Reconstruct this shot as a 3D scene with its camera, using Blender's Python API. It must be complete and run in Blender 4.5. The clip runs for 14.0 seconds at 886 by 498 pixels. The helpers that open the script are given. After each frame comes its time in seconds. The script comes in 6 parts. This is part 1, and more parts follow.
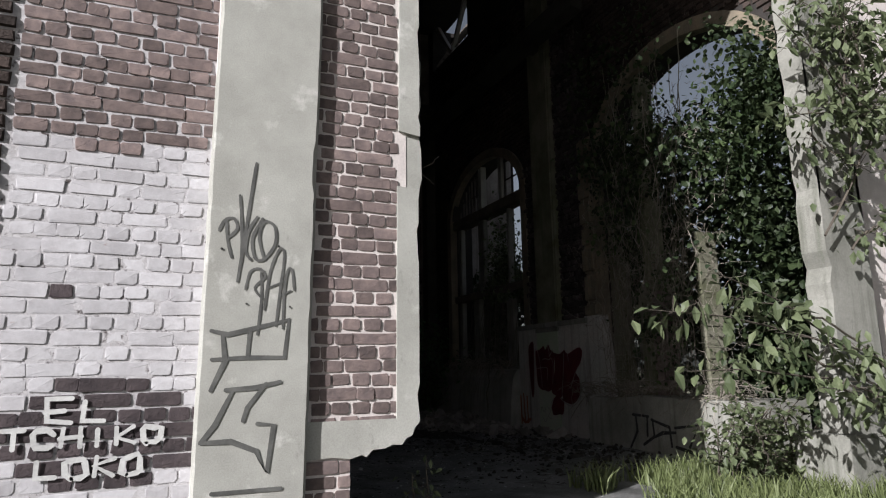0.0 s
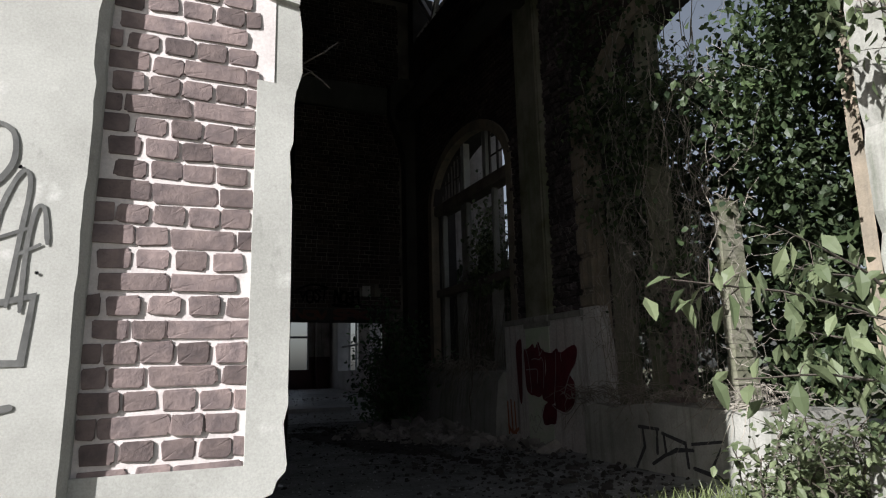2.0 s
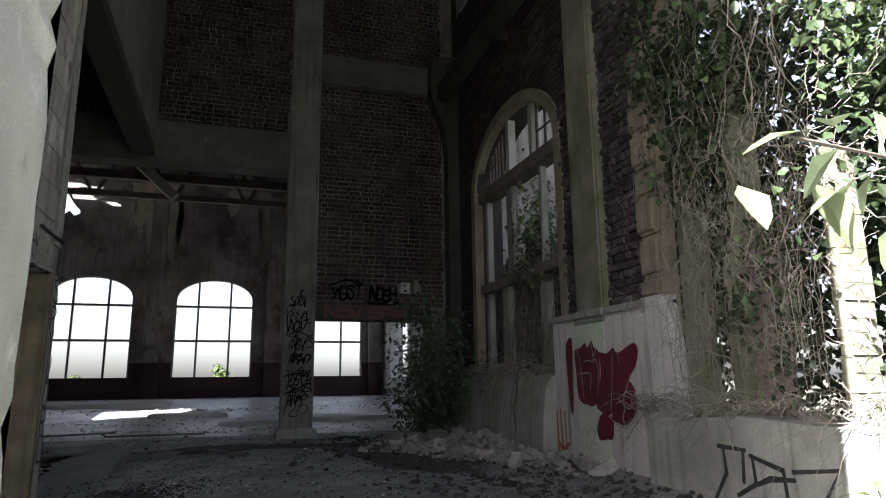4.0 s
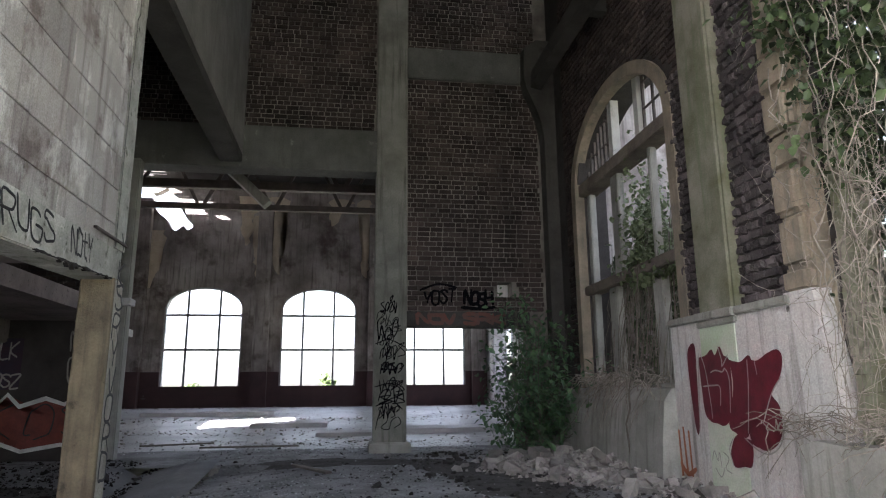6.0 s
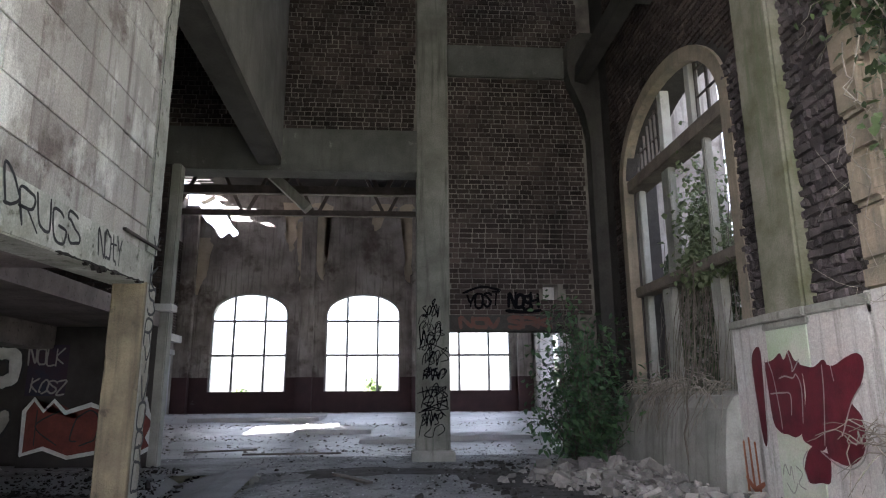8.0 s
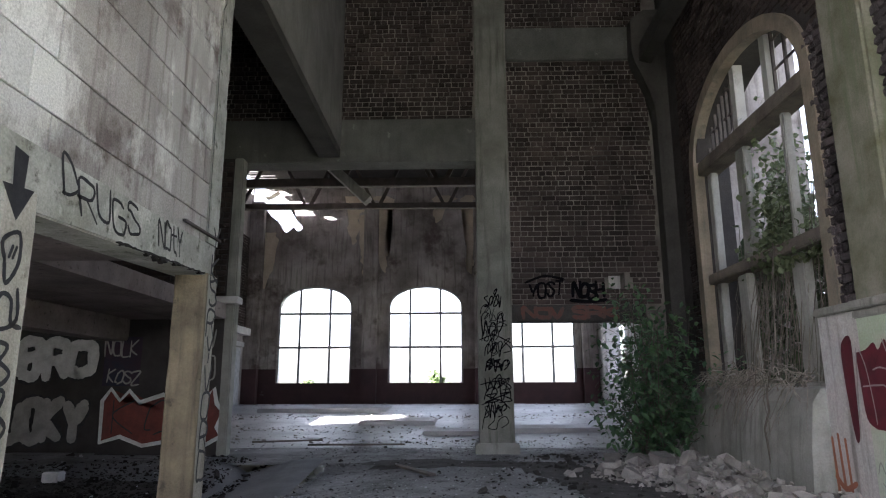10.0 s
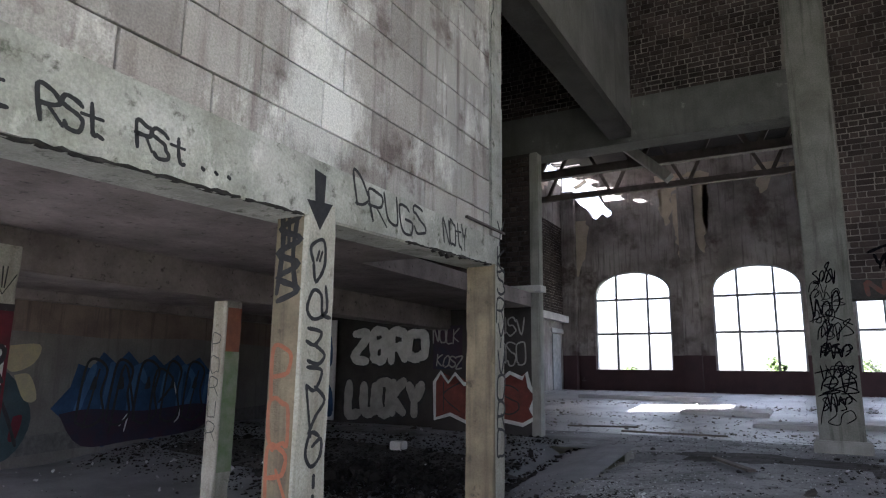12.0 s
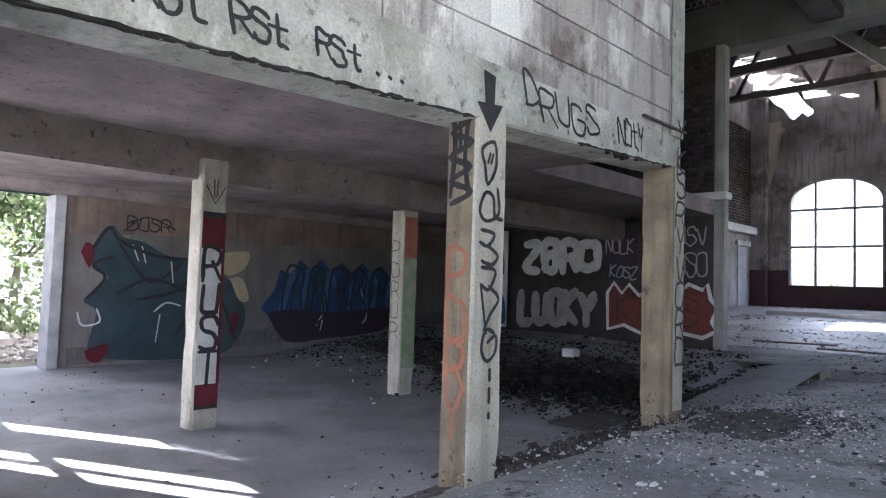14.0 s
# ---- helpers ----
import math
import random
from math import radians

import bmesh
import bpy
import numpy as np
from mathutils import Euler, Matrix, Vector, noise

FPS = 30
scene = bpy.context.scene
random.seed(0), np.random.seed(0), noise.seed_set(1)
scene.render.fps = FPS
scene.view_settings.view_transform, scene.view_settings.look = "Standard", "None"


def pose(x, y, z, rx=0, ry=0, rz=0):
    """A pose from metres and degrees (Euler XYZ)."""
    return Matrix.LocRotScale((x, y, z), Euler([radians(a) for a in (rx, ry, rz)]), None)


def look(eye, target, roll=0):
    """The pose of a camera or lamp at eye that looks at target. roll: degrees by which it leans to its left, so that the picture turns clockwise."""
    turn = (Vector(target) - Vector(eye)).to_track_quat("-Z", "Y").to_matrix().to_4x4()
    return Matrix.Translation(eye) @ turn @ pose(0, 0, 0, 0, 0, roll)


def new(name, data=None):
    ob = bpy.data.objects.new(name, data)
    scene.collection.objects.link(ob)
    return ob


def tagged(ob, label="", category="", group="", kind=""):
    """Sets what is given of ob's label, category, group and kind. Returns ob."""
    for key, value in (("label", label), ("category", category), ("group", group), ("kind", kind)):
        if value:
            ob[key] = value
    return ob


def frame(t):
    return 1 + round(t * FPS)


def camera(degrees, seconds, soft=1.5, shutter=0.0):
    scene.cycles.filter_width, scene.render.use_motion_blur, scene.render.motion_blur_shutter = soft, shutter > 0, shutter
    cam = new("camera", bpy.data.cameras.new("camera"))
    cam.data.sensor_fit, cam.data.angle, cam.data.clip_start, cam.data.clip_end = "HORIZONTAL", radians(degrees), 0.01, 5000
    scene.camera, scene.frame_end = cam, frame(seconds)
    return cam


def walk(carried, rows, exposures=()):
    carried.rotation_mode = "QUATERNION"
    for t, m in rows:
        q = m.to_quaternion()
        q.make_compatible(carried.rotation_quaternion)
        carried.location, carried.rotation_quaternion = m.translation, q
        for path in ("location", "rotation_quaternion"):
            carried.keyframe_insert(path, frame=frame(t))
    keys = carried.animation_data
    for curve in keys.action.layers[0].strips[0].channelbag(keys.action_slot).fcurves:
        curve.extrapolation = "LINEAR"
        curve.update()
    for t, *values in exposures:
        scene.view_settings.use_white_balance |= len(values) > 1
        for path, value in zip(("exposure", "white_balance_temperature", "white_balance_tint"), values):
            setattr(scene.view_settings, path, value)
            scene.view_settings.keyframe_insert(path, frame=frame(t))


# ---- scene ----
cam = camera(68.3, 14.0, soft=1.15)
PATH = [
    (0, (0.176, -1.226, 1.102), (0.963, 0.575, 1.472), -0.9),
    (0.5, (0.418, -0.82, 1.131), (1.21, 0.978, 1.503), -0.9),
    (1, (0.711, -0.477, 1.135), (1.5, 1.321, 1.51), -1.0),
    (1.5, (0.98, -0.138, 1.137), (1.77, 1.66, 1.515), -1.3),
    (2, (1.272, 0.184, 1.14), (2.059, 1.985, 1.51), -1.4),
    (4.5, (2.372, 1.708, 1.048), (2.883, 3.599, 1.454), -0.5),
    (5, (2.457, 2.001, 1.07), (2.88, 3.913, 1.478), -0.4),
    (5.5, (2.571, 2.184, 1.083), (2.933, 4.106, 1.501), -0.4),
    (6, (2.684, 2.321, 1.115), (2.967, 4.254, 1.54), -0.5),
    (6.5, (2.701, 2.478, 1.126), (2.924, 4.418, 1.557), -0.3),
    (7, (2.704, 2.605, 1.127), (2.899, 4.548, 1.559), -0.3),
    (7.5, (2.743, 2.651, 1.138), (2.909, 4.594, 1.581), -0.4),
    (10, (2.797, 2.9, 1.131), (2.756, 4.855, 1.55), -0.2),
    (10.5, (2.963, 2.925, 1.127), (2.662, 4.857, 1.55), 0.0),
    (11, (3.001, 2.94, 1.138), (2.536, 4.839, 1.555), 0.3),
    (11.5, (3.11, 2.982, 1.124), (2.44, 4.824, 1.521), 0.5),
    (12, (3.18, 2.996, 1.11), (2.219, 4.71, 1.486), 0.8),
    (12.5, (3.181, 3.003, 1.086), (2.046, 4.613, 1.432), 1.4),
    (13, (3.189, 2.999, 1.033), (1.938, 4.537, 1.3), 1.7),
    (13.5, (3.17, 2.999, 1.02), (1.834, 4.478, 1.192), 1.7),
    (14, (3.156, 3.013, 1.03), (1.768, 4.45, 1.135), 1.8),
]
# exposure: the film's camera opens up as it comes in from the sun
EXPOSURES = [(0.0, 0.55, 6250, 12), (1.0, 0.80, 6250, 11), (2.2, 1.22, 6200, 11), (4.3, 3.95, 6150, 14), (5.0, 4.5, 6150, 15), (7.5, 5.15, 6100, 17), (10.0, 4.97, 6050, 17), (12.0, 5.02, 5900, 18), (14.0, 5.55, 5700, 19)]
walk(cam, [(t, look(eye, target, roll)) for t, eye, target, roll in PATH], EXPOSURES)

# ---- world and sun ----
SUN_EL, SUN_AZ = radians(26), radians(243)   # azimuth from +y towards +x, the side the sun stands on
world = bpy.data.worlds.new("sky")
scene.world = world
world.use_nodes = True
wn = world.node_tree.nodes
sky = wn.new("ShaderNodeTexSky")
sky.sky_type, sky.sun_disc = "NISHITA", False
sky.sun_elevation, sky.sun_rotation = SUN_EL, SUN_AZ
sky.air_density, sky.dust_density, sky.ozone_density = 1.0, 3.0, 1.0
hsv = wn.new("ShaderNodeHueSaturation")
hsv.inputs["Saturation"].default_value = 0.45
world.node_tree.links.new(sky.outputs[0], hsv.inputs["Color"])
world.node_tree.links.new(hsv.outputs[0], wn["Background"].inputs[0])
wn["Background"].inputs[1].default_value = 0.04
sun = new("sun", bpy.data.lights.new("sun", "SUN"))
sun.data.energy, sun.data.angle, sun.data.color = 5.0, radians(0.5), (1.0, 0.97, 0.92)
sdir = Vector((math.sin(SUN_AZ) * math.cos(SUN_EL), math.cos(SUN_AZ) * math.cos(SUN_EL), math.sin(SUN_EL)))
sun.matrix_world = look(sdir * 60, (0, 0, 0))

# ---- materials ----
def mat(name, base, dark=None, scale=3.0, grain=40.0, rough=0.9, bump=0.25, spots=None, vary=0.0, island=False, streak=None, grain_amt=0.25, metal=0.0, wash=None):
    """Worn surface: large blotches between two colours, a fine grain, stains of a third colour, vertical streaks."""
    m = bpy.data.materials.new(name)
    m.use_nodes = True
    n, l = m.node_tree.nodes, m.node_tree.links
    b = n["Principled BSDF"]
    b.inputs["Roughness"].default_value = rough
    b.inputs["Metallic"].default_value = metal
    b.inputs["Specular IOR Level"].default_value = 0.25
    tc = n.new("ShaderNodeNewGeometry")
    def noise_node(s, detail=5, rgh=0.6, stretch=None):
        t = n.new("ShaderNodeTexNoise")
        t.inputs["Scale"].default_value, t.inputs["Detail"].default_value, t.inputs["Roughness"].default_value = s, detail, rgh
        if stretch:
            mp = n.new("ShaderNodeMapping")
            mp.inputs["Scale"].default_value = stretch
            l.new(tc.outputs["Position"], mp.inputs["Vector"]); l.new(mp.outputs[0], t.inputs["Vector"])
        else:
            l.new(tc.outputs["Position"], t.inputs["Vector"])
        return t
    def ramp(src, lo, hi):
        r = n.new("ShaderNodeMapRange")
        r.inputs["From Min"].default_value, r.inputs["From Max"].default_value = lo, hi
        l.new(src, r.inputs["Value"])
        return r.outputs[0]
    def mix(f, a, c, mode="MIX"):
        x = n.new("ShaderNodeMix")
        x.data_type, x.blend_type = "RGBA", mode
        for sock, v in ((x.inputs[0], f), (x.inputs[6], a), (x.inputs[7], c)):
            if isinstance(v, (int, float)):
                sock.default_value = v
            elif isinstance(v, tuple):
                sock.default_value = (*v, 1)
            else:
                l.new(v, sock)
        return x.outputs[2]
    dark = dark or tuple(v * 0.6 for v in base)
    col = mix(ramp(noise_node(scale, 6, 0.62).outputs["Fac"], 0.35, 0.68), base, dark)
    if spots:
        sc, lo, c = spots
        col = mix(ramp(noise_node(sc, 8, 0.65).outputs["Fac"], lo, lo + 0.1), col, c)
    if streak:
        col = mix(ramp(noise_node(1.0, 5, 0.6, (9, 9, 0.6)).outputs["Fac"], 0.52, 0.75), col, streak)
    if wash:
        sc, lo, c = wash
        runs = noise_node(sc, 9, 0.72, (2.0, 2.0, 1.0))
        broad = noise_node(sc * 0.45, 4, 0.5)
        both = n.new("ShaderNodeMath")
        both.operation = "ADD"
        l.new(runs.outputs["Fac"], both.inputs[0]); l.new(broad.outputs["Fac"], both.inputs[1])
        col = mix(ramp(both.outputs[0], lo, lo + 0.16), col, c)
    if vary:
        if island:
            src = tc.outputs["Random Per Island"]
        else:
            src = n.new("ShaderNodeObjectInfo").outputs["Random"]
        hs = n.new("ShaderNodeHueSaturation")
        l.new(ramp(src, 0, 1), hs.inputs["Value"])
        hs.inputs["Value"].links[0].from_node.inputs["To Min"].default_value = 1 - vary
        hs.inputs["Value"].links[0].from_node.inputs["To Max"].default_value = 1 + vary
        l.new(col, hs.inputs["Color"])
        col = hs.outputs[0]
    g = noise_node(grain, 4, 0.7)
    col = mix(grain_amt, col, mix(1.0, col, ramp(g.outputs["Fac"], 0.25, 0.75), "MULTIPLY"))
    l.new(col, b.inputs["Base Color"])
    bp = n.new("ShaderNodeBump")
    bp.inputs["Strength"].default_value, bp.inputs["Distance"].default_value = bump, 0.02
    l.new(g.outputs["Fac"], bp.inputs["Height"])
    l.new(bp.outputs[0], b.inputs["Normal"])
    return m

M = {}
M["brick_soot"] = mat("soot_black_brick", (0.10, 0.084, 0.086), (0.04, 0.035, 0.036), 3, 50, bump=0.8, vary=0.45, island=True, spots=(7, 0.66, (0.17, 0.15, 0.15)))
M["brick"] = mat("brown_brick", (0.225, 0.174, 0.165), (0.13, 0.104, 0.105), 14, 34, bump=0.28, vary=0.36, spots=(38, 0.64, (0.085, 0.07, 0.068)))
M["brick_white"] = mat("whitewashed_brick", (0.575, 0.565, 0.595), (0.44, 0.425, 0.45), 6, 34, bump=0.14, vary=0.12, spots=(9, 0.66, (0.36, 0.27, 0.25)), grain_amt=0.15)
M["brick_black"] = mat("black_painted_brick", (0.055, 0.045, 0.05), (0.1, 0.08, 0.085), 8, 50, bump=0.4, vary=0.2)
M["mortar"] = mat("pale_mortar", (0.72, 0.665, 0.65), (0.58, 0.53, 0.52), 8, 80, bump=0.12)
# dark spots paint both cracks and the shadow in recessed joints
M["mortar_white"] = mat("whitewashed_mortar", (0.60, 0.585, 0.61), (0.44, 0.42, 0.435), 9, 70, bump=0.3, spots=(16, 0.56, (0.09, 0.075, 0.075)))
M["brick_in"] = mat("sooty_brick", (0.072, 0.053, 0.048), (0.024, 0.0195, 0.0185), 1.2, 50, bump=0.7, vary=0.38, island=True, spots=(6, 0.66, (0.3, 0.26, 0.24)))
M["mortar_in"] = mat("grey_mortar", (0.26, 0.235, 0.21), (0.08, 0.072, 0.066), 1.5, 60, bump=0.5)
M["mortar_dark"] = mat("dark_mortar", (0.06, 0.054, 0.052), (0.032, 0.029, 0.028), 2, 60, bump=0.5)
M["concrete"] = mat("grey_concrete", (0.47, 0.467, 0.44), (0.36, 0.357, 0.333), 2.4, 120, bump=0.1, spots=(3.0, 0.58, (0.60, 0.59, 0.57)), grain_amt=0.28, wash=(5.0, 1.2, (0.27, 0.27, 0.25)))
M["concrete_in"] = mat("stained_concrete", (0.34, 0.335, 0.31), (0.20, 0.20, 0.18), 1.6, 40, bump=0.3, streak=(0.15, 0.155, 0.13), spots=(4, 0.68, (0.42, 0.41, 0.39)))
M["pillar"] = mat("streaked_pillar_concrete", (0.27, 0.268, 0.24), (0.14, 0.14, 0.12), 1.3, 45, bump=0.3, streak=(0.085, 0.088, 0.07), spots=(5, 0.68, (0.34, 0.33, 0.31)), grain_amt=0.4)
M["concrete_green"] = mat("mossy_concrete", (0.25, 0.24, 0.195), (0.11, 0.115, 0.068), 2.0, 40, bump=0.3, streak=(0.13, 0.15, 0.09))
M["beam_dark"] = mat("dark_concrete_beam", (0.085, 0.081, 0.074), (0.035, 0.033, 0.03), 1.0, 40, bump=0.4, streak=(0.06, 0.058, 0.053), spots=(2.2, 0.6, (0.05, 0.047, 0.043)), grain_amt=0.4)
M["beam_grey"] = mat("grey_concrete_beam", (0.145, 0.148, 0.136), (0.08, 0.082, 0.074), 1.2, 40, bump=0.4, streak=(0.10, 0.10, 0.09), spots=(2.6, 0.62, (0.32, 0.32, 0.30)), grain_amt=0.35)
M["block"] = mat("pale_concrete_block", (0.55, 0.53, 0.495), (0.36, 0.325, 0.30), 0.9, 70, bump=0.35, vary=0.16, spots=(1.5, 0.55, (0.20, 0.16, 0.147)), grain_amt=0.5, streak=(0.25, 0.215, 0.2), wash=(1.6, 1.06, (0.80, 0.79, 0.75)))
M["render_grey"] = mat("grey_cement_render", (0.27, 0.265, 0.245), (0.17, 0.166, 0.15), 1.4, 45, bump=0.4, streak=(0.17, 0.165, 0.15), grain_amt=0.4)
M["slab"] = mat("slab_edge_concrete", (0.55, 0.545, 0.50), (0.30, 0.305, 0.26), 2.5, 55, bump=0.5, spots=(9, 0.57, (0.15, 0.155, 0.125)), grain_amt=0.4, wash=(2.5, 1.12, (0.7, 0.69, 0.64)))
M["soffit"] = mat("board_marked_soffit", (0.29, 0.25, 0.235), (0.15, 0.125, 0.118), 1.6, 30, bump=0.3, spots=(13, 0.585, (0.08, 0.068, 0.065)))
M["floor"] = mat("dirty_concrete_floor", (0.34, 0.34, 0.342), (0.13, 0.13, 0.13), 1.3, 22, rough=0.7, bump=0.8, spots=(2.4, 0.56, (0.07, 0.068, 0.064)), grain_amt=0.5, wash=(3.0, 1.22, (0.46, 0.46, 0.455)))
# far floor: the brightness from the windows is painted in as a paler base
M["floor_window_lit"] = mat("dusty_window_lit_floor", (0.5, 0.495, 0.49), (0.26, 0.255, 0.25), 0.5, 30, rough=0.45, bump=0.4, spots=(0.9, 0.58, (0.10, 0.098, 0.095)))
M["floor_low"] = mat("swept_concrete_floor", (0.255, 0.26, 0.27), (0.14, 0.143, 0.15), 0.9, 30, rough=0.7, bump=0.25, spots=(2.0, 0.62, (0.12, 0.12, 0.12)))
M["plaster"] = mat("peeling_plaster", (0.44, 0.405, 0.39), (0.14, 0.118, 0.11), 0.6, 25, bump=0.4, streak=(0.12, 0.105, 0.10), spots=(0.55, 0.55, (0.115, 0.09, 0.082)))
M["maroon"] = mat("maroon_dado_paint", (0.085, 0.045, 0.048), (0.05, 0.03, 0.032), 1.0, 30, rough=0.7, bump=0.3, spots=(1.6, 0.66, (0.32, 0.3, 0.3)))
M["plaster_left"] = mat("bare_plaster_wall", (0.21, 0.20, 0.19), (0.125, 0.118, 0.112), 0.8, 30, bump=0.3, streak=(0.13, 0.12, 0.115))
M["white_wall"] = mat("whitewashed_wall", (0.6, 0.59, 0.59), (0.4, 0.39, 0.39), 1.2, 30, bump=0.3)
M["pier_plaster"] = mat("flaking_pier_plaster", (0.58, 0.53, 0.51), (0.54, 0.54, 0.525), 1.3, 45, bump=0.4, spots=(3, 0.56, (0.62, 0.62, 0.61)), streak=(0.27, 0.25, 0.235), grain_amt=0.4)
M["green_paint"] = mat("faded_green_plaster", (0.43, 0.52, 0.37), (0.55, 0.56, 0.49), 2, 40, bump=0.3, spots=(5, 0.62, (0.5, 0.5, 0.47)))
M["stone"] = mat("ochre_stone", (0.30, 0.25, 0.19), (0.17, 0.15, 0.12), 2.5, 35, bump=0.4, streak=(0.15, 0.14, 0.12))
M["roof"] = mat("dark_roof_boards", (0.045, 0.04, 0.038), (0.022, 0.02, 0.019), 1.0, 30, bump=0.3)
M["steel"] = mat("rusted_steel", (0.13, 0.11, 0.10), (0.07, 0.06, 0.055), 4, 60, rough=0.7, bump=0.3, metal=0.3)
M["frame_paint"] = mat("grey_window_paint", (0.44, 0.445, 0.45), (0.28, 0.285, 0.29), 4, 50, rough=0.7, bump=0.2)
M["wood"] = mat("weathered_timber", (0.20, 0.17, 0.145), (0.11, 0.095, 0.085), 3, 60, bump=0.4)
M["rubble"] = mat("broken_masonry", (0.34, 0.315, 0.29), (0.19, 0.175, 0.165), 6, 50, bump=0.5, vary=0.35, island=True)
M["rubble_dark"] = mat("dark_debris", (0.06, 0.054, 0.05), (0.026, 0.024, 0.022), 6, 50, bump=0.5, vary=0.5, island=True)
M["litter"] = mat("pale_plaster_crumbs", (0.55, 0.55, 0.56), (0.4, 0.4, 0.41), 6, 50, bump=0.3, vary=0.3, island=True)
# aisle rubble, its colour blackened to carry the gloom below the mezzanine
M["shaded_debris"] = mat("shade_darkened_debris", (0.03, 0.027, 0.025), (0.010, 0.009, 0.009), 6, 50, bump=0.5, vary=0.5, island=True)
M["shaded_debris"].node_tree.nodes["Principled BSDF"].inputs["Specular IOR Level"].default_value = 0.1
M["spray_black"] = mat("black_spray_paint", (0.022, 0.022, 0.025), (0.04, 0.04, 0.042), 12, 50, rough=0.6, bump=0.1)
M["spray_matt"] = mat("matt_black_paint", (0.004, 0.004, 0.006), (0.008, 0.008, 0.01), 12, 50, rough=1.0, bump=0.1)
M["spray_matt"].node_tree.nodes["Principled BSDF"].inputs["Specular IOR Level"].default_value = 0.03
M["spray_grey"] = mat("thin_black_spray_paint", (0.085, 0.085, 0.083), (0.15, 0.15, 0.145), 9, 50, rough=0.7, bump=0.1)
M["spray_white"] = mat("white_spray_paint", (0.66, 0.66, 0.66), (0.46, 0.46, 0.46), 6, 50, rough=0.6, bump=0.1)
M["spray_silver"] = mat("silver_spray_paint", (0.33, 0.315, 0.30), (0.22, 0.21, 0.20), 5, 50, rough=0.5, bump=0.1)
M["spray_red"] = mat("dark_red_spray_paint", (0.125, 0.015, 0.026), (0.075, 0.011, 0.018), 5, 50, rough=0.6, bump=0.1)
M["spray_brick"] = mat("brick_red_spray_paint", (0.175, 0.042, 0.032), (0.10, 0.028, 0.024), 5, 50, rough=0.6, bump=0.1)
M["spray_orange"] = mat("orange_spray_paint", (0.36, 0.13, 0.07), (0.25, 0.10, 0.06), 6, 50, rough=0.6, bump=0.1)
M["spray_rust"] = mat("faded_rust_paint", (0.16, 0.06, 0.045), (0.10, 0.075, 0.07), 6, 50, rough=0.8, bump=0.1)
M["spray_blue"] = mat("blue_spray_paint", (0.025, 0.07, 0.17), (0.015, 0.04, 0.09), 3, 50, rough=0.6, bump=0.1)
M["spray_navy"] = mat("dark_teal_spray_paint", (0.028, 0.052, 0.064), (0.05, 0.08, 0.092), 2, 50, rough=0.6, bump=0.1)
M["spray_maroon"] = mat("dark_plum_spray_paint", (0.045, 0.02, 0.035), (0.02, 0.025, 0.05), 3, 50, rough=0.6, bump=0.1)
M["spray_yellow"] = mat("pale_yellow_spray_paint", (0.42, 0.37, 0.22), (0.34, 0.31, 0.22), 6, 50, rough=0.6, bump=0.1)

def leaf_mat(name, base, tip, trans=0.5):
    m = bpy.data.materials.new(name)
    m.use_nodes = True
    n, l = m.node_tree.nodes, m.node_tree.links
    b = n["Principled BSDF"]
    g = n.new("ShaderNodeNewGeometry")
    x = n.new("ShaderNodeMix")
    x.data_type = "RGBA"
    x.inputs[6].default_value, x.inputs[7].default_value = (*base, 1), (*tip, 1)
    l.new(g.outputs["Random Per Island"], x.inputs[0])
    l.new(x.outputs[2], b.inputs["Base Color"])
    b.inputs["Roughness"].default_value = 0.5
    b.inputs["Specular IOR Level"].default_value = 0.35
    t = n.new("ShaderNodeBsdfTranslucent")
    l.new(x.outputs[2], t.inputs["Color"])
    ms = n.new("ShaderNodeMixShader")
    ms.inputs[0].default_value = trans
    l.new(b.outputs[0], ms.inputs[1]); l.new(t.outputs[0], ms.inputs[2])
    l.new(ms.outputs[0], n["Material Output"].inputs["Surface"])
    return m
M["leaf"] = leaf_mat("green_leaf", (0.075, 0.098, 0.05), (0.16, 0.19, 0.105), 0.28)
# ivy green darkened so that the colour carries the shade of the bay
M["leaf_ivy_shaded"] = leaf_mat("shaded_ivy_leaf", (0.02, 0.034, 0.016), (0.06, 0.084, 0.038), 0.28)
M["leaf_mid"] = leaf_mat("ivy_curtain_leaf", (0.035, 0.06, 0.025), (0.095, 0.135, 0.058), 0.3)
M["leaf_bush"] = leaf_mat("bush_leaf", (0.04, 0.085, 0.045), (0.09, 0.16, 0.07), 0.3)
M["grass"] = leaf_mat("grass_blade", (0.10, 0.125, 0.05), (0.20, 0.235, 0.105), 0.3)
M["vine"] = mat("dry_vine", (0.31, 0.285, 0.245), (0.15, 0.13, 0.11), 6, 60, bump=0.3, vary=0.3, island=True)
M["root"] = mat("dead_brown_root", (0.17, 0.15, 0.125), (0.09, 0.078, 0.065), 6, 60, bump=0.3, vary=0.3, island=True)
M["bark"] = mat("grey_bark", (0.14, 0.12, 0.10), (0.08, 0.07, 0.06), 8, 60, bump=0.5)
M["gravel"] = mat("weedy_gravel", (0.22, 0.215, 0.185), (0.13, 0.13, 0.10), 1.5, 40, bump=0.6, spots=(9, 0.6, (0.22, 0.21, 0.19)))
M["earth"] = mat("outdoor_earth", (0.20, 0.19, 0.15), (0.10, 0.11, 0.06), 0.7, 30, bump=0.5)
M["green_far"] = leaf_mat("far_foliage", (0.06, 0.09, 0.035), (0.13, 0.17, 0.075), 0.3)

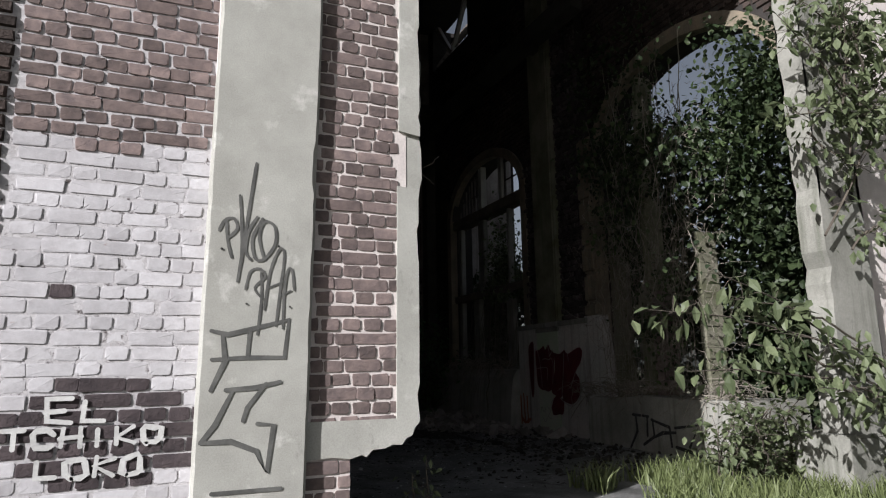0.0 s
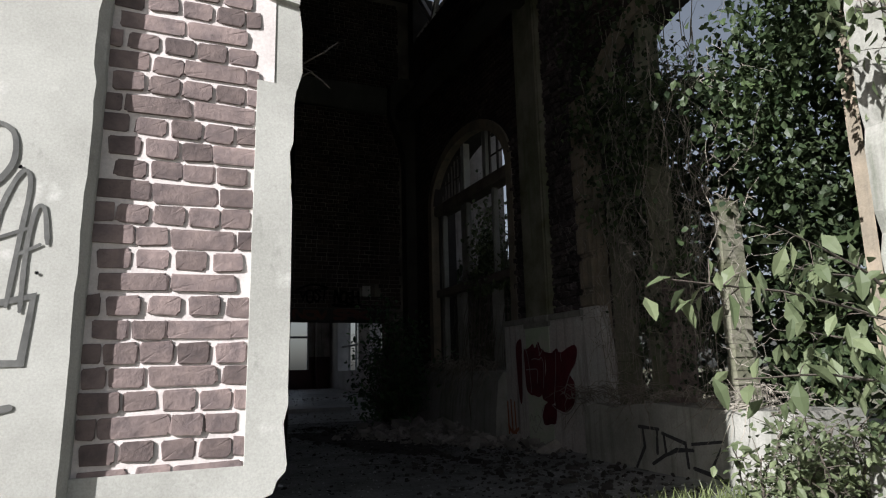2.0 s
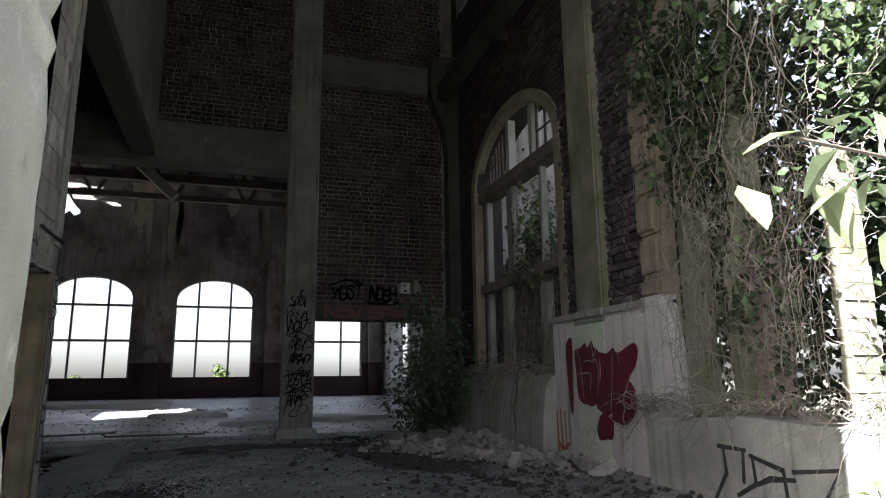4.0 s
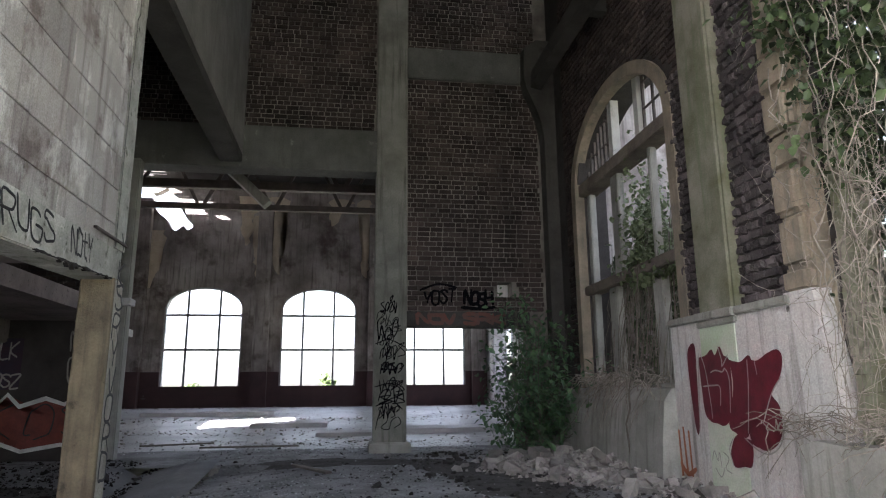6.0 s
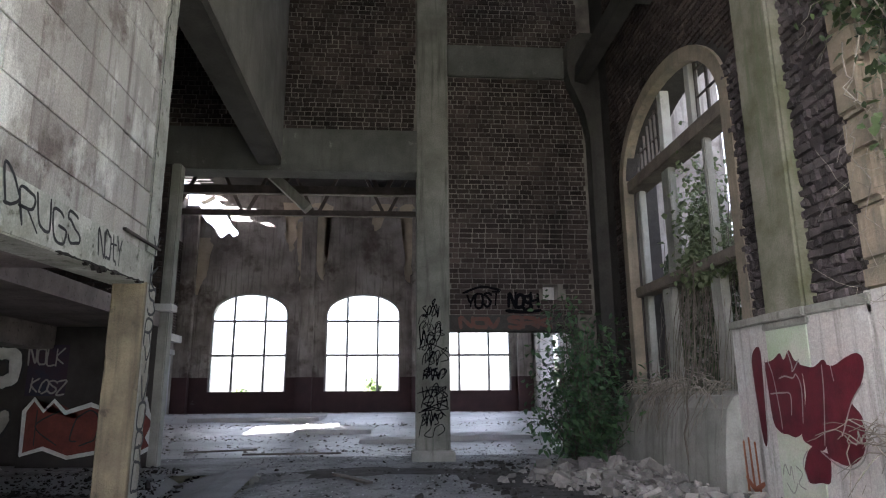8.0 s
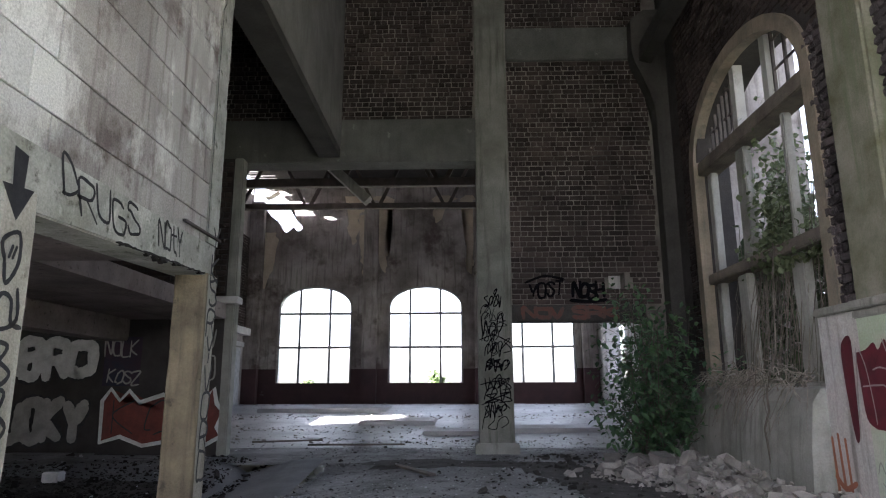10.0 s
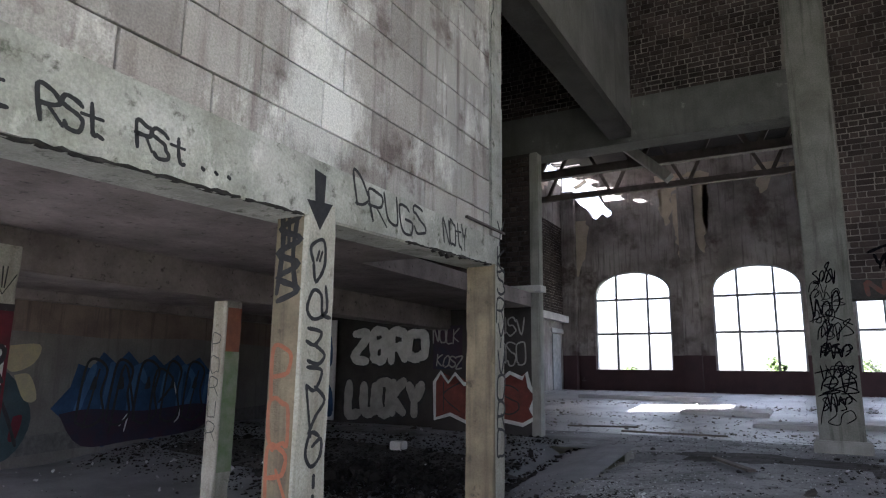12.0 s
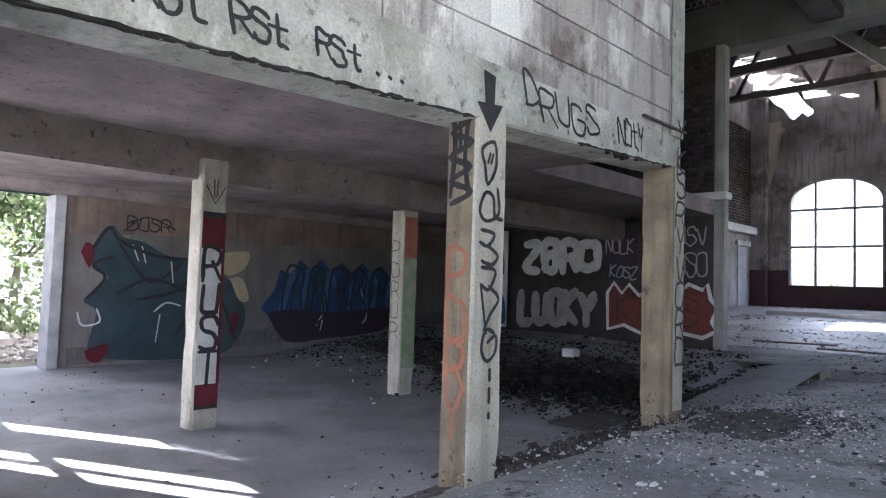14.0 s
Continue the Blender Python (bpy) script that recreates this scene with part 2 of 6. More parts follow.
# ---- builders ----
def quick(name, verts, faces, material):
    me = bpy.data.meshes.new(name)
    me.from_pydata([tuple(v) for v in verts], [], [tuple(f) for f in faces])
    me.materials.append(material)
    me.validate()
    return me

def part(name, bm, material, parent=None, label=""):
    """A bmesh, or a ready mesh, as one mesh object under a thing or a part."""
    if isinstance(bm, bmesh.types.BMesh):
        bmesh.ops.recalc_face_normals(bm, faces=bm.faces[:])
        me = bpy.data.meshes.new(name)
        bm.to_mesh(me)
        bm.free()
        me.materials.append(material)
    else:
        me = bm
    ob = new(name, me)
    if parent:
        ob.parent = parent
    return tagged(ob, label) if label else ob

def thing(name, label, category, kind="", group="", at=(0, 0, 0)):
    ob = new(name)
    ob.location = at
    return tagged(ob, label, category, group, kind)

def box(bm, x0, x1, y0, y1, z0, z1, jit=0.0):
    vs = [bm.verts.new((x + random.uniform(-jit, jit), y + random.uniform(-jit, jit), z + random.uniform(-jit, jit)))
          for x in (x0, x1) for y in (y0, y1) for z in (z0, z1)]
    for f in ((0, 1, 3, 2), (4, 6, 7, 5), (0, 4, 5, 1), (2, 3, 7, 6), (0, 2, 6, 4), (1, 5, 7, 3)):
        bm.faces.new([vs[i] for i in f])

def prism(bm, pts, axis, lo, hi):
    """A polygon in the plane across an axis, drawn out along it. Points are (the two other axes, in order)."""
    def p(u, v, w):
        return {"x": (w, u, v), "y": (u, w, v), "z": (u, v, w)}[axis]
    a = [bm.verts.new(p(u, v, lo)) for u, v in pts]
    b = [bm.verts.new(p(u, v, hi)) for u, v in pts]
    bm.faces.new(a)
    bm.faces.new(b[::-1])
    for i in range(len(pts)):
        j = (i + 1) % len(pts)
        bm.faces.new((a[i], b[i], b[j], a[j]))

def solid(name, boxes, material, parent=None, label="", bevel=0.0):
    bm = bmesh.new()
    for b in boxes:
        box(bm, *b)
    if bevel:
        bmesh.ops.bevel(bm, geom=bm.edges[:], offset=bevel, segments=2, affect="EDGES")
    return part(name, bm, material, parent, label)

def arch_z(u, a0, a1, spring, apex):
    c, r = (a0 + a1) / 2, (a1 - a0) / 2
    h = apex - spring
    k = max(0.0, 1 - ((u - c) / r) ** 2)
    return spring + h * math.sqrt(k)

def arch_head(bm, axis, lo, hi, a0, a1, spring, apex, top, n=18):
    """The wall above an arched opening."""
    for i in range(n):
        u0, u1 = a0 + (a1 - a0) * i / n, a0 + (a1 - a0) * (i + 1) / n
        prism(bm, [(u0, arch_z(u0, a0, a1, spring, apex)), (u1, arch_z(u1, a0, a1, spring, apex)), (u1, top), (u0, top)], axis, lo, hi)

def arch_ring(bm, axis, lo, hi, a0, a1, spring, apex, wide, foot, n=22):
    """A surround that follows an arch and runs down both jambs to foot."""
    pts = [(a0, foot)] + [(a0 + (a1 - a0) * (0.5 - 0.5 * math.cos(math.pi * i / n)),) for i in range(n + 1)] + [(a1, foot)]
    inner, outer = [], []
    c = (a0 + a1) / 2
    for p in pts:
        if len(p) == 2:
            inner.append(p)
            outer.append((p[0] + (wide if p[0] > c else -wide), p[1]))
        else:
            u = p[0]
            z = arch_z(u, a0, a1, spring, apex)
            f = (u - c) / ((a1 - a0) / 2)
            inner.append((u, z))
            outer.append((u + f * wide, z + math.sqrt(max(0, 1 - f * f)) * wide))
    for i in range(len(inner) - 1):
        prism(bm, [inner[i], inner[i + 1], outer[i + 1], outer[i]], axis, lo, hi)

def brick_sheet(name, origin, u, n, width, z0, z1, course, length, depth, material, keep=None, joint=0.014, seed=1, rough=0.006):
    """Bricks of a wall face as one mesh: header and stretcher courses with worn edges, standing proud of the wall behind."""
    rnd = random.Random(seed)
    o, u, n = Vector(origin), Vector(u), Vector(n)
    verts, faces = [], []
    for r in range(int((z1 - z0) / course)):
        z = z0 + r * course
        head = r % 2
        a = -(length * 0.25 if head else length * rnd.uniform(0.4, 0.6))
        while a < width:
            ln = (length / 2 if head else length) * rnd.uniform(0.93, 1.07)
            b0, b1 = max(a, 0) + joint / 2, min(a + ln, width) - joint / 2
            a += ln
            if b1 - b0 < 0.03 or (keep and not keep((b0 + b1) / 2, z + course / 2)):
                continue
            j = lambda: rnd.uniform(-rough, rough)
            d = depth + rnd.uniform(-0.5, 0.5) * depth * 0.6
            base = len(verts)
            ch = min(0.009, course * 0.12)
            h0, h1 = z + joint / 2, z + course - joint / 2
            for (s, t, w) in ((b0, h0, 0), (b1, h0, 0), (b1, h1, 0), (b0, h1, 0)):
                verts.append(o + u * (s + j()) + n * w + Vector((0, 0, t + j())))
            for (s, t) in ((b0 + ch, h0 + ch), (b1 - ch, h0 + ch), (b1 - ch, h1 - ch), (b0 + ch, h1 - ch)):
                verts.append(o + u * (s + j()) + n * (d + j() * 0.5) + Vector((0, 0, t + j())))
            faces.append((base + 4, base + 5, base + 6, base + 7))
            for k in range(4):
                faces.append((base + k, base + (k + 1) % 4, base + 4 + (k + 1) % 4, base + 4 + k))
    me = quick(name, verts, faces, material)
    bm = bmesh.new(); bm.from_mesh(me); bmesh.ops.recalc_face_normals(bm, faces=bm.faces[:])
    bm.to_mesh(me); bm.free()
    return me

# ======== the large structure ========
FAC0, FAC1 = 2.83, 3.25          # facade, outer and inner face
PW0, PW1 = 14.72, 15.10          # cross wall with the tall brick bay
FARY = 32.0                      # end wall of the far hall
RX = 6.80                        # right-hand wall, inner face
ROOF = 10.6

def floor_height(x, y):
    h = 0.03 * noise.noise((x * 0.35, y * 0.35, 0.0)) + 0.012 * noise.noise((x * 1.7, y * 1.7, 3.0))
    if y > 12:
        h += 0.05 * min(1, (y - 12) / 3)
    if y > 16:
        h += 0.45 * min(1.0, (y - 16) / 14)
    if x < 2.0 and y < 13:
        h -= 0.12 * min(1, (2.0 - x) / 1.5)
    return h

def low_height(x, y):
    h = -0.45 + 0.02 * noise.noise((x * 0.5, y * 0.5, 7.0))
    if x > -0.5:
        h += 0.22 * min(1, (x + 0.5) / 0.9)
    if y > 9.6:
        h += (0.47 if x < -0.5 else 0.32) * min(1, (y - 9.6) / 3.8)
    return h

def grid_mesh(name, x0, x1, y0, y1, step, hf, material):
    nx, ny = int((x1 - x0) / step) + 1, int((y1 - y0) / step) + 1
    verts = [(x0 + (x1 - x0) * i / nx, y0 + (y1 - y0) * j / ny, hf(x0 + (x1 - x0) * i / nx, y0 + (y1 - y0) * j / ny)) for j in range(ny + 1) for i in range(nx + 1)]
    faces = [(j * (nx + 1) + i, j * (nx + 1) + i + 1, (j + 1) * (nx + 1) + i + 1, (j + 1) * (nx + 1) + i) for j in range(ny) for i in range(nx)]
    return quick(name, verts, faces, material)

ground_me = grid_mesh("ground", -400, 400, -400, 400, 20, lambda x, y: -0.75, M["earth"])
tagged(new("ground", ground_me), "rough grassy earth around the derelict works", "ground", kind="structure")
forecourt = grid_mesh("pavement", -14, 16, -12, FAC0 + 0.3, 0.4, lambda x, y: -0.02 + 0.03 * noise.noise((x * 0.6, y * 0.6, 9.0)), M["gravel"])
tagged(new("pavement", forecourt), "weedy pale gravel forecourt before the brick facade", "ground", kind="structure")
floor_me = grid_mesh("floor", 0.74, 9.4, FAC0 + 0.3, 15.6, 0.22, floor_height, M["floor"])
floor_ob = tagged(new("floor", floor_me), "dirty concrete hall floor strewn with debris", "floor", kind="structure")
far_me = grid_mesh("floor_far", -8.0, 9.4, 15.6, FARY, 0.3, floor_height, M["floor_window_lit"])
tagged(new("floor_far", far_me), "dusty floor of the far hall, paled for the window light", "floor", kind="structure")
fl_left = grid_mesh("floor_aisle", -8.0, 0.74, 13.3, 15.6, 0.25, floor_height, M["floor"])
tagged(new("floor_aisle", fl_left), "dark debris-covered concrete floor", "floor", kind="structure")
low_me = grid_mesh("floor_lower", -8.5, 0.76, FAC0 + 0.3, 13.4, 0.25, low_height, M["floor_low"])
tagged(new("floor_lower", low_me), "smooth grey concrete floor below the mezzanine", "floor", kind="structure")
bm = bmesh.new()
re_ = random.Random(41)
y = FAC1
while y < 13.2:
    ln = re_.uniform(0.1, 0.32)
    box(bm, 0.70 - 0.06 * re_.random() ** 2, 0.80, y, y + ln, -0.6, min(floor_height(0.78, y), floor_height(0.78, y + ln)) + re_.uniform(-0.02, 0.004), 0.008)
    y += ln
part("floor_step", bm, M["concrete_in"])
tagged(bpy.data.objects["floor_step"], "chipped concrete edge of the raised floor", "step", kind="structure")

# -- facade --
OPEN0, OPEN1 = 1.78, 5.35
wall = thing("wall_facade", "weathered brick and concrete facade with a tall open bay", "wall", kind="structure")
bm = bmesh.new()
for xa, xb, za, zb in ((-14, -7.9, -0.8, ROOF), (-7.9, -6.6, -0.8, 0.25), (-7.9, -6.6, 2.75, ROOF), (-6.6, -6.2, -0.8, ROOF), (-6.2, -4.7, -0.8, 0.25), (-6.2, -4.7, 2.3, ROOF), (-4.7, -4.3, -0.8, ROOF), (-4.3, -3.1, -0.8, 0.4), (-4.3, -3.1, 2.3, ROOF), (-3.1, 0.42, -0.8, ROOF)):
    box(bm, xa, xb, FAC0 + 0.05, FAC1, za, zb)
part("core", bm, M["mortar_white"], wall)
bm = bmesh.new()
box(bm, 0.42, 1.29, FAC0 - 0.054, FAC1, -0.8, 0.70)
box(bm, 0.42, 1.66, FAC0 - 0.054, FAC1, 0.70, 7.5)
part("core", bm, M["mortar"], wall)
bm = bmesh.new()
rp = random.Random(23)
def worn(xa, xb, z0, z1, n, deep, side):
    """A slanting arris with small chips knocked out of it."""
    return [(xa + (xb - xa) * i / n + side * (0.002 + deep * rp.random() ** 9), z0 + (z1 - z0) * i / n) for i in range(n + 1)]
rings = []
for i in range(120):
    z = -0.8 + 8.3 * i / 119
    xl, xr = 0.385 + 0.0115 * z + 0.006 * rp.random() ** 5, 1.022 + 0.0155 * min(z, 3.4)
    bite = 0.006 * rp.random() ** 6 + (0.014 if 2.2 < z < 2.5 else 0)
    prof = [(xl, FAC0 + 0.3), (xl, FAC0 - 0.118), (xl + 0.012, FAC0 - 0.13), (xr - 0.036 - bite, FAC0 - 0.13), (xr - 0.012 - bite * 0.3, FAC0 - 0.085), (xr, FAC0 - 0.01), (xr, FAC0 + 0.3)]
    rings.append([bm.verts.new((x, y, z)) for x, y in prof])
for a, b in zip(rings, rings[1:]):
    for k in range(7):
        bm.faces.new((a[k], a[(k + 1) % 7], b[(k + 1) % 7], b[k]))
bm.faces.new(rings[0]); bm.faces.new(rings[-1][::-1])
pil = part("pilaster", bm, M["concrete"], wall, "smooth grey concrete pilaster tagged with black spray")
# concrete frame of the bay, chipped, with a knocked-off lower corner
bm = bmesh.new()
Y0, Y1 = FAC0 - 0.074, FAC1 + 0.01
rc = random.Random(17)
BX = -0.032
def ragged(z0, z1, x):
    """Chipped arris from z0 up to z1."""
    n = int((z1 - z0) / 0.07)
    return [(x - 0.003 - (rc.random() ** 7) * 0.022, z0 + (z1 - z0) * i / n) for i in range(n + 1)]
def shifted(pts):
    """The bay frame stands a little out of plumb."""
    return [(x + BX + 0.008 * (z - 2.0), z) for x, z in pts]
prism(bm, shifted([(1.625, 0.82)] + ragged(0.82, 2.32, 1.782) + [(1.62, 2.33)]), "y", Y0, Y1)
prism(bm, shifted([(1.62, 2.33), (1.785, 2.32), (1.805, 2.40), (1.80, 2.60), (1.785, 2.70), (1.63, 2.72)]), "y", Y0 + 0.025, Y1)
prism(bm, shifted([(1.63, 2.72)] + ragged(2.70, 4.4, 1.788) + [(1.785, 7.5), (1.62, 7.5)]), "y", Y0, Y1)
prism(bm, shifted([(1.04, 0.60), (1.22, 0.61), (1.33, 0.595), (1.40, 0.615), (1.43, 0.60), (1.47, 0.64), (1.55, 0.645), (1.60, 0.665), (1.66, 0.66), (1.69, 0.70), (1.73, 0.715), (1.745, 0.76), (1.775, 0.79), (1.78, 0.82), (1.04, 0.82)]), "y", Y0, Y1)
bmesh.ops.triangulate(bm, faces=[f for f in bm.faces if len(f.verts) > 4])
part("bay_frame", bm, M["concrete"], wall, "chipped pale concrete frame of the bay")
solid("lintel", [(OPEN0, 7.6, FAC0, FAC1, 7.3, ROOF), (0.42, OPEN0, FAC0, FAC1, 7.5, ROOF)], M["concrete"], wall)

# outer pier at the other side of the bay, and the low wall stub
pier = thing("bay_pier", "sunlit worn concrete pier half hidden by creepers", "pier", kind="structure")
bm = bmesh.new()
prism(bm, worn(6.25, 6.19, 0.5, 7.32, 46, 0.06, -1) + worn(5.64, 5.66, 7.32, 0.5, 46, 0.05, 1), "y", 2.70, 2.95)
bmesh.ops.triangulate(bm, faces=[f for f in bm.faces if len(f.verts) > 4])
# darker concrete than the facade's stands in for leaf shade on the pier
part("shaft", bm, M["concrete_in"], pier)
solid("footing", [(5.60, 7.6, 2.66, 3.2, -0.7, 0.52)], M["concrete_in"], pier)
solid("wall_outer", [(6.33, 12.0, 2.9, 3.3, 0.5, ROOF), (7.35, 7.6, 3.3, 3.7, -0.7, ROOF)], M["mortar"])
tagged(bpy.data.objects["wall_outer"], "overgrown masonry return beside the bay", "wall", kind="structure")

# -- right-hand wall: low wall, overgrown bay, painted pier, arched window --
wr = thing("wall_right", "tall brick side wall with arched openings and concrete piers", "wall", kind="structure")
T0, T1 = RX, RX + 0.55
bm = bmesh.new()
prism(bm, [(4.37, -0.2), (7.5, -0.2), (7.5, 0.64), (7.3, 0.70), (6.9, 0.67), (6.2, 0.74), (5.4, 0.70), (4.37, 0.72)], "x", 6.42, 7.35)
bmesh.ops.triangulate(bm, faces=[f for f in bm.faces if len(f.verts) > 4])
part("low_wall", bm, M["concrete_in"], wr, "low grey concrete wall with black tag")
NEAR = (3.75, 7.45, 4.4, 5.8)     # overgrown near bay: ends, springing, crown
FARB = (9.87, 13.35, 4.72, 5.86)  # arched window bay
bm = bmesh.new()
box(bm, T0, T1, 3.3, NEAR[0], 0.6, ROOF)
arch_head(bm, "x", T0, T1, *NEAR, ROOF)
box(bm, T0, T1, NEAR[1], FARB[0], -0.2, ROOF)
arch_head(bm, "x", T0, T1, *FARB, 9.3)
box(bm, T0, T1, FARB[0], 12.2, 9.3, ROOF)
box(bm, T0, T1, FARB[0], 13.35, -0.2, 1.12)
box(bm, T0, T1, 13.35, PW1, -0.2, 9.3)
box(bm, T0, T1, 14.4, PW1, 9.3, ROOF)
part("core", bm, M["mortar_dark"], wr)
bm = bmesh.new()
arch_ring(bm, "x", T0 - 0.05, T0 + 0.12, FARB[0] + 0.02, FARB[1] - 0.02, FARB[2], FARB[3] - 0.02, 0.2, 1.15)
part("arch_surround", bm, M["stone"], wr, "ochre stone arch surround")
bm = bmesh.new()
arch_ring(bm, "x", T0 - 0.05, T0 + 0.12, NEAR[0] + 0.02, NEAR[1] - 0.02, NEAR[2], NEAR[3] - 0.02, 0.2, 1.15)
part("arch_surround", bm, M["stone"], wr, "ochre stone arch surround")
bm = bmesh.new()
box(bm, T0 - 0.15, T0 + 0.05, 8.60, 9.28, -0.1, 9.0)
bmesh.ops.bevel(bm, geom=bm.edges[:], offset=0.03, segments=2, affect="EDGES")
part("pilaster", bm, M["concrete_green"], wr, "green-stained concrete pilaster")
rj = random.Random(91)
z = 1.95
while z < 5.0:
    h = rj.uniform(0.22, 0.5)
    bm = bmesh.new()
    box(bm, T0 - 0.13 + rj.uniform(-0.02, 0.02), T0 + 0.05, 7.44 + rj.uniform(-0.03, 0.03), 7.82 + rj.uniform(-0.02, 0.02), z, z + h - 0.008)
    bmesh.ops.bevel(bm, geom=bm.edges[:], offset=0.045, segments=3, affect="EDGES")
    part("jamb_stone", bm, M["stone"], wr, "rounded ochre jamb stone")
    z += h
bm = bmesh.new()
prism(bm, [(7.12, 0.6), (7.26, 1.1), (7.36, 1.6), (7.42, 1.97), (7.80, 1.97), (7.80, -0.1), (7.12, -0.1)], "x", T0 - 0.14, T0 + 0.05)
part("jamb_foot", bm, M["pier_plaster"], wr, "flaking grey render spreading at the jamb foot")
bm = bmesh.new()
box(bm, T0 - 0.145, T0 + 0.02, 7.78, 8.60, -0.1, 1.86)
box(bm, T0 - 0.145, T0 + 0.02, 9.30, 9.98, -0.1, 1.86)
part("dado", bm, M["pier_plaster"], wr, "flaking pink and white plaster dado")
solid("dado_pilaster", [(T0 - 0.153, T0 - 0.1, 8.59, 9.31, -0.1, 1.86)], M["green_paint"], wr, "faded green plaster", bevel=0.02)
bm = bmesh.new()
for (a, b, d) in ((7.72, 8.58, 0.18), (8.56, 9.33, 0.21), (9.32, 10.0, 0.18)):
    box(bm, T0 - d, T0 + 0.02, a, b, 1.86, 1.95)
    box(bm, T0 - d + 0.04, T0 + 0.02, a, b, 1.78, 1.86)
bmesh.ops.bevel(bm, geom=bm.edges[:], offset=0.015, segments=2, affect="EDGES")
part("ledge", bm, M["concrete_in"], wr, "moulded plaster ledge")
bm = bmesh.new()
prism(bm, [(6.40, -0.1), (6.44, 0.5), (6.50, 0.98), (6.60, 1.12), (6.85, 1.16), (6.85, -0.1)], "y", 9.98, 13.6)
part("sloped_apron", bm, M["concrete_in"], wr, "sloping concrete apron under the window")
# corner pier that spreads into a curved bracket under the high beam, with a raking strut above
bm = bmesh.new()
box(bm, 6.55, RX + 0.05, 14.38, 14.70, 0.0, 6.05)
bracket = [(RX + 0.05, 6.05), (6.55, 6.05), (6.56, 6.3), (6.46, 6.6), (6.33, 6.95), (6.22, 7.2), (6.17, 7.45), (6.19, 8.1), (6.45, 8.3), (RX + 0.05, 8.3)]
prism(bm, bracket, "y", 14.38, 14.70)
bmesh.ops.triangulate(bm, faces=[f for f in bm.faces if len(f.verts) > 4])
part("corner_pier", bm, M["beam_dark"], wr, "dark concrete corner pier with curved bracket")
bm = bmesh.new()
prism(bm, [(6.30, 7.22), (6.52, 7.16), (6.56, 7.52), (6.33, 7.58)], "y", 7.2, 14.38)
for y in (8.9, 11.6):
    box(bm, 6.54, RX + 0.02, y - 0.1, y + 0.1, 7.2, 7.5)
part("wall_rib", bm, M["beam_dark"], wr, "dark concrete rib along the head of the side wall")

# -- cross wall --
wc = thing("wall_cross", "sooty brick cross wall carried on concrete beams", "wall", kind="structure")
bm = bmesh.new()
box(bm, 3.5, 5.57, PW0 + 0.03, PW1, 2.61, 7.45)
box(bm, 5.57, 5.87, PW0 + 0.03, PW1, 2.61, 2.9)
box(bm, 5.57, 5.87, PW0 + 0.03, PW1, 3.2, 7.45)
box(bm, 5.87, 7.4, PW0 + 0.03, PW1, 2.61, 7.45)
box(bm, 3.5, 7.4, PW0 + 0.03, PW1, 8.08, ROOF)
box(bm, -8.2, 3.3, PW0 + 0.03, PW1, 6.2, ROOF)
box(bm, 6.15, 7.4, PW0 + 0.03, PW1, 0, 2.61)
part("core", bm, M["mortar_in"], wc)
solid("beam", [(-8.0, 3.2, PW0 - 0.07, PW1 + 0.05, 5.36, 6.22)], M["beam_grey"], wc, "long dark concrete beam", bevel=0.02)
solid("beam", [(3.8, 6.3, PW0 - 0.05, PW1 + 0.05, 7.43, 8.12)], M["beam_grey"], wc, "concrete beam high in the brickwork", bevel=0.02)
solid("lintel", [(3.7, 6.2, PW0 - 0.03, PW1 + 0.02, 2.32, 2.61)], M["beam_dark"], wc, "concrete lintel with faded red paint", bevel=0.01)
bm = bmesh.new()
box(bm, 3.18, 3.78, PW0 - 0.14, PW1 + 0.1, -0.05, ROOF)
bmesh.ops.bevel(bm, geom=bm.edges[:], offset=0.025, segments=2, affect="EDGES")
part("pillar", bm, M["pillar"], wc, "tall stained concrete pillar covered in tags")
solid("base_block", [(3.10, 3.86, PW0 - 0.22, PW1 + 0.1, -0.1, 0.22)], M["concrete_in"], wc, bevel=0.03)

# left part of the cross wall, under the mezzanine
solid("wall_mural", [(-8.1, -3.42, 14.75, 15.1, -0.5, 5.35), (-3.42, -1.32, 14.42, 14.74, -0.5, 5.36)], M["mortar_dark"])
tagged(bpy.data.objects["wall_mural"], "dark brick wall covered in painted lettering", "wall", kind="structure")
solid("pier_edge", [(-1.32, -1.15, 14.38, 14.62, -0.05, 5.36)], M["concrete_in"], bevel=0.02)
tagged(bpy.data.objects["pier_edge"], "narrow concrete edge pier of the cross wall", "pier", kind="structure")
solid("ledge_white", [(-3.42, -1.05, 14.2, 14.5, 2.62, 2.74)], M["white_wall"], bevel=0.01)
tagged(bpy.data.objects["ledge_white"], "pale concrete ledge on the brick pier", "ledge", kind="structure")

# -- mezzanine: slab, columns, block wall --
solid("mezzanine_slab", [(-8.0, 0.25, FAC1, 9.05, 2.36, 2.62), (-8.0, -1.3, 9.05, 14.75, 2.36, 2.62)], M["soffit"])
tagged(bpy.data.objects["mezzanine_slab"], "stained concrete mezzanine slab with board marks", "slab", kind="structure")
bm = bmesh.new()
DIP = 0.038
prism(bm, [(FAC1, 2.20 - DIP * (8.9 - FAC1)), (9.12, 2.20), (9.12, 2.50), (FAC1, 2.50)], "x", 0.08, 0.43)
bmesh.ops.bevel(bm, geom=bm.edges[:], offset=0.012, segments=2, affect="EDGES")
part("edge_beam", bm, M["slab"])
tagged(bpy.data.objects["edge_beam"], "blotched concrete edge beam sprayed with tags", "beam", kind="structure")
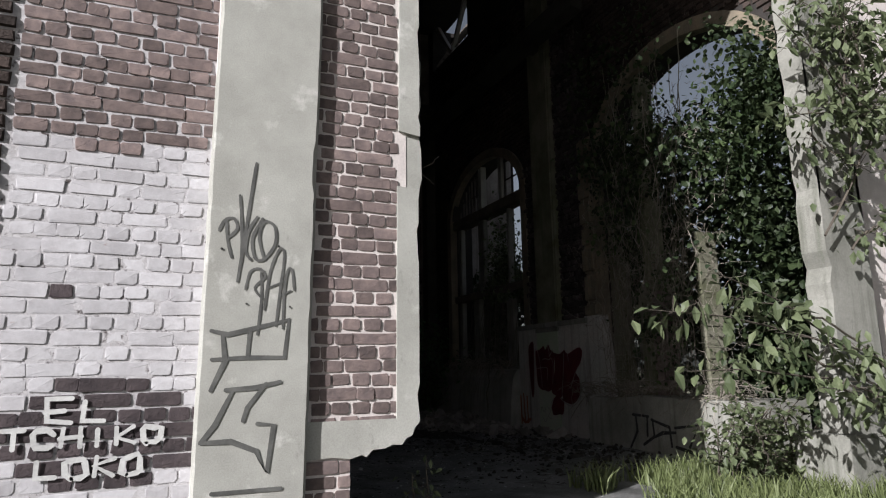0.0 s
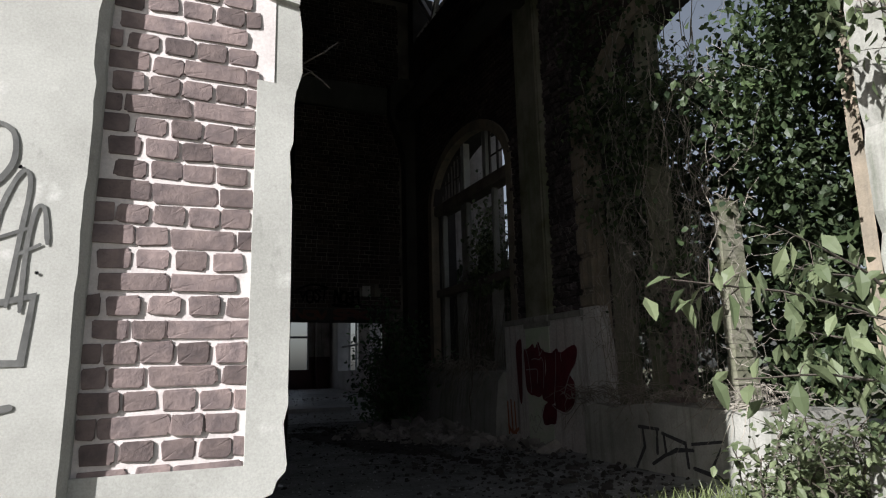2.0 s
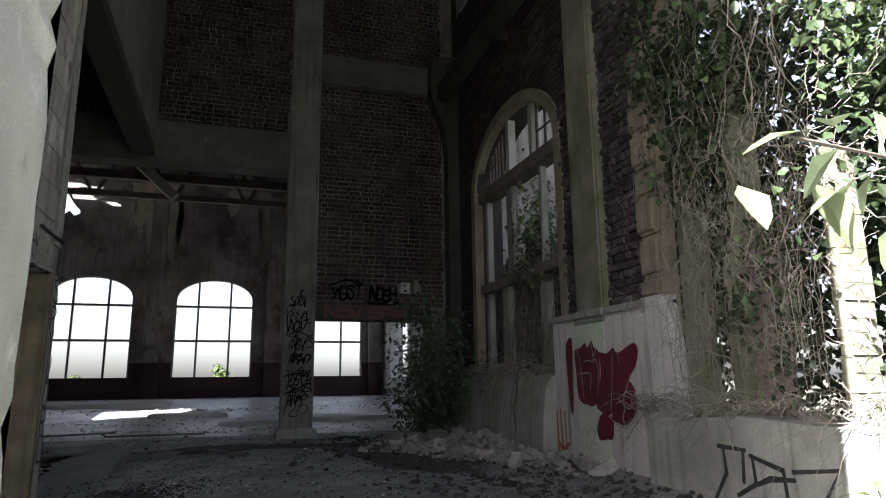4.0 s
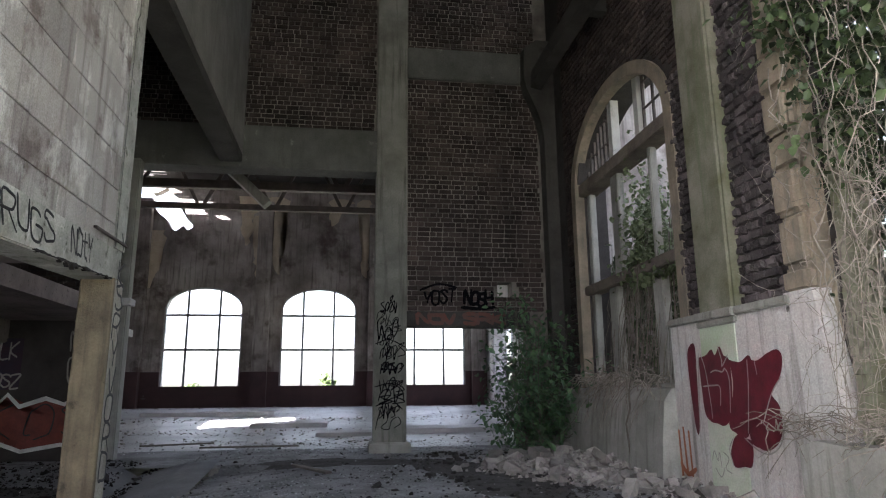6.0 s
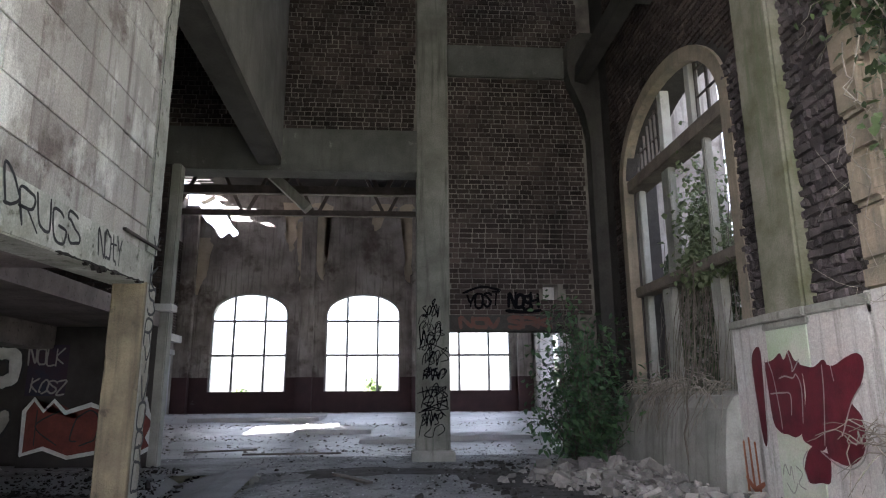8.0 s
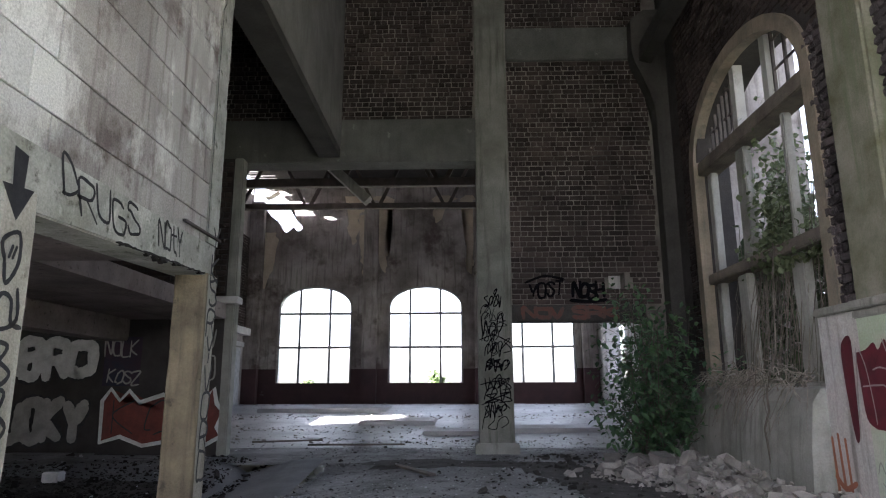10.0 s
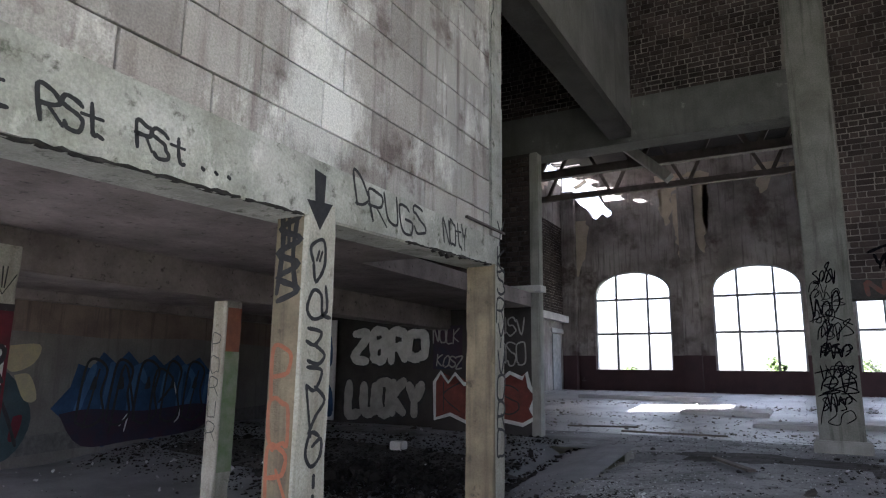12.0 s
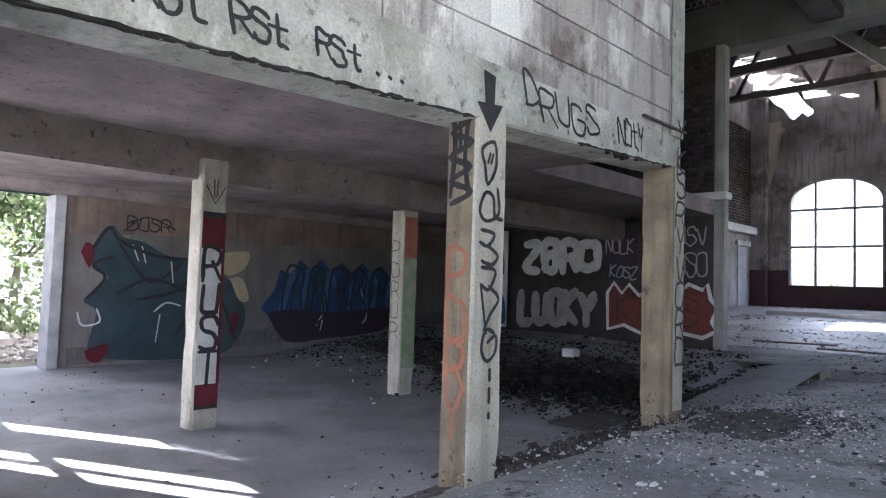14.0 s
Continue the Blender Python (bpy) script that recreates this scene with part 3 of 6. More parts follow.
solid("cross_beam", [(-3.48, -3.02, FAC1, 14.6, 1.98, 2.38)], M["soffit"], bevel=0.02)
tagged(bpy.data.objects["cross_beam"], "concrete beam under the mezzanine", "beam", kind="structure")
solid("cross_beam", [(-7.95, -7.7, FAC1, 14.6, 2.2, 2.38)], M["soffit"], bevel=0.02)
tagged(bpy.data.objects["cross_beam.001"], "concrete wall beam under the mezzanine", "beam", kind="structure")
M["mortar_block"] = mat("grey_block_mortar", (0.20, 0.185, 0.17), (0.36, 0.34, 0.32), 1.5, 60, bump=0.3)
solid("wall_block", [(0.2, 0.40, FAC1, 9.10, 2.50, 5.9)], M["mortar_block"])
wb = tagged(bpy.data.objects["wall_block"], "wall of pale stained concrete blocks above the mezzanine edge", "wall", kind="structure")
solid("wall_upper", [(0.24, 0.61, FAC1, 14.64, 5.60, ROOF)], M["render_grey"])
# separate dark sheet: the shade under the beam is put into its colour
solid("dark_soffit", [(0.20, 0.602, FAC1, 14.62, 5.44, 5.596)], M["beam_dark"], bpy.data.objects["wall_upper"], "underside of the deep beam, darkened for shade")
tagged(bpy.data.objects["wall_upper"], "grey rendered upper wall on a deep beam", "wall", kind="structure")

def column(name, x0, x1, y0, y1, z0, z1, material, label, seed):
    """A square concrete column with uneven, chipped arrises."""
    rnd = random.Random(seed)
    bm = bmesh.new()
    n = 14
    rings = []
    for i in range(n + 1):
        z = z0 + (z1 - z0) * i / n
        ring = []
        for (x, y, sx, sy) in ((x0, y0, 1, 1), (x1, y0, -1, 1), (x1, y1, -1, -1), (x0, y1, 1, -1)):
            c = 0.012 + (rnd.random() ** 6) * 0.035 + (0.012 if i < 2 else 0)
            ring.append(bm.verts.new((x + sx * c, y, z)))
            ring.append(bm.verts.new((x, y + sy * c, z)))
        order = [1, 0, 2, 3, 5, 4, 6, 7]
        rings.append([ring[k] for k in order])
    for a, b in zip(rings, rings[1:]):
        for k in range(8):
            bm.faces.new((a[k], a[(k + 1) % 8], b[(k + 1) % 8], b[k]))
    bm.faces.new(rings[0]); bm.faces.new(rings[-1][::-1])
    ob = part(name, bm, material)
    return tagged(ob, label, "column", "mezzanine columns", "structure")
M["col_pale"] = mat("pale_limewashed_column", (0.55, 0.53, 0.46), (0.40, 0.38, 0.32), 4, 60, bump=0.3, spots=(7, 0.6, (0.25, 0.23, 0.185)), streak=(0.31, 0.285, 0.225), grain_amt=0.45)
M["col_brown"] = mat("brown_stained_column", (0.27, 0.225, 0.155), (0.15, 0.125, 0.09), 3, 45, bump=0.5, streak=(0.09, 0.078, 0.06), spots=(7, 0.6, (0.08, 0.07, 0.055)))
column("column_arrow", 0.19, 0.435, 6.10, 6.42, -0.6, 2.21, M["col_pale"], "pale chipped concrete column with sprayed black letters", 3)
column("column_edge", 0.13, 0.44, 8.93, 9.20, -0.6, 2.21, M["col_brown"], "brown stained concrete column at the mezzanine corner", 5)
column("column_red", -3.17, -2.93, 5.92, 6.19, -0.5, 2.18, M["col_pale"], "concrete column painted red and white with black letters", 7)
column("column_green", -3.44, -3.20, 8.84, 9.10, -0.5, 2.18, M["col_pale"], "concrete column with faded green and pink paint", 9)

# left wall with the mural, and the doorway to the yard
bm = bmesh.new()
box(bm, -8.35, -8.0, 6.15, 15.1, -0.6, ROOF)
box(bm, -8.35, -8.0, FAC1, 3.7, -0.6, ROOF)
box(bm, -8.35, -8.0, 3.7, 6.15, 2.2, ROOF)
part("wall_left", bm, M["plaster_left"])
tagged(bpy.data.objects["wall_left"], "bare plaster wall with dark blue painted murals", "wall", kind="structure")

# -- far hall --
wf = thing("wall_far", "peeling plaster end wall with arched factory windows", "wall", kind="structure")
FW = [(-5.2, -1.9), (-0.25, 3.05), (4.75, 8.0)]   # arched windows
SILL, SPRING, CROWN = 1.40, 4.75, 5.68
bm = bmesh.new()
prev = -8.0
for a, b in FW:
    if prev < -7:
        box(bm, prev, -6.1, FARY, FARY + 0.5, -0.3, 9.2)
        prism(bm, [(-6.1, -0.3), (a, -0.3), (a, 8.3), (-5.45, 8.75), (-5.6, 8.55), (-5.8, 9.0), (-6.1, 9.4)], "y", FARY, FARY + 0.5)
        prism(bm, [(-6.1, 9.9), (-5.9, 9.95), (-5.5, 10.2), (a, 9.85), (a, ROOF), (-6.1, ROOF)], "y", FARY, FARY + 0.5)
        prism(bm, [(a, 7.6), (-4.3, 7.6), (-4.3, 8.35), (-4.5, 8.25), (-4.7, 8.45), (-4.85, 7.95), (-5.0, 8.2), (a, 8.3)], "y", FARY, FARY + 0.5)
        prism(bm, [(a, 9.85), (-4.95, 9.4), (-4.75, 9.45), (-4.55, 8.75), (-4.3, 8.5), (-4.3, ROOF), (a, ROOF)], "y", FARY, FARY + 0.5)
        box(bm, -4.3, b, FARY, FARY + 0.5, 7.6, ROOF)
    else:
        box(bm, prev, a, FARY, FARY + 0.5, -0.3, ROOF)
    box(bm, a, b, FARY, FARY + 0.5, -0.3, SILL)
    arch_head(bm, "y", FARY, FARY + 0.5, a, b, SPRING, CROWN, 7.6 if a < -5 else ROOF)
    prev = b
box(bm, prev, 9.6, FARY, FARY + 0.5, -0.3, ROOF)
bmesh.ops.triangulate(bm, faces=[f for f in bm.faces if len(f.verts) > 4])
part("plaster_face", bm, M["plaster"], wf)
bm = bmesh.new()
prev = -6.6
for a, b in FW:
    box(bm, prev, a, FARY - 0.03, FARY, 0.2, 2.0)
    box(bm, a, b, FARY - 0.03, FARY, 0.2, SILL - 0.01)
    prev = b
box(bm, prev, 9.3, FARY - 0.03, FARY, 0.2, 2.0)
part("dado", bm, M["maroon"], wf, "maroon painted dado")
for k, x in enumerate((-6.3, -1.07, 3.9, 8.6)):
    solid("pilaster", [(x - 0.32, x + 0.32, FARY - 0.35, FARY, 0.2, 9.6)], M["plaster"], wf, bevel=0.03)
    solid("pilaster_foot", [(x - 0.33, x + 0.33, FARY - 0.36, FARY, 0.2, 2.0)], M["maroon"], wf)

def far_window(name, a, b):
    w = thing(name, "tall arched factory window, glass gone, thin steel bars", "window", kind="structure", group="far hall windows")
    bm = bmesh.new()
    for f in (0.29, 0.70):
        u = a + (b - a) * f
        box(bm, u - 0.045, u + 0.045, FARY + 0.1, FARY + 0.18, SILL, arch_z(u, a, b, SPRING, CROWN) + 0.03)
    part("mullion", bm, M["frame_paint"], w)
    bm = bmesh.new()
    for z in (2.95, 4.45):
        box(bm, a, b, FARY + 0.09, FARY + 0.19, z - 0.05, z + 0.05)
    part("transom", bm, M["frame_paint"], w)
    bm = bmesh.new()
    arch_ring(bm, "y", FARY + 0.05, FARY + 0.2, a + 0.07, b - 0.07, SPRING, CROWN - 0.07, 0.09, SILL)
    part("window_frame", bm, M["frame_paint"], w)
    return w
for i, (a, b) in enumerate(FW):
    far_window("window_%d" % (i + 1), a, b)

wl = thing("wall_far_left", "brick and plaster side wall of the far hall", "wall", kind="structure")
solid("lower_wall", [(-7.0, -6.6, 15.1, 17.8, -0.3, ROOF), (-7.0, -6.6, 17.8, 20.8, -0.3, 3.2), (-7.0, -6.6, 17.8, 20.8, 4.7, ROOF), (-7.0, -6.6, 20.8, 28.4, -0.3, ROOF), (-7.0, -6.6, 28.4, 28.7, -0.3, 9.5), (-7.0, -6.6, 28.7, 29.3, -0.3, 9.25), (-7.0, -6.6, 29.3, 29.5, -0.3, 9.1), (-7.0, -6.6, 29.5, 30.0, -0.3, 9.45), (-7.0, -6.6, 30.0, 30.3, -0.3, 9.75), (-7.0, -6.6, 30.3, 31.8, -0.3, 9.95), (-7.0, -6.6, 31.8, FARY, -0.3, ROOF)], M["plaster"], wl)
solid("white_beam", [(-6.75, -6.3, 27.5, 31.9, 3.45, 3.75)], M["white_wall"], wl, "white painted concrete beam")
wfr = thing("wall_far_right", "window-pierced side wall of the far hall", "wall", kind="structure")
bm = bmesh.new()
ys = [15.1, 17.0, 20.4, 22.0, 25.4, 27.0, 30.4, FARY]
for i in range(0, 8, 2):
    box(bm, 9.0, 9.5, ys[i], ys[i + 1], -0.3, ROOF)
for i in range(1, 7, 2):
    box(bm, 9.0, 9.5, ys[i], ys[i + 1], -0.3, 1.3)
    box(bm, 9.0, 9.5, ys[i], ys[i + 1], 4.8, ROOF)
part("plaster_face", bm, M["white_wall"], wfr)
bm = bmesh.new()
for i in range(1, 7, 2):
    for f in (0.33, 0.66):
        u = ys[i] + (ys[i + 1] - ys[i]) * f
        box(bm, 9.2, 9.28, u - 0.04, u + 0.04, 1.3, 4.8)
    for z in (2.4, 3.6):
        box(bm, 9.2, 9.28, ys[i], ys[i + 1], z - 0.04, z + 0.04)
part("window_bars", bm, M["frame_paint"], wfr)
solid("end_wall", [(7.35, 9.5, 14.9, 15.1, -0.3, ROOF)], M["plaster"], wfr)

# -- roofs --
def roof(name, x0, x1, y0, y1, holes, label):
    """Boarded roof of narrow strips, with some boards gone."""
    bm = bmesh.new()
    x = x0
    while x < x1:
        w = 0.6
        cuts = sorted([(a, b) for (hx0, hx1, a, b) in holes if hx0 <= x < hx1])
        y = y0
        for a, b in cuts:
            if a > y:
                box(bm, x, min(x + w, x1), y, a, ROOF, ROOF + 0.12)
            y = max(y, b)
        if y < y1:
            box(bm, x, min(x + w, x1), y, y1, ROOF, ROOF + 0.12)
        x += w
    ob = part(name, bm, M["roof"])
    return tagged(ob, label, "ceiling", kind="structure")
roof("ceiling", -8.4, 7.6, FAC0, PW0 + 0.3, [(6.9, 7.6, 12.0, 14.6), (1.4, 3.2, 3.4, 5.2)], "dark boarded hall roof with missing boards")
roof("ceiling_far", -8.4, 9.6, PW0 + 0.3, FARY + 0.5, [(-8.5, -6.9, 30.4, 32.6), (-6.9, -6.2, 30.2, 30.45), (-6.9, -6.2, 30.6, 30.7), (-6.2, -5.6, 30.9, 31.05), (-6.9, -6.2, 30.9, 31.15), (-6.9, -6.2, 31.3, 31.6), (-6.2, -5.6, 31.3, 31.4)], "dark far hall roof with holes letting in light")

rt = thing("roof_timbers", "broken pale roof laths over the gap in the wall head", "timber")
for k in range(9):
    y = 12.3 + k * 0.25
    bm = bmesh.new()
    prism(bm, [(6.85, 9.45), (6.9, 9.43), (7.75, 10.75), (7.7, 10.78)], "y", y, y + 0.05)
    part("lath", bm, M["wood"], rt)
for (ya, za, yb, zb) in ((12.3, 10.7, 13.3, 9.4), (13.3, 9.4, 14.3, 10.7)):
    bm = bmesh.new()
    prism(bm, [(ya, za), (ya + 0.14, za), (yb + 0.14, zb), (yb, zb)], "x", 6.86, 6.96)
    part("brace", bm, M["white_wall"], rt, "pale sloping brace")
# out of view, added to block sun from the notch in the far wall
solid("eaves", [(-12.0, -8.4, 22.0, FARY + 0.5, ROOF, ROOF + 0.12)], M["roof"])
tagged(bpy.data.objects["eaves"], "unseen boarded canopy added to keep sun out of the far hall", "roof", kind="structure")

# ======== brickwork and blocks ========
def keep_arch(y0, arch, sill):
    a0, a1, sp, ap = arch
    def k(u, z):
        y = y0 + u
        if a0 - 0.2 < y < a1 + 0.2 and sill - 0.05 < z:
            f = min(max((y - a0 + 0.2) / (a1 - a0 + 0.4), 0), 1)
            return z > arch_z(min(max(y, a0), a1), a0 - 0.22, a1 + 0.22, sp, ap + 0.22)
        return True
    return k
def sheet(parent, *a, **k):
    ob = new("brickwork", brick_sheet("brickwork", *a, **k))
    ob.parent = parent
    return tagged(ob, "courses of worn bricks", kind="stuff")
COURSE, BLEN = 0.098, 0.25
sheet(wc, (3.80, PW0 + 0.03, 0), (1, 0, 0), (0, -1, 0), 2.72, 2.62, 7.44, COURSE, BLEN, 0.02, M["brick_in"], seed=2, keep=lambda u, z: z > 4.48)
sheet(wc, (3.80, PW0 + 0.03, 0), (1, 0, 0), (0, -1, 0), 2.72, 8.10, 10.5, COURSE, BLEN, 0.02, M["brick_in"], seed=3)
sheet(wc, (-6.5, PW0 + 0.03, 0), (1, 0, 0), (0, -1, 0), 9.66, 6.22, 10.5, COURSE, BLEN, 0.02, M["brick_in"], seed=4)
wm = bpy.data.objects["wall_mural"]
sheet(wm, (-3.40, 14.42, 0), (1, 0, 0), (0, -1, 0), 2.06, 2.75, 5.3, COURSE, BLEN, 0.02, M["brick_in"], seed=5)
sheet(wr, (T0, 7.82, 0), (0, 1, 0), (-1, 0, 0), 0.8, 1.96, 9.5, 0.105, 0.21, 0.045, M["brick_soot"], seed=6, rough=0.018)
sheet(wr, (T0, 9.30, 0), (0, 1, 0), (-1, 0, 0), 0.52, 1.96, 5.2, 0.105, 0.21, 0.04, M["brick_soot"], seed=7, rough=0.016)
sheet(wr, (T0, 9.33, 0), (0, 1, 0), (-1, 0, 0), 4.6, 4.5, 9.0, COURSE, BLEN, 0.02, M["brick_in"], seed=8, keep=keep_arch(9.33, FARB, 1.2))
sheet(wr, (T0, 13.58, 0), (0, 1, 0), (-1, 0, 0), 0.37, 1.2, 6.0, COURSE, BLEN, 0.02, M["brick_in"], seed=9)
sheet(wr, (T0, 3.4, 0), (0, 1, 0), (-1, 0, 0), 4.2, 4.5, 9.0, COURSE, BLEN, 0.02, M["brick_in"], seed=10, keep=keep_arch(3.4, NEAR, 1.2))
# the brick wall of the far left
sheet(wl, (-6.6, 24.0, 0), (0, 1, 0), (1, 0, 0), 7.9, 3.8, 7.9, 0.12, 0.3, 0.02, M["brick_in"], seed=11)

def brick_mesh(w, h, d, seed, material):
    """One worn brick: a rounded front on four sides, uneven corners."""
    rnd = random.Random(seed)
    j = lambda s: rnd.uniform(-s, s)
    c = 0.011
    def ring(m, y, s):
        out = []
        for sx, sz in ((-1, -1), (1, -1), (1, 1), (-1, 1)):
            turn = ((0, 1), (0.45, 0.45), (1, 0)) if sx * sz > 0 else ((1, 0), (0.45, 0.45), (0, 1))
            for a, b in turn:
                out.append((sx * (w / 2 - m - c * a) + j(s), y + j(s * 0.2), sz * (h / 2 - m - c * b * 0.8) + j(s)))
        return out
    v = ring(0.0, 0.03, 0.0025) + ring(0.0, -d * 0.75, 0.005) + ring(0.004, -d, 0.005) + [(j(0.02), -d - 0.001 + j(0.001), j(0.01))]
    f = []
    for a in (0, 12):
        for k in range(12):
            f.append((a + k, a + (k + 1) % 12, a + 12 + (k + 1) % 12, a + 12 + k))
    for k in range(12):
        f.append((24 + k, 24 + (k + 1) % 12, 36))
    me = quick("brick", v, f, material)
    return me
LONG, SHORT, FC = 0.245, 0.125, 0.085
VARS = {}
for key in ("brick", "brick_white", "brick_black"):
    for kind, w in (("s", LONG), ("h", SHORT)):
        VARS[key, kind] = [brick_mesh(w - 0.014, FC - 0.0135, 0.004 if key == "brick_white" else 0.008, 31 * i + len(VARS) * 7, M[key]) for i in range(6)]
rb = random.Random(77)
def lay(x0, x1, z0, z1, paint, yface, parent):
    """English bond, laid brick by brick."""
    r0 = int(z0 / FC)
    for r in range(r0, int(z1 / FC)):
        z = (r + 0.5) * FC
        head = r % 2 == 0
        x = x0 - rb.uniform(0.02, 0.12)
        while x < x1:
            short = head and rb.random() < 0.9 or rb.random() < 0.45
            ln = (SHORT if short else LONG) * rb.uniform(0.88, 1.12)
            c, s = x + ln / 2, 1.0
            lo, hi = max(x, x0), min(x + ln, x1)
            x += ln
            if hi - lo < 0.05:
                continue
            c, s = (lo + hi) / 2, (hi - lo) / ln
            m = rb.choice(VARS[paint(c, z), "h" if short else "s"])
            ob = new("brick", m)
            ob.parent = parent
            ob.matrix_local = Matrix.LocRotScale((c, yface + rb.uniform(-0.004, 0.004), z + rb.uniform(-0.003, 0.003)), Euler((rb.uniform(-0.01, 0.01), rb.uniform(-0.012, 0.012), rb.uniform(-0.012, 0.012))), (s, 1, rb.uniform(0.93, 1.04)))
def paint_left(x, z):
    lens = 0.36 * math.sqrt(max(0, 1 - ((x + 0.07) / 0.52) ** 2)) if abs(x + 0.07) < 0.52 else 0
    if abs(z - 0.77) < lens * (0.9 if z > 0.77 else 0.7) or (abs(x + 0.36) < 0.09 and abs(z - 1.54) < 0.05):
        return "brick_black"
    if z > 2.42 + 0.02 * math.sin(x * 9):
        return "brick"
    return "brick_white"

# ---- concrete blocks of the mezzanine wall ----
BH, BL = 0.34, 0.57
def block_mesh(w, h, seed):
    rnd = random.Random(seed)
    j = lambda s: rnd.uniform(-s, s)
    v = []
    for (m, x) in ((0.0, -0.02), (0.0, 0.020), (0.005, 0.024)):
        v += [(x + j(0.001), sy * (w / 2 - m) + j(0.003), sz * (h / 2 - m) + j(0.003)) for sy, sz in ((-1, -1), (1, -1), (1, 1), (-1, 1))]
    f = [(8, 9, 10, 11)]
    for a in (0, 4):
        f += [(a + k, a + (k + 1) % 4, a + 4 + (k + 1) % 4, a + 4 + k) for k in range(4)]
    return quick("concrete_block", v, f, M["block"])
BM = [block_mesh(BL - 0.011, BH - 0.011, i) for i in range(6)]
rk = random.Random(5)
for r in range(11):
    y = (8.15 if r % 2 == 0 else 8.50) - 9 * BL
    z = 2.38 + (r + 0.5) * BH
    while y < 8.86:
        lo, hi = max(y, FAC1 + 0.01), min(y + BL, 8.86)
        y += BL
        if hi - lo < 0.06:
            continue
        ob = new("concrete_block", rk.choice(BM))
        ob.parent = wb
        ob.matrix_local = Matrix.LocRotScale((0.402 + rk.uniform(-0.003, 0.003), (lo + hi) / 2, z), Euler((rk.uniform(-0.006, 0.006), 0, 0)), (1, (hi - lo) / BL, 1))
bm = bmesh.new()
for i in range(12):
    z = 2.50 + i * 0.29
    a = 8.88 + rk.uniform(-0.02, 0.02)
    box(bm, 0.18, 0.445, a, 9.13 + rk.uniform(-0.012, 0.012), z, z + 0.288)
part("end_strip", bm, M["slab"], wb, "rough concrete end of the block wall")
solid("iron_rod", [(0.44, 0.47, 8.30, 9.16, 2.555, 2.575)], M["steel"])
tagged(bpy.data.objects["iron_rod"], "thin rusty iron rod stuck along the beam", "rod")

# ======== windows of the right wall ========
win = thing("window_4", "tall arched window with concrete posts, broken steel lights and ivy", "window", kind="structure")
for y, w, z0, z1 in ((13.2, 0.16, 1.12, 4.56), (12.35, 0.30, 1.12, 2.74), (12.05, 0.28, 2.9, 4.56), (10.8, 0.28, 1.12, 2.74), (10.78, 0.08, 2.9, 4.56)):
    solid("post", [(T0 + 0.14, T0 + 0.26, y - w / 2, y + w / 2, z0, z1)], M["concrete_in"], win, "weathered concrete window post", bevel=0.015)
solid("transom", [(T0 + 0.02, T0 + 0.34, FARB[0], FARB[1], 4.56, 4.78)], M["wood"], win, "rough dark transom", bevel=0.015)
solid("transom", [(T0 + 0.04, T0 + 0.30, FARB[0], FARB[1], 2.74, 2.9)], M["wood"], win, "rough dark transom", bevel=0.015)
solid("sill", [(T0 - 0.04, T0 + 0.5, FARB[0], FARB[1], 1.10, 1.18)], M["concrete_in"], win)
for y in (12.0, 11.02):
    solid("upper_post", [(T0 + 0.12, T0 + 0.26, y - 0.07, y + 0.07, 4.78, arch_z(y, *FARB))], M["concrete"], win, "pale upper window post")
def light(y0, y1, z0, name="steel_light"):
    """A steel window light with thin bars under the arch."""
    bm = bmesh.new()
    n = 3
    for i in range(n + 1):
        y = y0 + (y1 - y0) * i / n
        box(bm, T0 + 0.19, T0 + 0.23, y - 0.014, y + 0.014, z0, arch_z(y, *FARB))
    z = z0 + 0.03
    while z < FARB[3]:
        ys_ = [y0 + (y1 - y0) * k / 20 for k in range(21) if arch_z(y0 + (y1 - y0) * k / 20, *FARB) > z]
        if len(ys_) > 1:
            box(bm, T0 + 0.195, T0 + 0.225, ys_[0], ys_[-1], z - 0.012, z + 0.012)
        z += 0.42
    return part(name, bm, M["steel"], win, "thin steel glazing bars")
light(10.0, 10.93, 4.78)
light(12.75, 13.25, 4.78)
light(12.1, 12.6, 4.78)
# broken posts in the overgrown bay
nb = thing("window_5", "overgrown broken window bay with stumps of posts", "window", kind="structure")
for (y0, y1, z1, m, lab) in ((6.24, 6.50, 2.35, "concrete_green", "broken concrete post"), (6.05, 6.22, 2.2, "brick", "post with bared red brick core"), (7.02, 7.13, 3.6, "concrete_green", "mossy concrete post"), (6.22, 6.34, 5.6, "concrete_green", "thin mossy mullion"), (5.22, 5.34, 3.0, "concrete_green", "mossy concrete post")):
    bm = bmesh.new()
    n = int((z1 - 0.66) / 0.14)
    for i in range(n):
        q = random.Random(int(y0 * 100) + i)
        z = 0.66 + i * 0.14
        t = 0.02 * (i / n)
        box(bm, T0 - 0.10 + q.uniform(0, 0.02), T0 + 0.22, y0 + q.uniform(-0.012, 0.012) + t, y1 + q.uniform(-0.012, 0.012) - t, z, z + 0.136)
    part("post", bm, M[m], nb, lab)

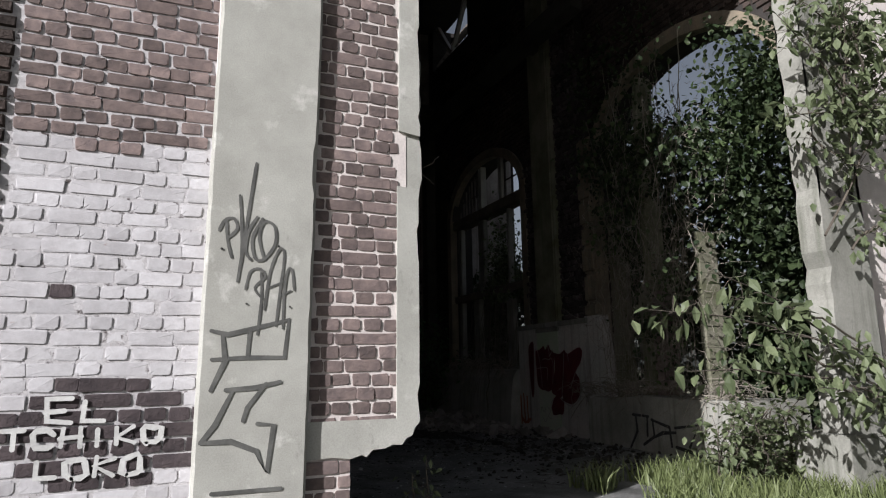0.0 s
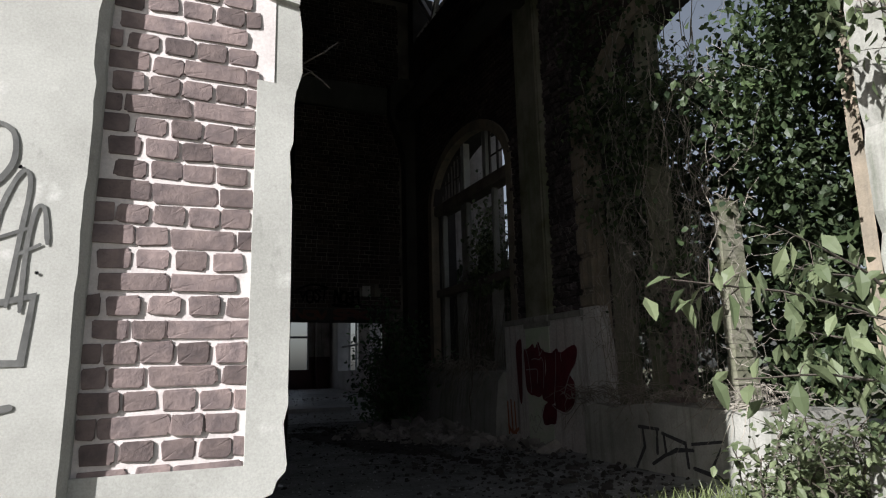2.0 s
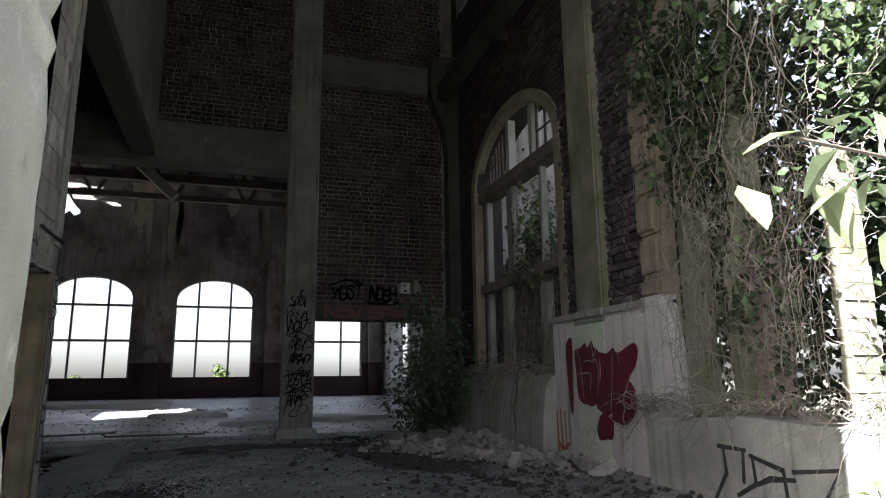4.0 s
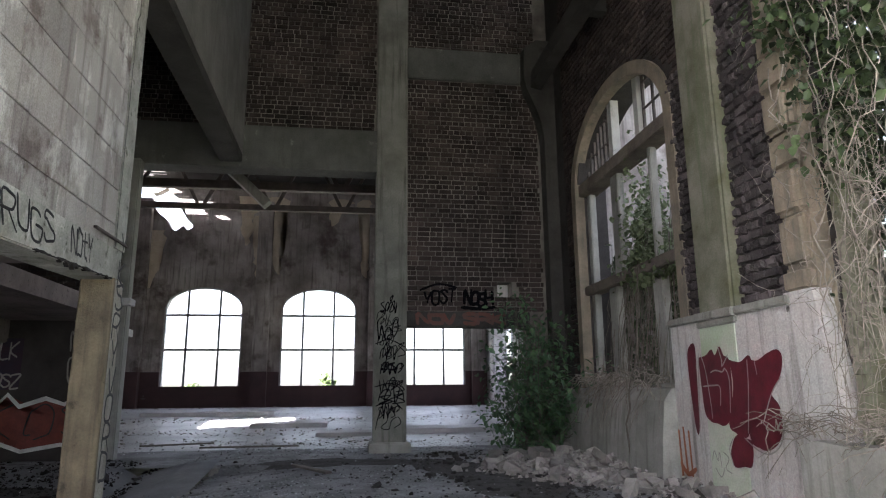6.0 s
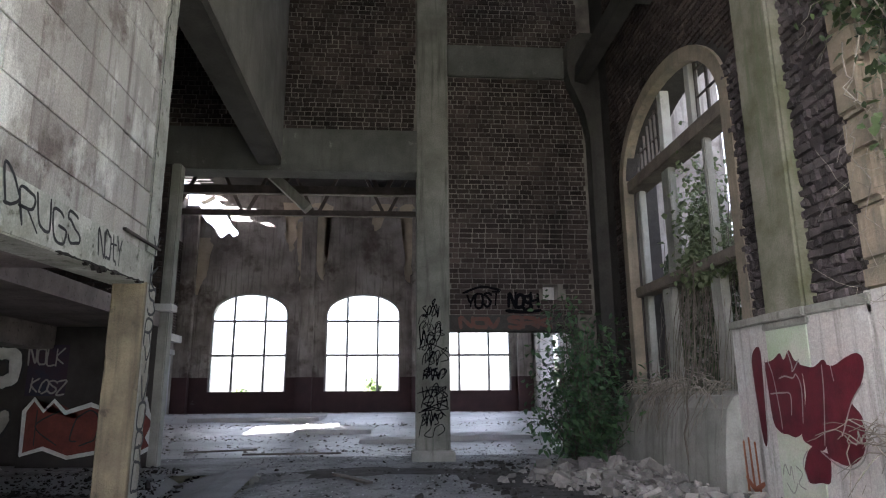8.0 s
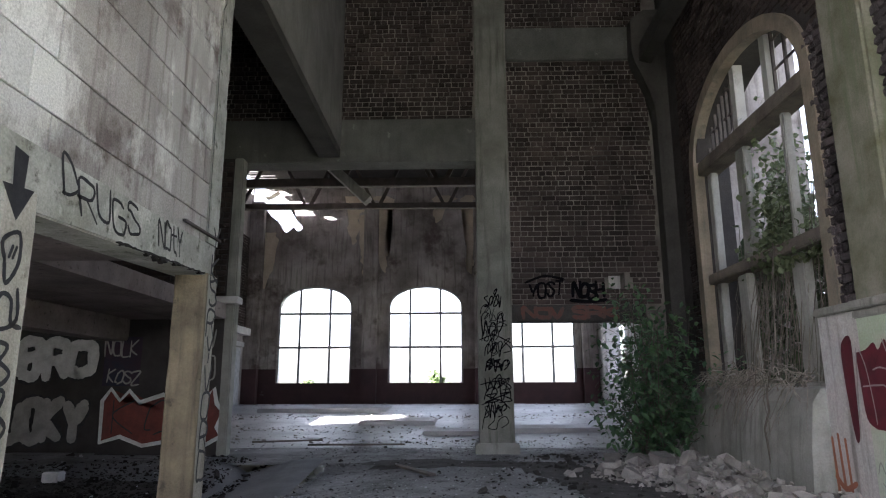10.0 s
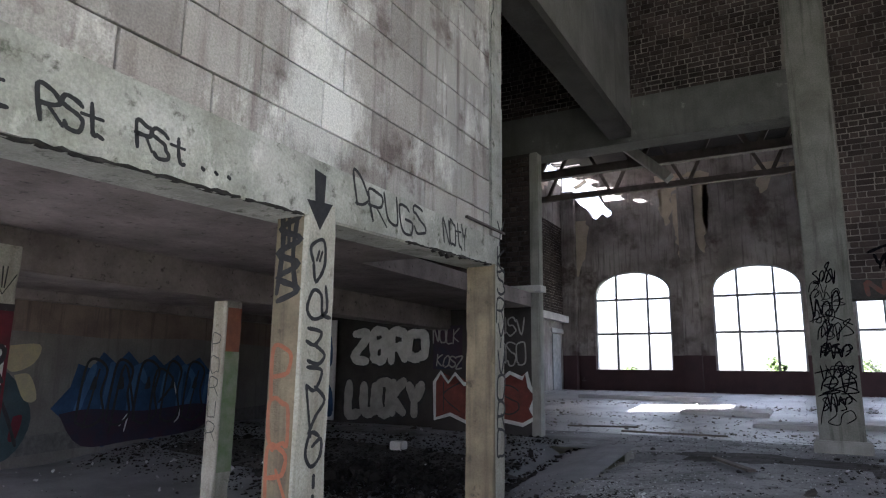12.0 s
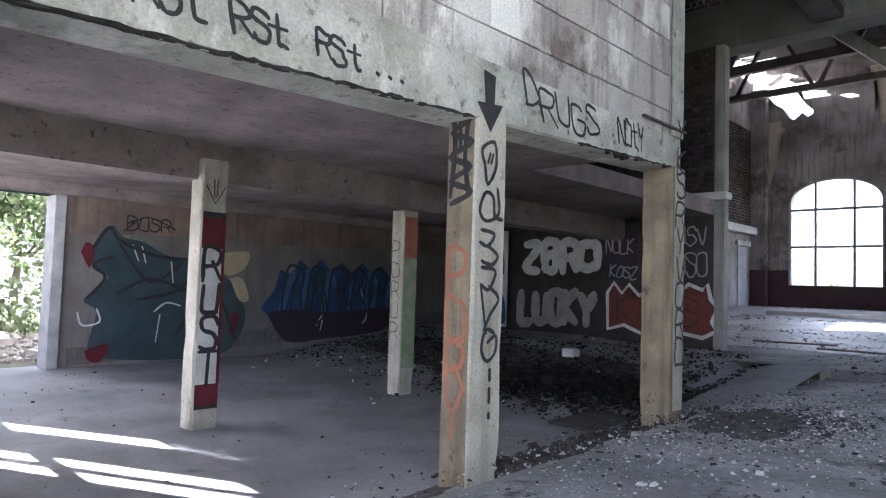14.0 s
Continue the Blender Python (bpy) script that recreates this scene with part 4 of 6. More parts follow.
# ======== plants ========
def leaf_mesh(name, centres, sizes, normals_up, seed, material, droop=0.0, slim=0.55):
    """Many pointed leaves as one mesh: each a folded blade of four faces."""
    rng = np.random.default_rng(seed)
    n = len(centres)
    az = rng.uniform(0, 2 * np.pi, n)
    el = rng.normal(-droop, 0.5, n)
    d = np.stack([np.cos(az) * np.cos(el), np.sin(az) * np.cos(el), np.sin(el)], 1)
    side = np.cross(d, np.array([0, 0, 1.0]) + rng.normal(0, 0.35, (n, 3)))
    side /= np.linalg.norm(side, axis=1)[:, None] + 1e-9
    up = np.cross(side, d)
    s = sizes[:, None]
    w = slim * 0.5
    pts = [centres, centres + d * s * 0.4 + side * s * w + up * s * 0.07, centres + d * s * 0.45, centres + d * s * 0.4 - side * s * w + up * s * 0.07,
           centres + d * s * 0.78 + side * s * w * 0.6 - up * s * 0.03, centres + d * s * 0.78 - side * s * w * 0.6 - up * s * 0.03, centres + d * s - up * s * 0.12]
    v = np.stack(pts, 1).reshape(-1, 3)
    f = []
    for i in range(n):
        b = i * 7
        f += [(b, b + 1, b + 2), (b, b + 2, b + 3), (b + 1, b + 4, b + 6, b + 2), (b + 2, b + 6, b + 5, b + 3)]
    return quick(name, v.tolist(), f, material)

def tube_mesh(name, lines, material, sides=5):
    """Round stems along polylines; each line is (points, start radius, end radius)."""
    verts, faces = [], []
    for pts, r0, r1 in lines:
        n = len(pts)
        base = len(verts)
        for i, p in enumerate(pts):
            a = Vector(pts[min(i + 1, n - 1)]) - Vector(pts[max(i - 1, 0)])
            a = a.normalized() if a.length > 1e-6 else Vector((0, 0, 1))
            x = a.cross(Vector((0.3, 0.5, 0.81))).normalized()
            y = a.cross(x)
            r = r0 + (r1 - r0) * i / max(n - 1, 1)
            for k in range(sides):
                t = 2 * math.pi * k / sides
                verts.append(tuple(Vector(p) + (x * math.cos(t) + y * math.sin(t)) * r))
        for i in range(n - 1):
            for k in range(sides):
                faces.append((base + i * sides + k, base + i * sides + (k + 1) % sides, base + (i + 1) * sides + (k + 1) % sides, base + (i + 1) * sides + k))
    return quick(name, verts, faces, material)

def wander(p, q, n, amp, rnd, sag=0.0):
    p, q = Vector(p), Vector(q)
    out = []
    off = Vector((0, 0, 0))
    for i in range(n + 1):
        t = i / n
        out.append(p.lerp(q, t) + off * math.sin(math.pi * min(1, t * 1.2)) - Vector((0, 0, sag * math.sin(math.pi * t))))
        off = off * 0.8 + Vector((rnd.gauss(0, amp), rnd.gauss(0, amp), rnd.gauss(0, amp)))
    return out

def shrub(name, label, stems, leaf_size, per, spread, material, seed, droop=0.5, slim=0.5, radius=0.012):
    """Stems that carry leaves along their outer length."""
    rnd = random.Random(seed)
    rng = np.random.default_rng(seed)
    top = thing(name, label, "plant")
    lines, cs = [], []
    for (a, b, sag) in stems:
        pts = wander(a, b, 10, 0.02, rnd, sag)
        lines.append((pts, radius, radius * 0.3))
        for k in range(per):
            t = rnd.random() ** 0.6
            i = min(int(t * 10), 9)
            p = pts[i].lerp(pts[i + 1], t * 10 - i)
            q = p + Vector((rnd.gauss(0, spread), rnd.gauss(0, spread), rnd.gauss(0, spread * 0.7)))
            cs.append(q)
            if k % 4 == 0:
                lines.append(([p, p.lerp(q, 0.5) + Vector((0, 0, 0.01)), q], radius * 0.3, radius * 0.12))
    tagged(part("stem_tangle", tube_mesh("stem_tangle", lines, M["bark"]), None, top), kind="stuff")
    c = np.array([tuple(q) for q in cs])
    tagged(part("foliage", leaf_mesh("foliage", c, leaf_size * rng.uniform(0.55, 1.15, len(c)), None, seed, material, droop, slim), None, top), kind="stuff")
    return top

rv = random.Random(11)
# broad-leaved branches reaching across the open bay
stems = []
for tip, root in (((3.20, 2.30, 1.50), (5.7, 2.45, 1.15)), ((3.52, 2.28, 1.08), (5.7, 2.4, 0.85)), ((3.92, 2.32, 1.78), (5.8, 2.6, 1.15)), ((4.3, 2.2, 1.35), (5.9, 2.5, 1.0)), ((4.6, 2.1, 0.95), (5.9, 2.4, 0.6)), ((4.2, 2.5, 1.62), (5.8, 2.6, 1.3)), ((5.0, 2.2, 1.25), (6.1, 2.4, 0.9)), ((5.2, 2.15, 0.85), (6.2, 2.3, 0.7)), ((5.5, 2.1, 1.3), (6.4, 2.2, 0.9)), ((4.0, 2.4, 1.3), (5.9, 2.5, 0.9))):
    stems.append((root, tip, -0.08))
shrub("broadleaf_branch", "sunlit broad-leaved branches reaching across the open bay", stems, 0.145, 34, 0.085, M["leaf"], 21, droop=0.95, slim=0.5)
stems = [((5.9, 2.3, 0.0), (5.9, 2.35, 1.0), 0), ((6.1, 2.2, 0.0), (5.8, 2.4, 1.2), 0)]
stems += [((6.0 + rv.uniform(-0.3, 0.8), 2.4, 3.2 + rv.uniform(0, 1.0)), (5.0 + rv.random() * 1.3, 2.4 + rv.uniform(-0.3, 0.2), 2.9 + rv.random() * 1.9), -0.05) for _ in range(16)]
stems += [((5.4 + rv.uniform(0, 0.6), 2.6, 1.6 + rv.uniform(0, 1.6)), (5.9 + rv.random() * 0.7, 2.45, 2.2 + rv.random() * 2.4), 0.0) for _ in range(4)]
shrub("creeper", "leafy creeper hanging over the concrete pier", stems, 0.13, 60, 0.15, M["leaf"], 22, droop=0.7, slim=0.5)
stems = [((4.9 + rv.random() * 0.9, 3.1 + rv.random() * 0.9, -0.05), (4.8 + rv.random() * 1.0, 3.0 + rv.random() * 0.9, 0.35 + rv.random() * 0.5), 0) for _ in range(26)]
shrub("nettle_bush", "bright green weeds against the broken low wall", stems, 0.10, 46, 0.09, M["leaf"], 23, droop=0.3, slim=0.55)

# grass tufts outside
def grass(name, x0, x1, y0, y1, n, hgt, seed, label, hf=lambda x, y: 0.0):
    rnd = random.Random(seed)
    verts, faces = [], []
    for _ in range(n):
        x, y = rnd.uniform(x0, x1), rnd.uniform(y0, y1)
        if noise.noise((x * 1.3, y * 1.3, 5.0)) < -0.15:
            continue
        h = hgt * rnd.uniform(0.4, 1.2)
        a = rnd.uniform(0, 6.28)
        dx, dy = math.cos(a) * 0.008, math.sin(a) * 0.008
        lx, ly = rnd.gauss(0, 0.35) * h, rnd.gauss(0, 0.35) * h
        z = hf(x, y)
        b = len(verts)
        verts += [(x - dx, y - dy, z - 0.02), (x + dx, y + dy, z - 0.02), (x + lx * 0.4 + dx * 0.7, y + ly * 0.4 + dy * 0.7, z + h * 0.6), (x + lx * 0.4 - dx * 0.7, y + ly * 0.4 - dy * 0.7, z + h * 0.6), (x + lx, y + ly, z + h)]
        faces += [(b, b + 1, b + 2, b + 3), (b + 3, b + 2, b + 4)]
    return tagged(new(name, quick(name, verts, faces, M["grass"])), label, "grass", kind="stuff")
grass("grass", 3.9, 7.2, 1.2, 4.4, 9000, 0.22, 31, "bright unmown grass at the foot of the bay")
grass("grass_weeds", 0.9, 1.9, 2.2, 3.2, 120, 0.22, 32, "few weeds at the foot of the facade")
shrub("weed", "small green weed at the facade foot", [((1.95, 3.3, -0.05), (1.98, 3.25, 0.5), 0), ((1.9, 3.3, -0.05), (1.85, 3.2, 0.42), 0)], 0.07, 26, 0.05, M["leaf"], 24, droop=0.2)

# ivy over the near bay, vines and dry roots
def ivy(name, label, n, sampler, size, seed, material, droop=0.6):
    rng = np.random.default_rng(seed)
    c = np.array([sampler(rng) for _ in range(n)])
    return tagged(new(name, leaf_mesh(name, c, size * rng.uniform(0.5, 1.2, n), None, seed, material, droop, 0.75)), label, "ivy", kind="stuff")
def s_bay(rng):
    while True:
        y, z = rng.uniform(3.6, 7.5), rng.uniform(0.9, 5.05 - 0.25 * abs(rng.normal()))
        k = noise.noise((y * 1.1, z * 0.9, 2.0)) + 0.32 * (z - 3.2) + (0.25 if y < 5 else 0) - (0.5 if y > 7.1 and z < 4 else 0) - (0.6 if y < 5.7 else 0)
        if k > rng.uniform(-0.35, 0.5):
            return (rng.normal(6.8, 0.24), y, z)
ivy("ivy", "dense ivy curtain filling the broken window bay", 3600, s_bay, 0.09, 41, M["leaf_ivy_shaded"])
ivy("ivy_fresh", "fresh green ivy leaves among the bare vines", 2100, s_bay, 0.10, 49, M["leaf_mid"])
def s_back(rng):
    return (rng.uniform(7.4, 8.2), rng.uniform(3.2, 8.4), 1.8 + 3.3 * rng.random())
ivy("ivy_back", "shaded ivy mass behind the broken bay", 4200, s_back, 0.17, 46, M["leaf_ivy_shaded"])
def s_outer(rng):
    while True:
        x, y, z = rng.uniform(5.3, 7.2), rng.uniform(3.2, 4.6), rng.uniform(1.0, 5.0)
        if noise.noise((x * 1.2, y * 1.2, z * 0.8 + 9)) + 0.1 * (z - 2.8) + 0.25 * (x - 6.2) > rng.uniform(-0.1, 0.6):
            return (x, y, z)
ivy("ivy_drape", "ivy draped beside the bay pier", 2300, s_outer, 0.085, 42, M["leaf_ivy_shaded"])
def s_hedge(rng):
    while True:
        x, y, z = rng.uniform(7.5, 8.8), rng.uniform(2.2, 9.6), rng.uniform(-0.3, 5.1)
        if noise.noise((x * 0.8, y * 0.8, z * 0.8 + 4)) > -0.28 + rng.uniform(-0.2, 0.2):
            return (x, y, z)
ivy("hedge", "overgrowth outside the broken bay", 7500, s_hedge, 0.17, 45, M["leaf_ivy_shaded"])
def s_win(rng):
    k = rng.random()
    if k < 0.45:
        return (rng.normal(7.15, 0.15), rng.normal(10.9, 0.42), 2.62 + abs(rng.normal(0, 0.25)))
    return (rng.normal(7.2, 0.18), rng.normal(11.42, 0.2), 2.7 + abs(rng.normal(0, 0.75)))
ivy("ivy_window", "bright ivy growing in through the arched window", 4200, s_win, 0.10, 43, M["leaf"])
def s_under(rng):
    while True:
        x, y, z = rng.uniform(7.5, 8.8), rng.uniform(9.6, 18.0), rng.uniform(-0.4, 3.6)
        if noise.noise((x * 0.8, y * 0.8, z * 0.8 + 14)) > -0.3 + 0.25 * max(0, z - 2.4) + rng.uniform(-0.2, 0.2):
            return (x, y, z)
ivy("undergrowth", "dark undergrowth outside the arched window", 9000, s_under, 0.17, 48, M["leaf_ivy_shaded"])
def s_top(rng):
    return (rng.normal(6.6, 0.2), rng.uniform(5.6, 7.7), rng.uniform(4.3, 6.6))
ivy("ivy_top", "ivy trailing from the head of the pier", 900, s_top, 0.09, 44, M["leaf_ivy_shaded"])
lines = []
for _ in range(70):
    y = rv.uniform(5.2, 7.1)
    x = rv.gauss(6.72, 0.14)
    z1 = rv.uniform(2.2, 6.0)
    lines.append((wander((x + rv.gauss(0, 0.1), y + rv.gauss(0, 0.3), z1), (x - rv.uniform(0, 0.25), y, 0.72 + rv.uniform(0, 0.9)), 22, 0.085, rv, rv.uniform(-0.1, 0.1)), rv.uniform(0.003, 0.007), 0.0025))
for _ in range(430):
    y, z = rv.uniform(5.1, 7.15), rv.uniform(0.8, 3.0) if rv.random() < 0.7 else rv.uniform(3.0, 5.0)
    x = rv.gauss(6.66, 0.13)
    q = (x + rv.gauss(-0.05, 0.15), y + rv.gauss(0, 0.55), z + rv.gauss(-0.1, 0.4))
    lines.append((wander((x, y, z), q, 12, 0.05, rv, rv.uniform(-0.25, 0.3)), rv.uniform(0.002, 0.005), 0.0015))
tagged(new("vines", tube_mesh("vines", lines, M["vine"], 4)), "tangle of bare grey vines in the window bay", "vine", kind="stuff")
lines = []
for _ in range(260):
    y = rv.uniform(4.5, 8.0)
    p = Vector((rv.uniform(6.42, 6.9), y, 0.72 + rv.uniform(0, 0.12)))
    q = p + Vector((rv.uniform(-0.35, 0.05), rv.gauss(0, 0.35), rv.uniform(-0.12, 0.16) if rv.random() < 0.75 else rv.uniform(-0.6, -0.2)))
    lines.append((wander(p, q, 6, 0.025, rv, -0.06), 0.006, 0.003))
for _ in range(240):
    y = rv.uniform(10.3, 13.0)
    p = Vector((rv.uniform(6.5, 6.9), y, 1.18 + rv.uniform(0, 0.12)))
    q = p + Vector((rv.uniform(-0.4, 0.0), rv.gauss(0, 0.4), rv.uniform(-0.7, 0.15)))
    lines.append((wander(p, q, 6, 0.03, rv, -0.08), 0.008, 0.003))
tagged(new("dry_roots", tube_mesh("dry_roots", lines, M["vine"], 4)), "dry roots and twigs lying along the low wall", "roots", kind="stuff")
lines = [(wander((6.42, 10.9, 0.05), (6.75, 10.95, 2.9), 14, 0.03, rv), 0.014, 0.008)]
for _ in range(80):
    y = rv.gauss(11.3, 0.55)
    lines.append((wander((7.1, y + rv.gauss(0, 0.1), 2.6 + rv.random()), (6.85, y, 1.2), 8, 0.03, rv), 0.006, 0.003))
tagged(new("hanging_roots", tube_mesh("hanging_roots", lines, M["root"], 4)), "dead brown stems hanging in the arched window", "roots", kind="stuff")

# bush inside, before the cross wall
stems = [((5.95 + rv.uniform(-0.25, 0.3), 13.7 + rv.uniform(-0.3, 0.3), 0.0), (5.95 + rv.gauss(0, 0.55), 13.4 + rv.gauss(0, 0.5), rv.uniform(0.5, 2.75)), 0.05) for _ in range(44)]
shrub("bush", "dark green self-sown bush before the brick wall", stems, 0.14, 70, 0.19, M["leaf_bush"], 25, droop=0.4, slim=0.55)

# trees outside
def tree(name, x, y, h, crown, seed, label):
    rnd = random.Random(seed)
    rng = np.random.default_rng(seed)
    t = thing(name, label, "tree")
    trunk = wander((x, y, -0.8), (x + rnd.gauss(0, 0.3), y + rnd.gauss(0, 0.3), h * 0.75), 8, 0.06, rnd)
    lines = [(trunk, 0.16, 0.05)]
    cs = []
    for _ in range(16):
        k = rnd.randint(3, 8)
        p = trunk[k]
        q = p + Vector((rnd.gauss(0, crown * 0.6), rnd.gauss(0, crown * 0.6), rnd.uniform(0.2, 0.35) * h * rnd.random()))
        lines.append((wander(p, q, 6, 0.05, rnd), 0.05, 0.012))
        for _ in range(150):
            c = p.lerp(q, rnd.uniform(0.35, 1.1)) + Vector((rnd.gauss(0, crown * 0.25), rnd.gauss(0, crown * 0.25), rnd.gauss(0, crown * 0.22)))
            cs.append(tuple(c))
    part("trunk", tube_mesh("trunk", lines, M["bark"], 6), None, t)
    c = np.array(cs)
    part("crown", leaf_mesh("crown", c, 0.2 * rng.uniform(0.6, 1.3, len(c)), None, seed, M["green_far"], 0.3, 0.7), None, t)
    return t
for i, (x, y, h, cr) in enumerate(((9.6, 6.0, 4.2, 1.1), (10.2, 10.2, 4.6, 1.2), (9.4, 3.6, 4.2, 1.1), (10.0, 12.8, 4.0, 1.0))):
    tree("tree", x, y, h, cr, 60 + i, "young leafy tree close outside the side wall")
for i, (x, y, h, cr) in enumerate(((-14.5, 5.6, 4.5, 1.3), (-17.0, 7.5, 5.5, 1.6), (-15.5, 3.2, 4.0, 1.2))):
    tree("tree", x, y, h, cr, 70 + i, "sunlit young tree in the yard beyond the doorway")
for i, (x, y, h, cr) in enumerate(((1.9, 38.0, 1.9, 0.45), (-4.9, 39.0, 1.6, 0.4), (6.0, 60.0, 2.6, 1.2))):
    tree("tree", x, y, h, cr, 80 + i, "small tree outside the far windows")

# ======== painted letters and marks ========
GLYPH = {"A": "00 26 40|12 32", "B": "00 06 36 45 34 03|03 34 42 30 00", "C": "45 36 16 05 01 10 30 41", "D": "00 06 26 44 42 20 00", "E": "40 00 06 46|03 33",
         "F": "00 06 46|03 33", "G": "45 36 16 05 01 10 30 41 43 23", "H": "00 06|40 46|03 43", "I": "20 26", "K": "00 06|46 03 40", "L": "06 00 40", "N": "00 06 40 46",
         "O": "10 01 05 16 36 45 41 30 10", "P": "00 06 36 45 44 33 03", "R": "00 06 36 45 44 33 03|23 40", "S": "45 36 16 05 14 33 42 41 30 10 01", "T": "20 26|06 46",
         "U": "06 01 10 30 41 46", "V": "06 20 46", "Y": "06 23 46|23 20", "Z": "06 46 00 40", "t": "26 21 30 40|04 44", "M": "00 06 23 46 40", ".": "20 21"}

def smooth(pts, n=5):
    if len(pts) < 3:
        return pts
    p = [pts[0]] + list(pts) + [pts[-1]]
    out = []
    for i in range(1, len(p) - 2):
        a, b, c, d = p[i - 1], p[i], p[i + 1], p[i + 2]
        for k in range(n):
            t = k / n
            out.append(tuple(0.5 * (2 * b[q] + (c[q] - a[q]) * t + (2 * a[q] - 5 * b[q] + 4 * c[q] - d[q]) * t * t + (3 * b[q] - a[q] - 3 * c[q] + d[q]) * t ** 3) for q in (0, 1)))
    return out + [pts[-1]]

class Face:
    """A flat face of the place to paint on: origin, across, up and out."""
    def __init__(self, o, u, v=(0, 0, 1)):
        self.o, self.u, self.v = Vector(o), Vector(u), Vector(v)
        self.n = self.u.cross(self.v).normalized()
    def at(self, a, b, h):
        return tuple(self.o + self.u * a + self.v * b + self.n * h)

def strokes(face, lines, width, material, lift=0.004, seed=0, curl=True):
    """Brush lines laid on a face as a thin ribbon with round ends."""
    rnd = random.Random(seed)
    verts, faces = [], []
    for pts in lines:
        p = smooth(pts) if curl else list(pts)
        n = len(p)
        lift += 0.0002
        base = len(verts)
        for i in range(n):
            a, b = p[max(i - 1, 0)], p[min(i + 1, n - 1)]
            dx, dy = b[0] - a[0], b[1] - a[1]
            l = math.hypot(dx, dy) or 1
            w = width / 2 * rnd.uniform(0.85, 1.12) * (0.75 if i in (0, n - 1) else 1)
            nx, ny = -dy / l * w, dx / l * w
            verts += [face.at(p[i][0] + nx, p[i][1] + ny, lift), face.at(p[i][0] - nx, p[i][1] - ny, lift)]
        for i in range(n - 1):
            k = base + 2 * i
            faces.append((k, k + 2, k + 3, k + 1))
        for q in (p[0], p[-1]):
            c = len(verts)
            verts += [face.at(q[0] + math.cos(t * math.pi / 4) * width / 2 * 0.8, q[1] + math.sin(t * math.pi / 4) * width / 2 * 0.8, lift + 0.0001) for t in range(8)]
            faces.append(tuple(range(c, c + 8)))
    return quick("paint", verts, faces, material)

def glyph_lines(text, x, z, w, h, gap=0.25, slant=0.0, wobble=0.03, seed=0):
    rnd = random.Random(seed)
    out = []
    for ch in text:
        dz = rnd.uniform(-wobble, wobble) * h
        for line in GLYPH.get(ch, "").split("|"):
            if line.strip():
                out.append([(x + ((int(q[0]) + rnd.gauss(0, 0.22)) / 4 + slant * int(q[1]) / 6) * w, z + dz + (int(q[1]) + rnd.gauss(0, 0.3)) / 6 * h) for q in line.split()])
        x += w * (1 + gap)
    return out

def tag(name, label, face, lines, width, key, lift=0.004, seed=0, curl=True, parent=None):
    me = strokes(face, lines, width, M[key], lift, seed, curl)
    ob = new(name or "line_work", me)
    if parent:
        ob.parent = parent
        return ob
    return tagged(ob, label, "graffiti")

def blob(face, pts, material, lift, round_=True):
    """A filled painted field with a rounded outline, as a fan about its middle."""
    p = smooth(list(pts) + [pts[0]], 4)[:-1] if round_ else list(pts)
    c = (sum(q[0] for q in p) / len(p), sum(q[1] for q in p) / len(p))
    verts = [face.at(*c, lift)] + [face.at(q[0], q[1], lift) for q in p]
    faces = [(0, i + 1, (i + 1) % len(p) + 1) for i in range(len(p))]
    return quick("paint", verts, faces, material)

# facade pilaster
FP = Face((-0.034, FAC0 - 0.13, 0), (1, 0, 0))
tag("pilaster_tag", "tall thin black spray tag on the concrete pilaster", FP, [[(0.504, 1.933), (0.533, 1.995), (0.585, 2.009), (0.604, 1.948), (0.556, 1.891)], [(0.542, 1.99), (0.554, 1.872), (0.58, 1.776)], [(0.613, 2.152), (0.63, 1.964), (0.637, 1.755)], [(0.7, 2.362), (0.67, 2.095), (0.641, 1.833), (0.618, 1.637)], [(0.717, 2.029), (0.67, 1.938), (0.656, 1.82), (0.689, 1.768)], [(0.748, 2.022), (0.693, 1.899), (0.712, 1.781), (0.764, 1.776), (0.826, 1.872), (0.819, 1.977), (0.76, 2.003), (0.731, 1.912), (0.76, 1.786)], [(0.523, 1.825), (0.526, 1.823)], [(0.847, 1.859), (0.849, 1.857)]], 0.018, "spray_grey", seed=1)
tag("pilaster_tag", "second line of the black spray tag", FP, [[(0.665, 1.593), (0.689, 1.697), (0.745, 1.716), (0.774, 1.671), (0.717, 1.603), (0.764, 1.54)], [(0.75, 1.697), (0.757, 1.545), (0.741, 1.331)], [(0.776, 1.477), (0.802, 1.702), (0.854, 1.841), (0.882, 1.802), (0.864, 1.598), (0.845, 1.383)], [(0.788, 1.603), (0.882, 1.645)], [(0.885, 1.368), (0.887, 1.572), (0.904, 1.71), (0.93, 1.716), (0.946, 1.598)], [(0.868, 1.559), (0.925, 1.593)], [(0.674, 1.509), (0.677, 1.506)], [(0.923, 1.498), (0.925, 1.496)]], 0.015, "spray_grey", seed=2)
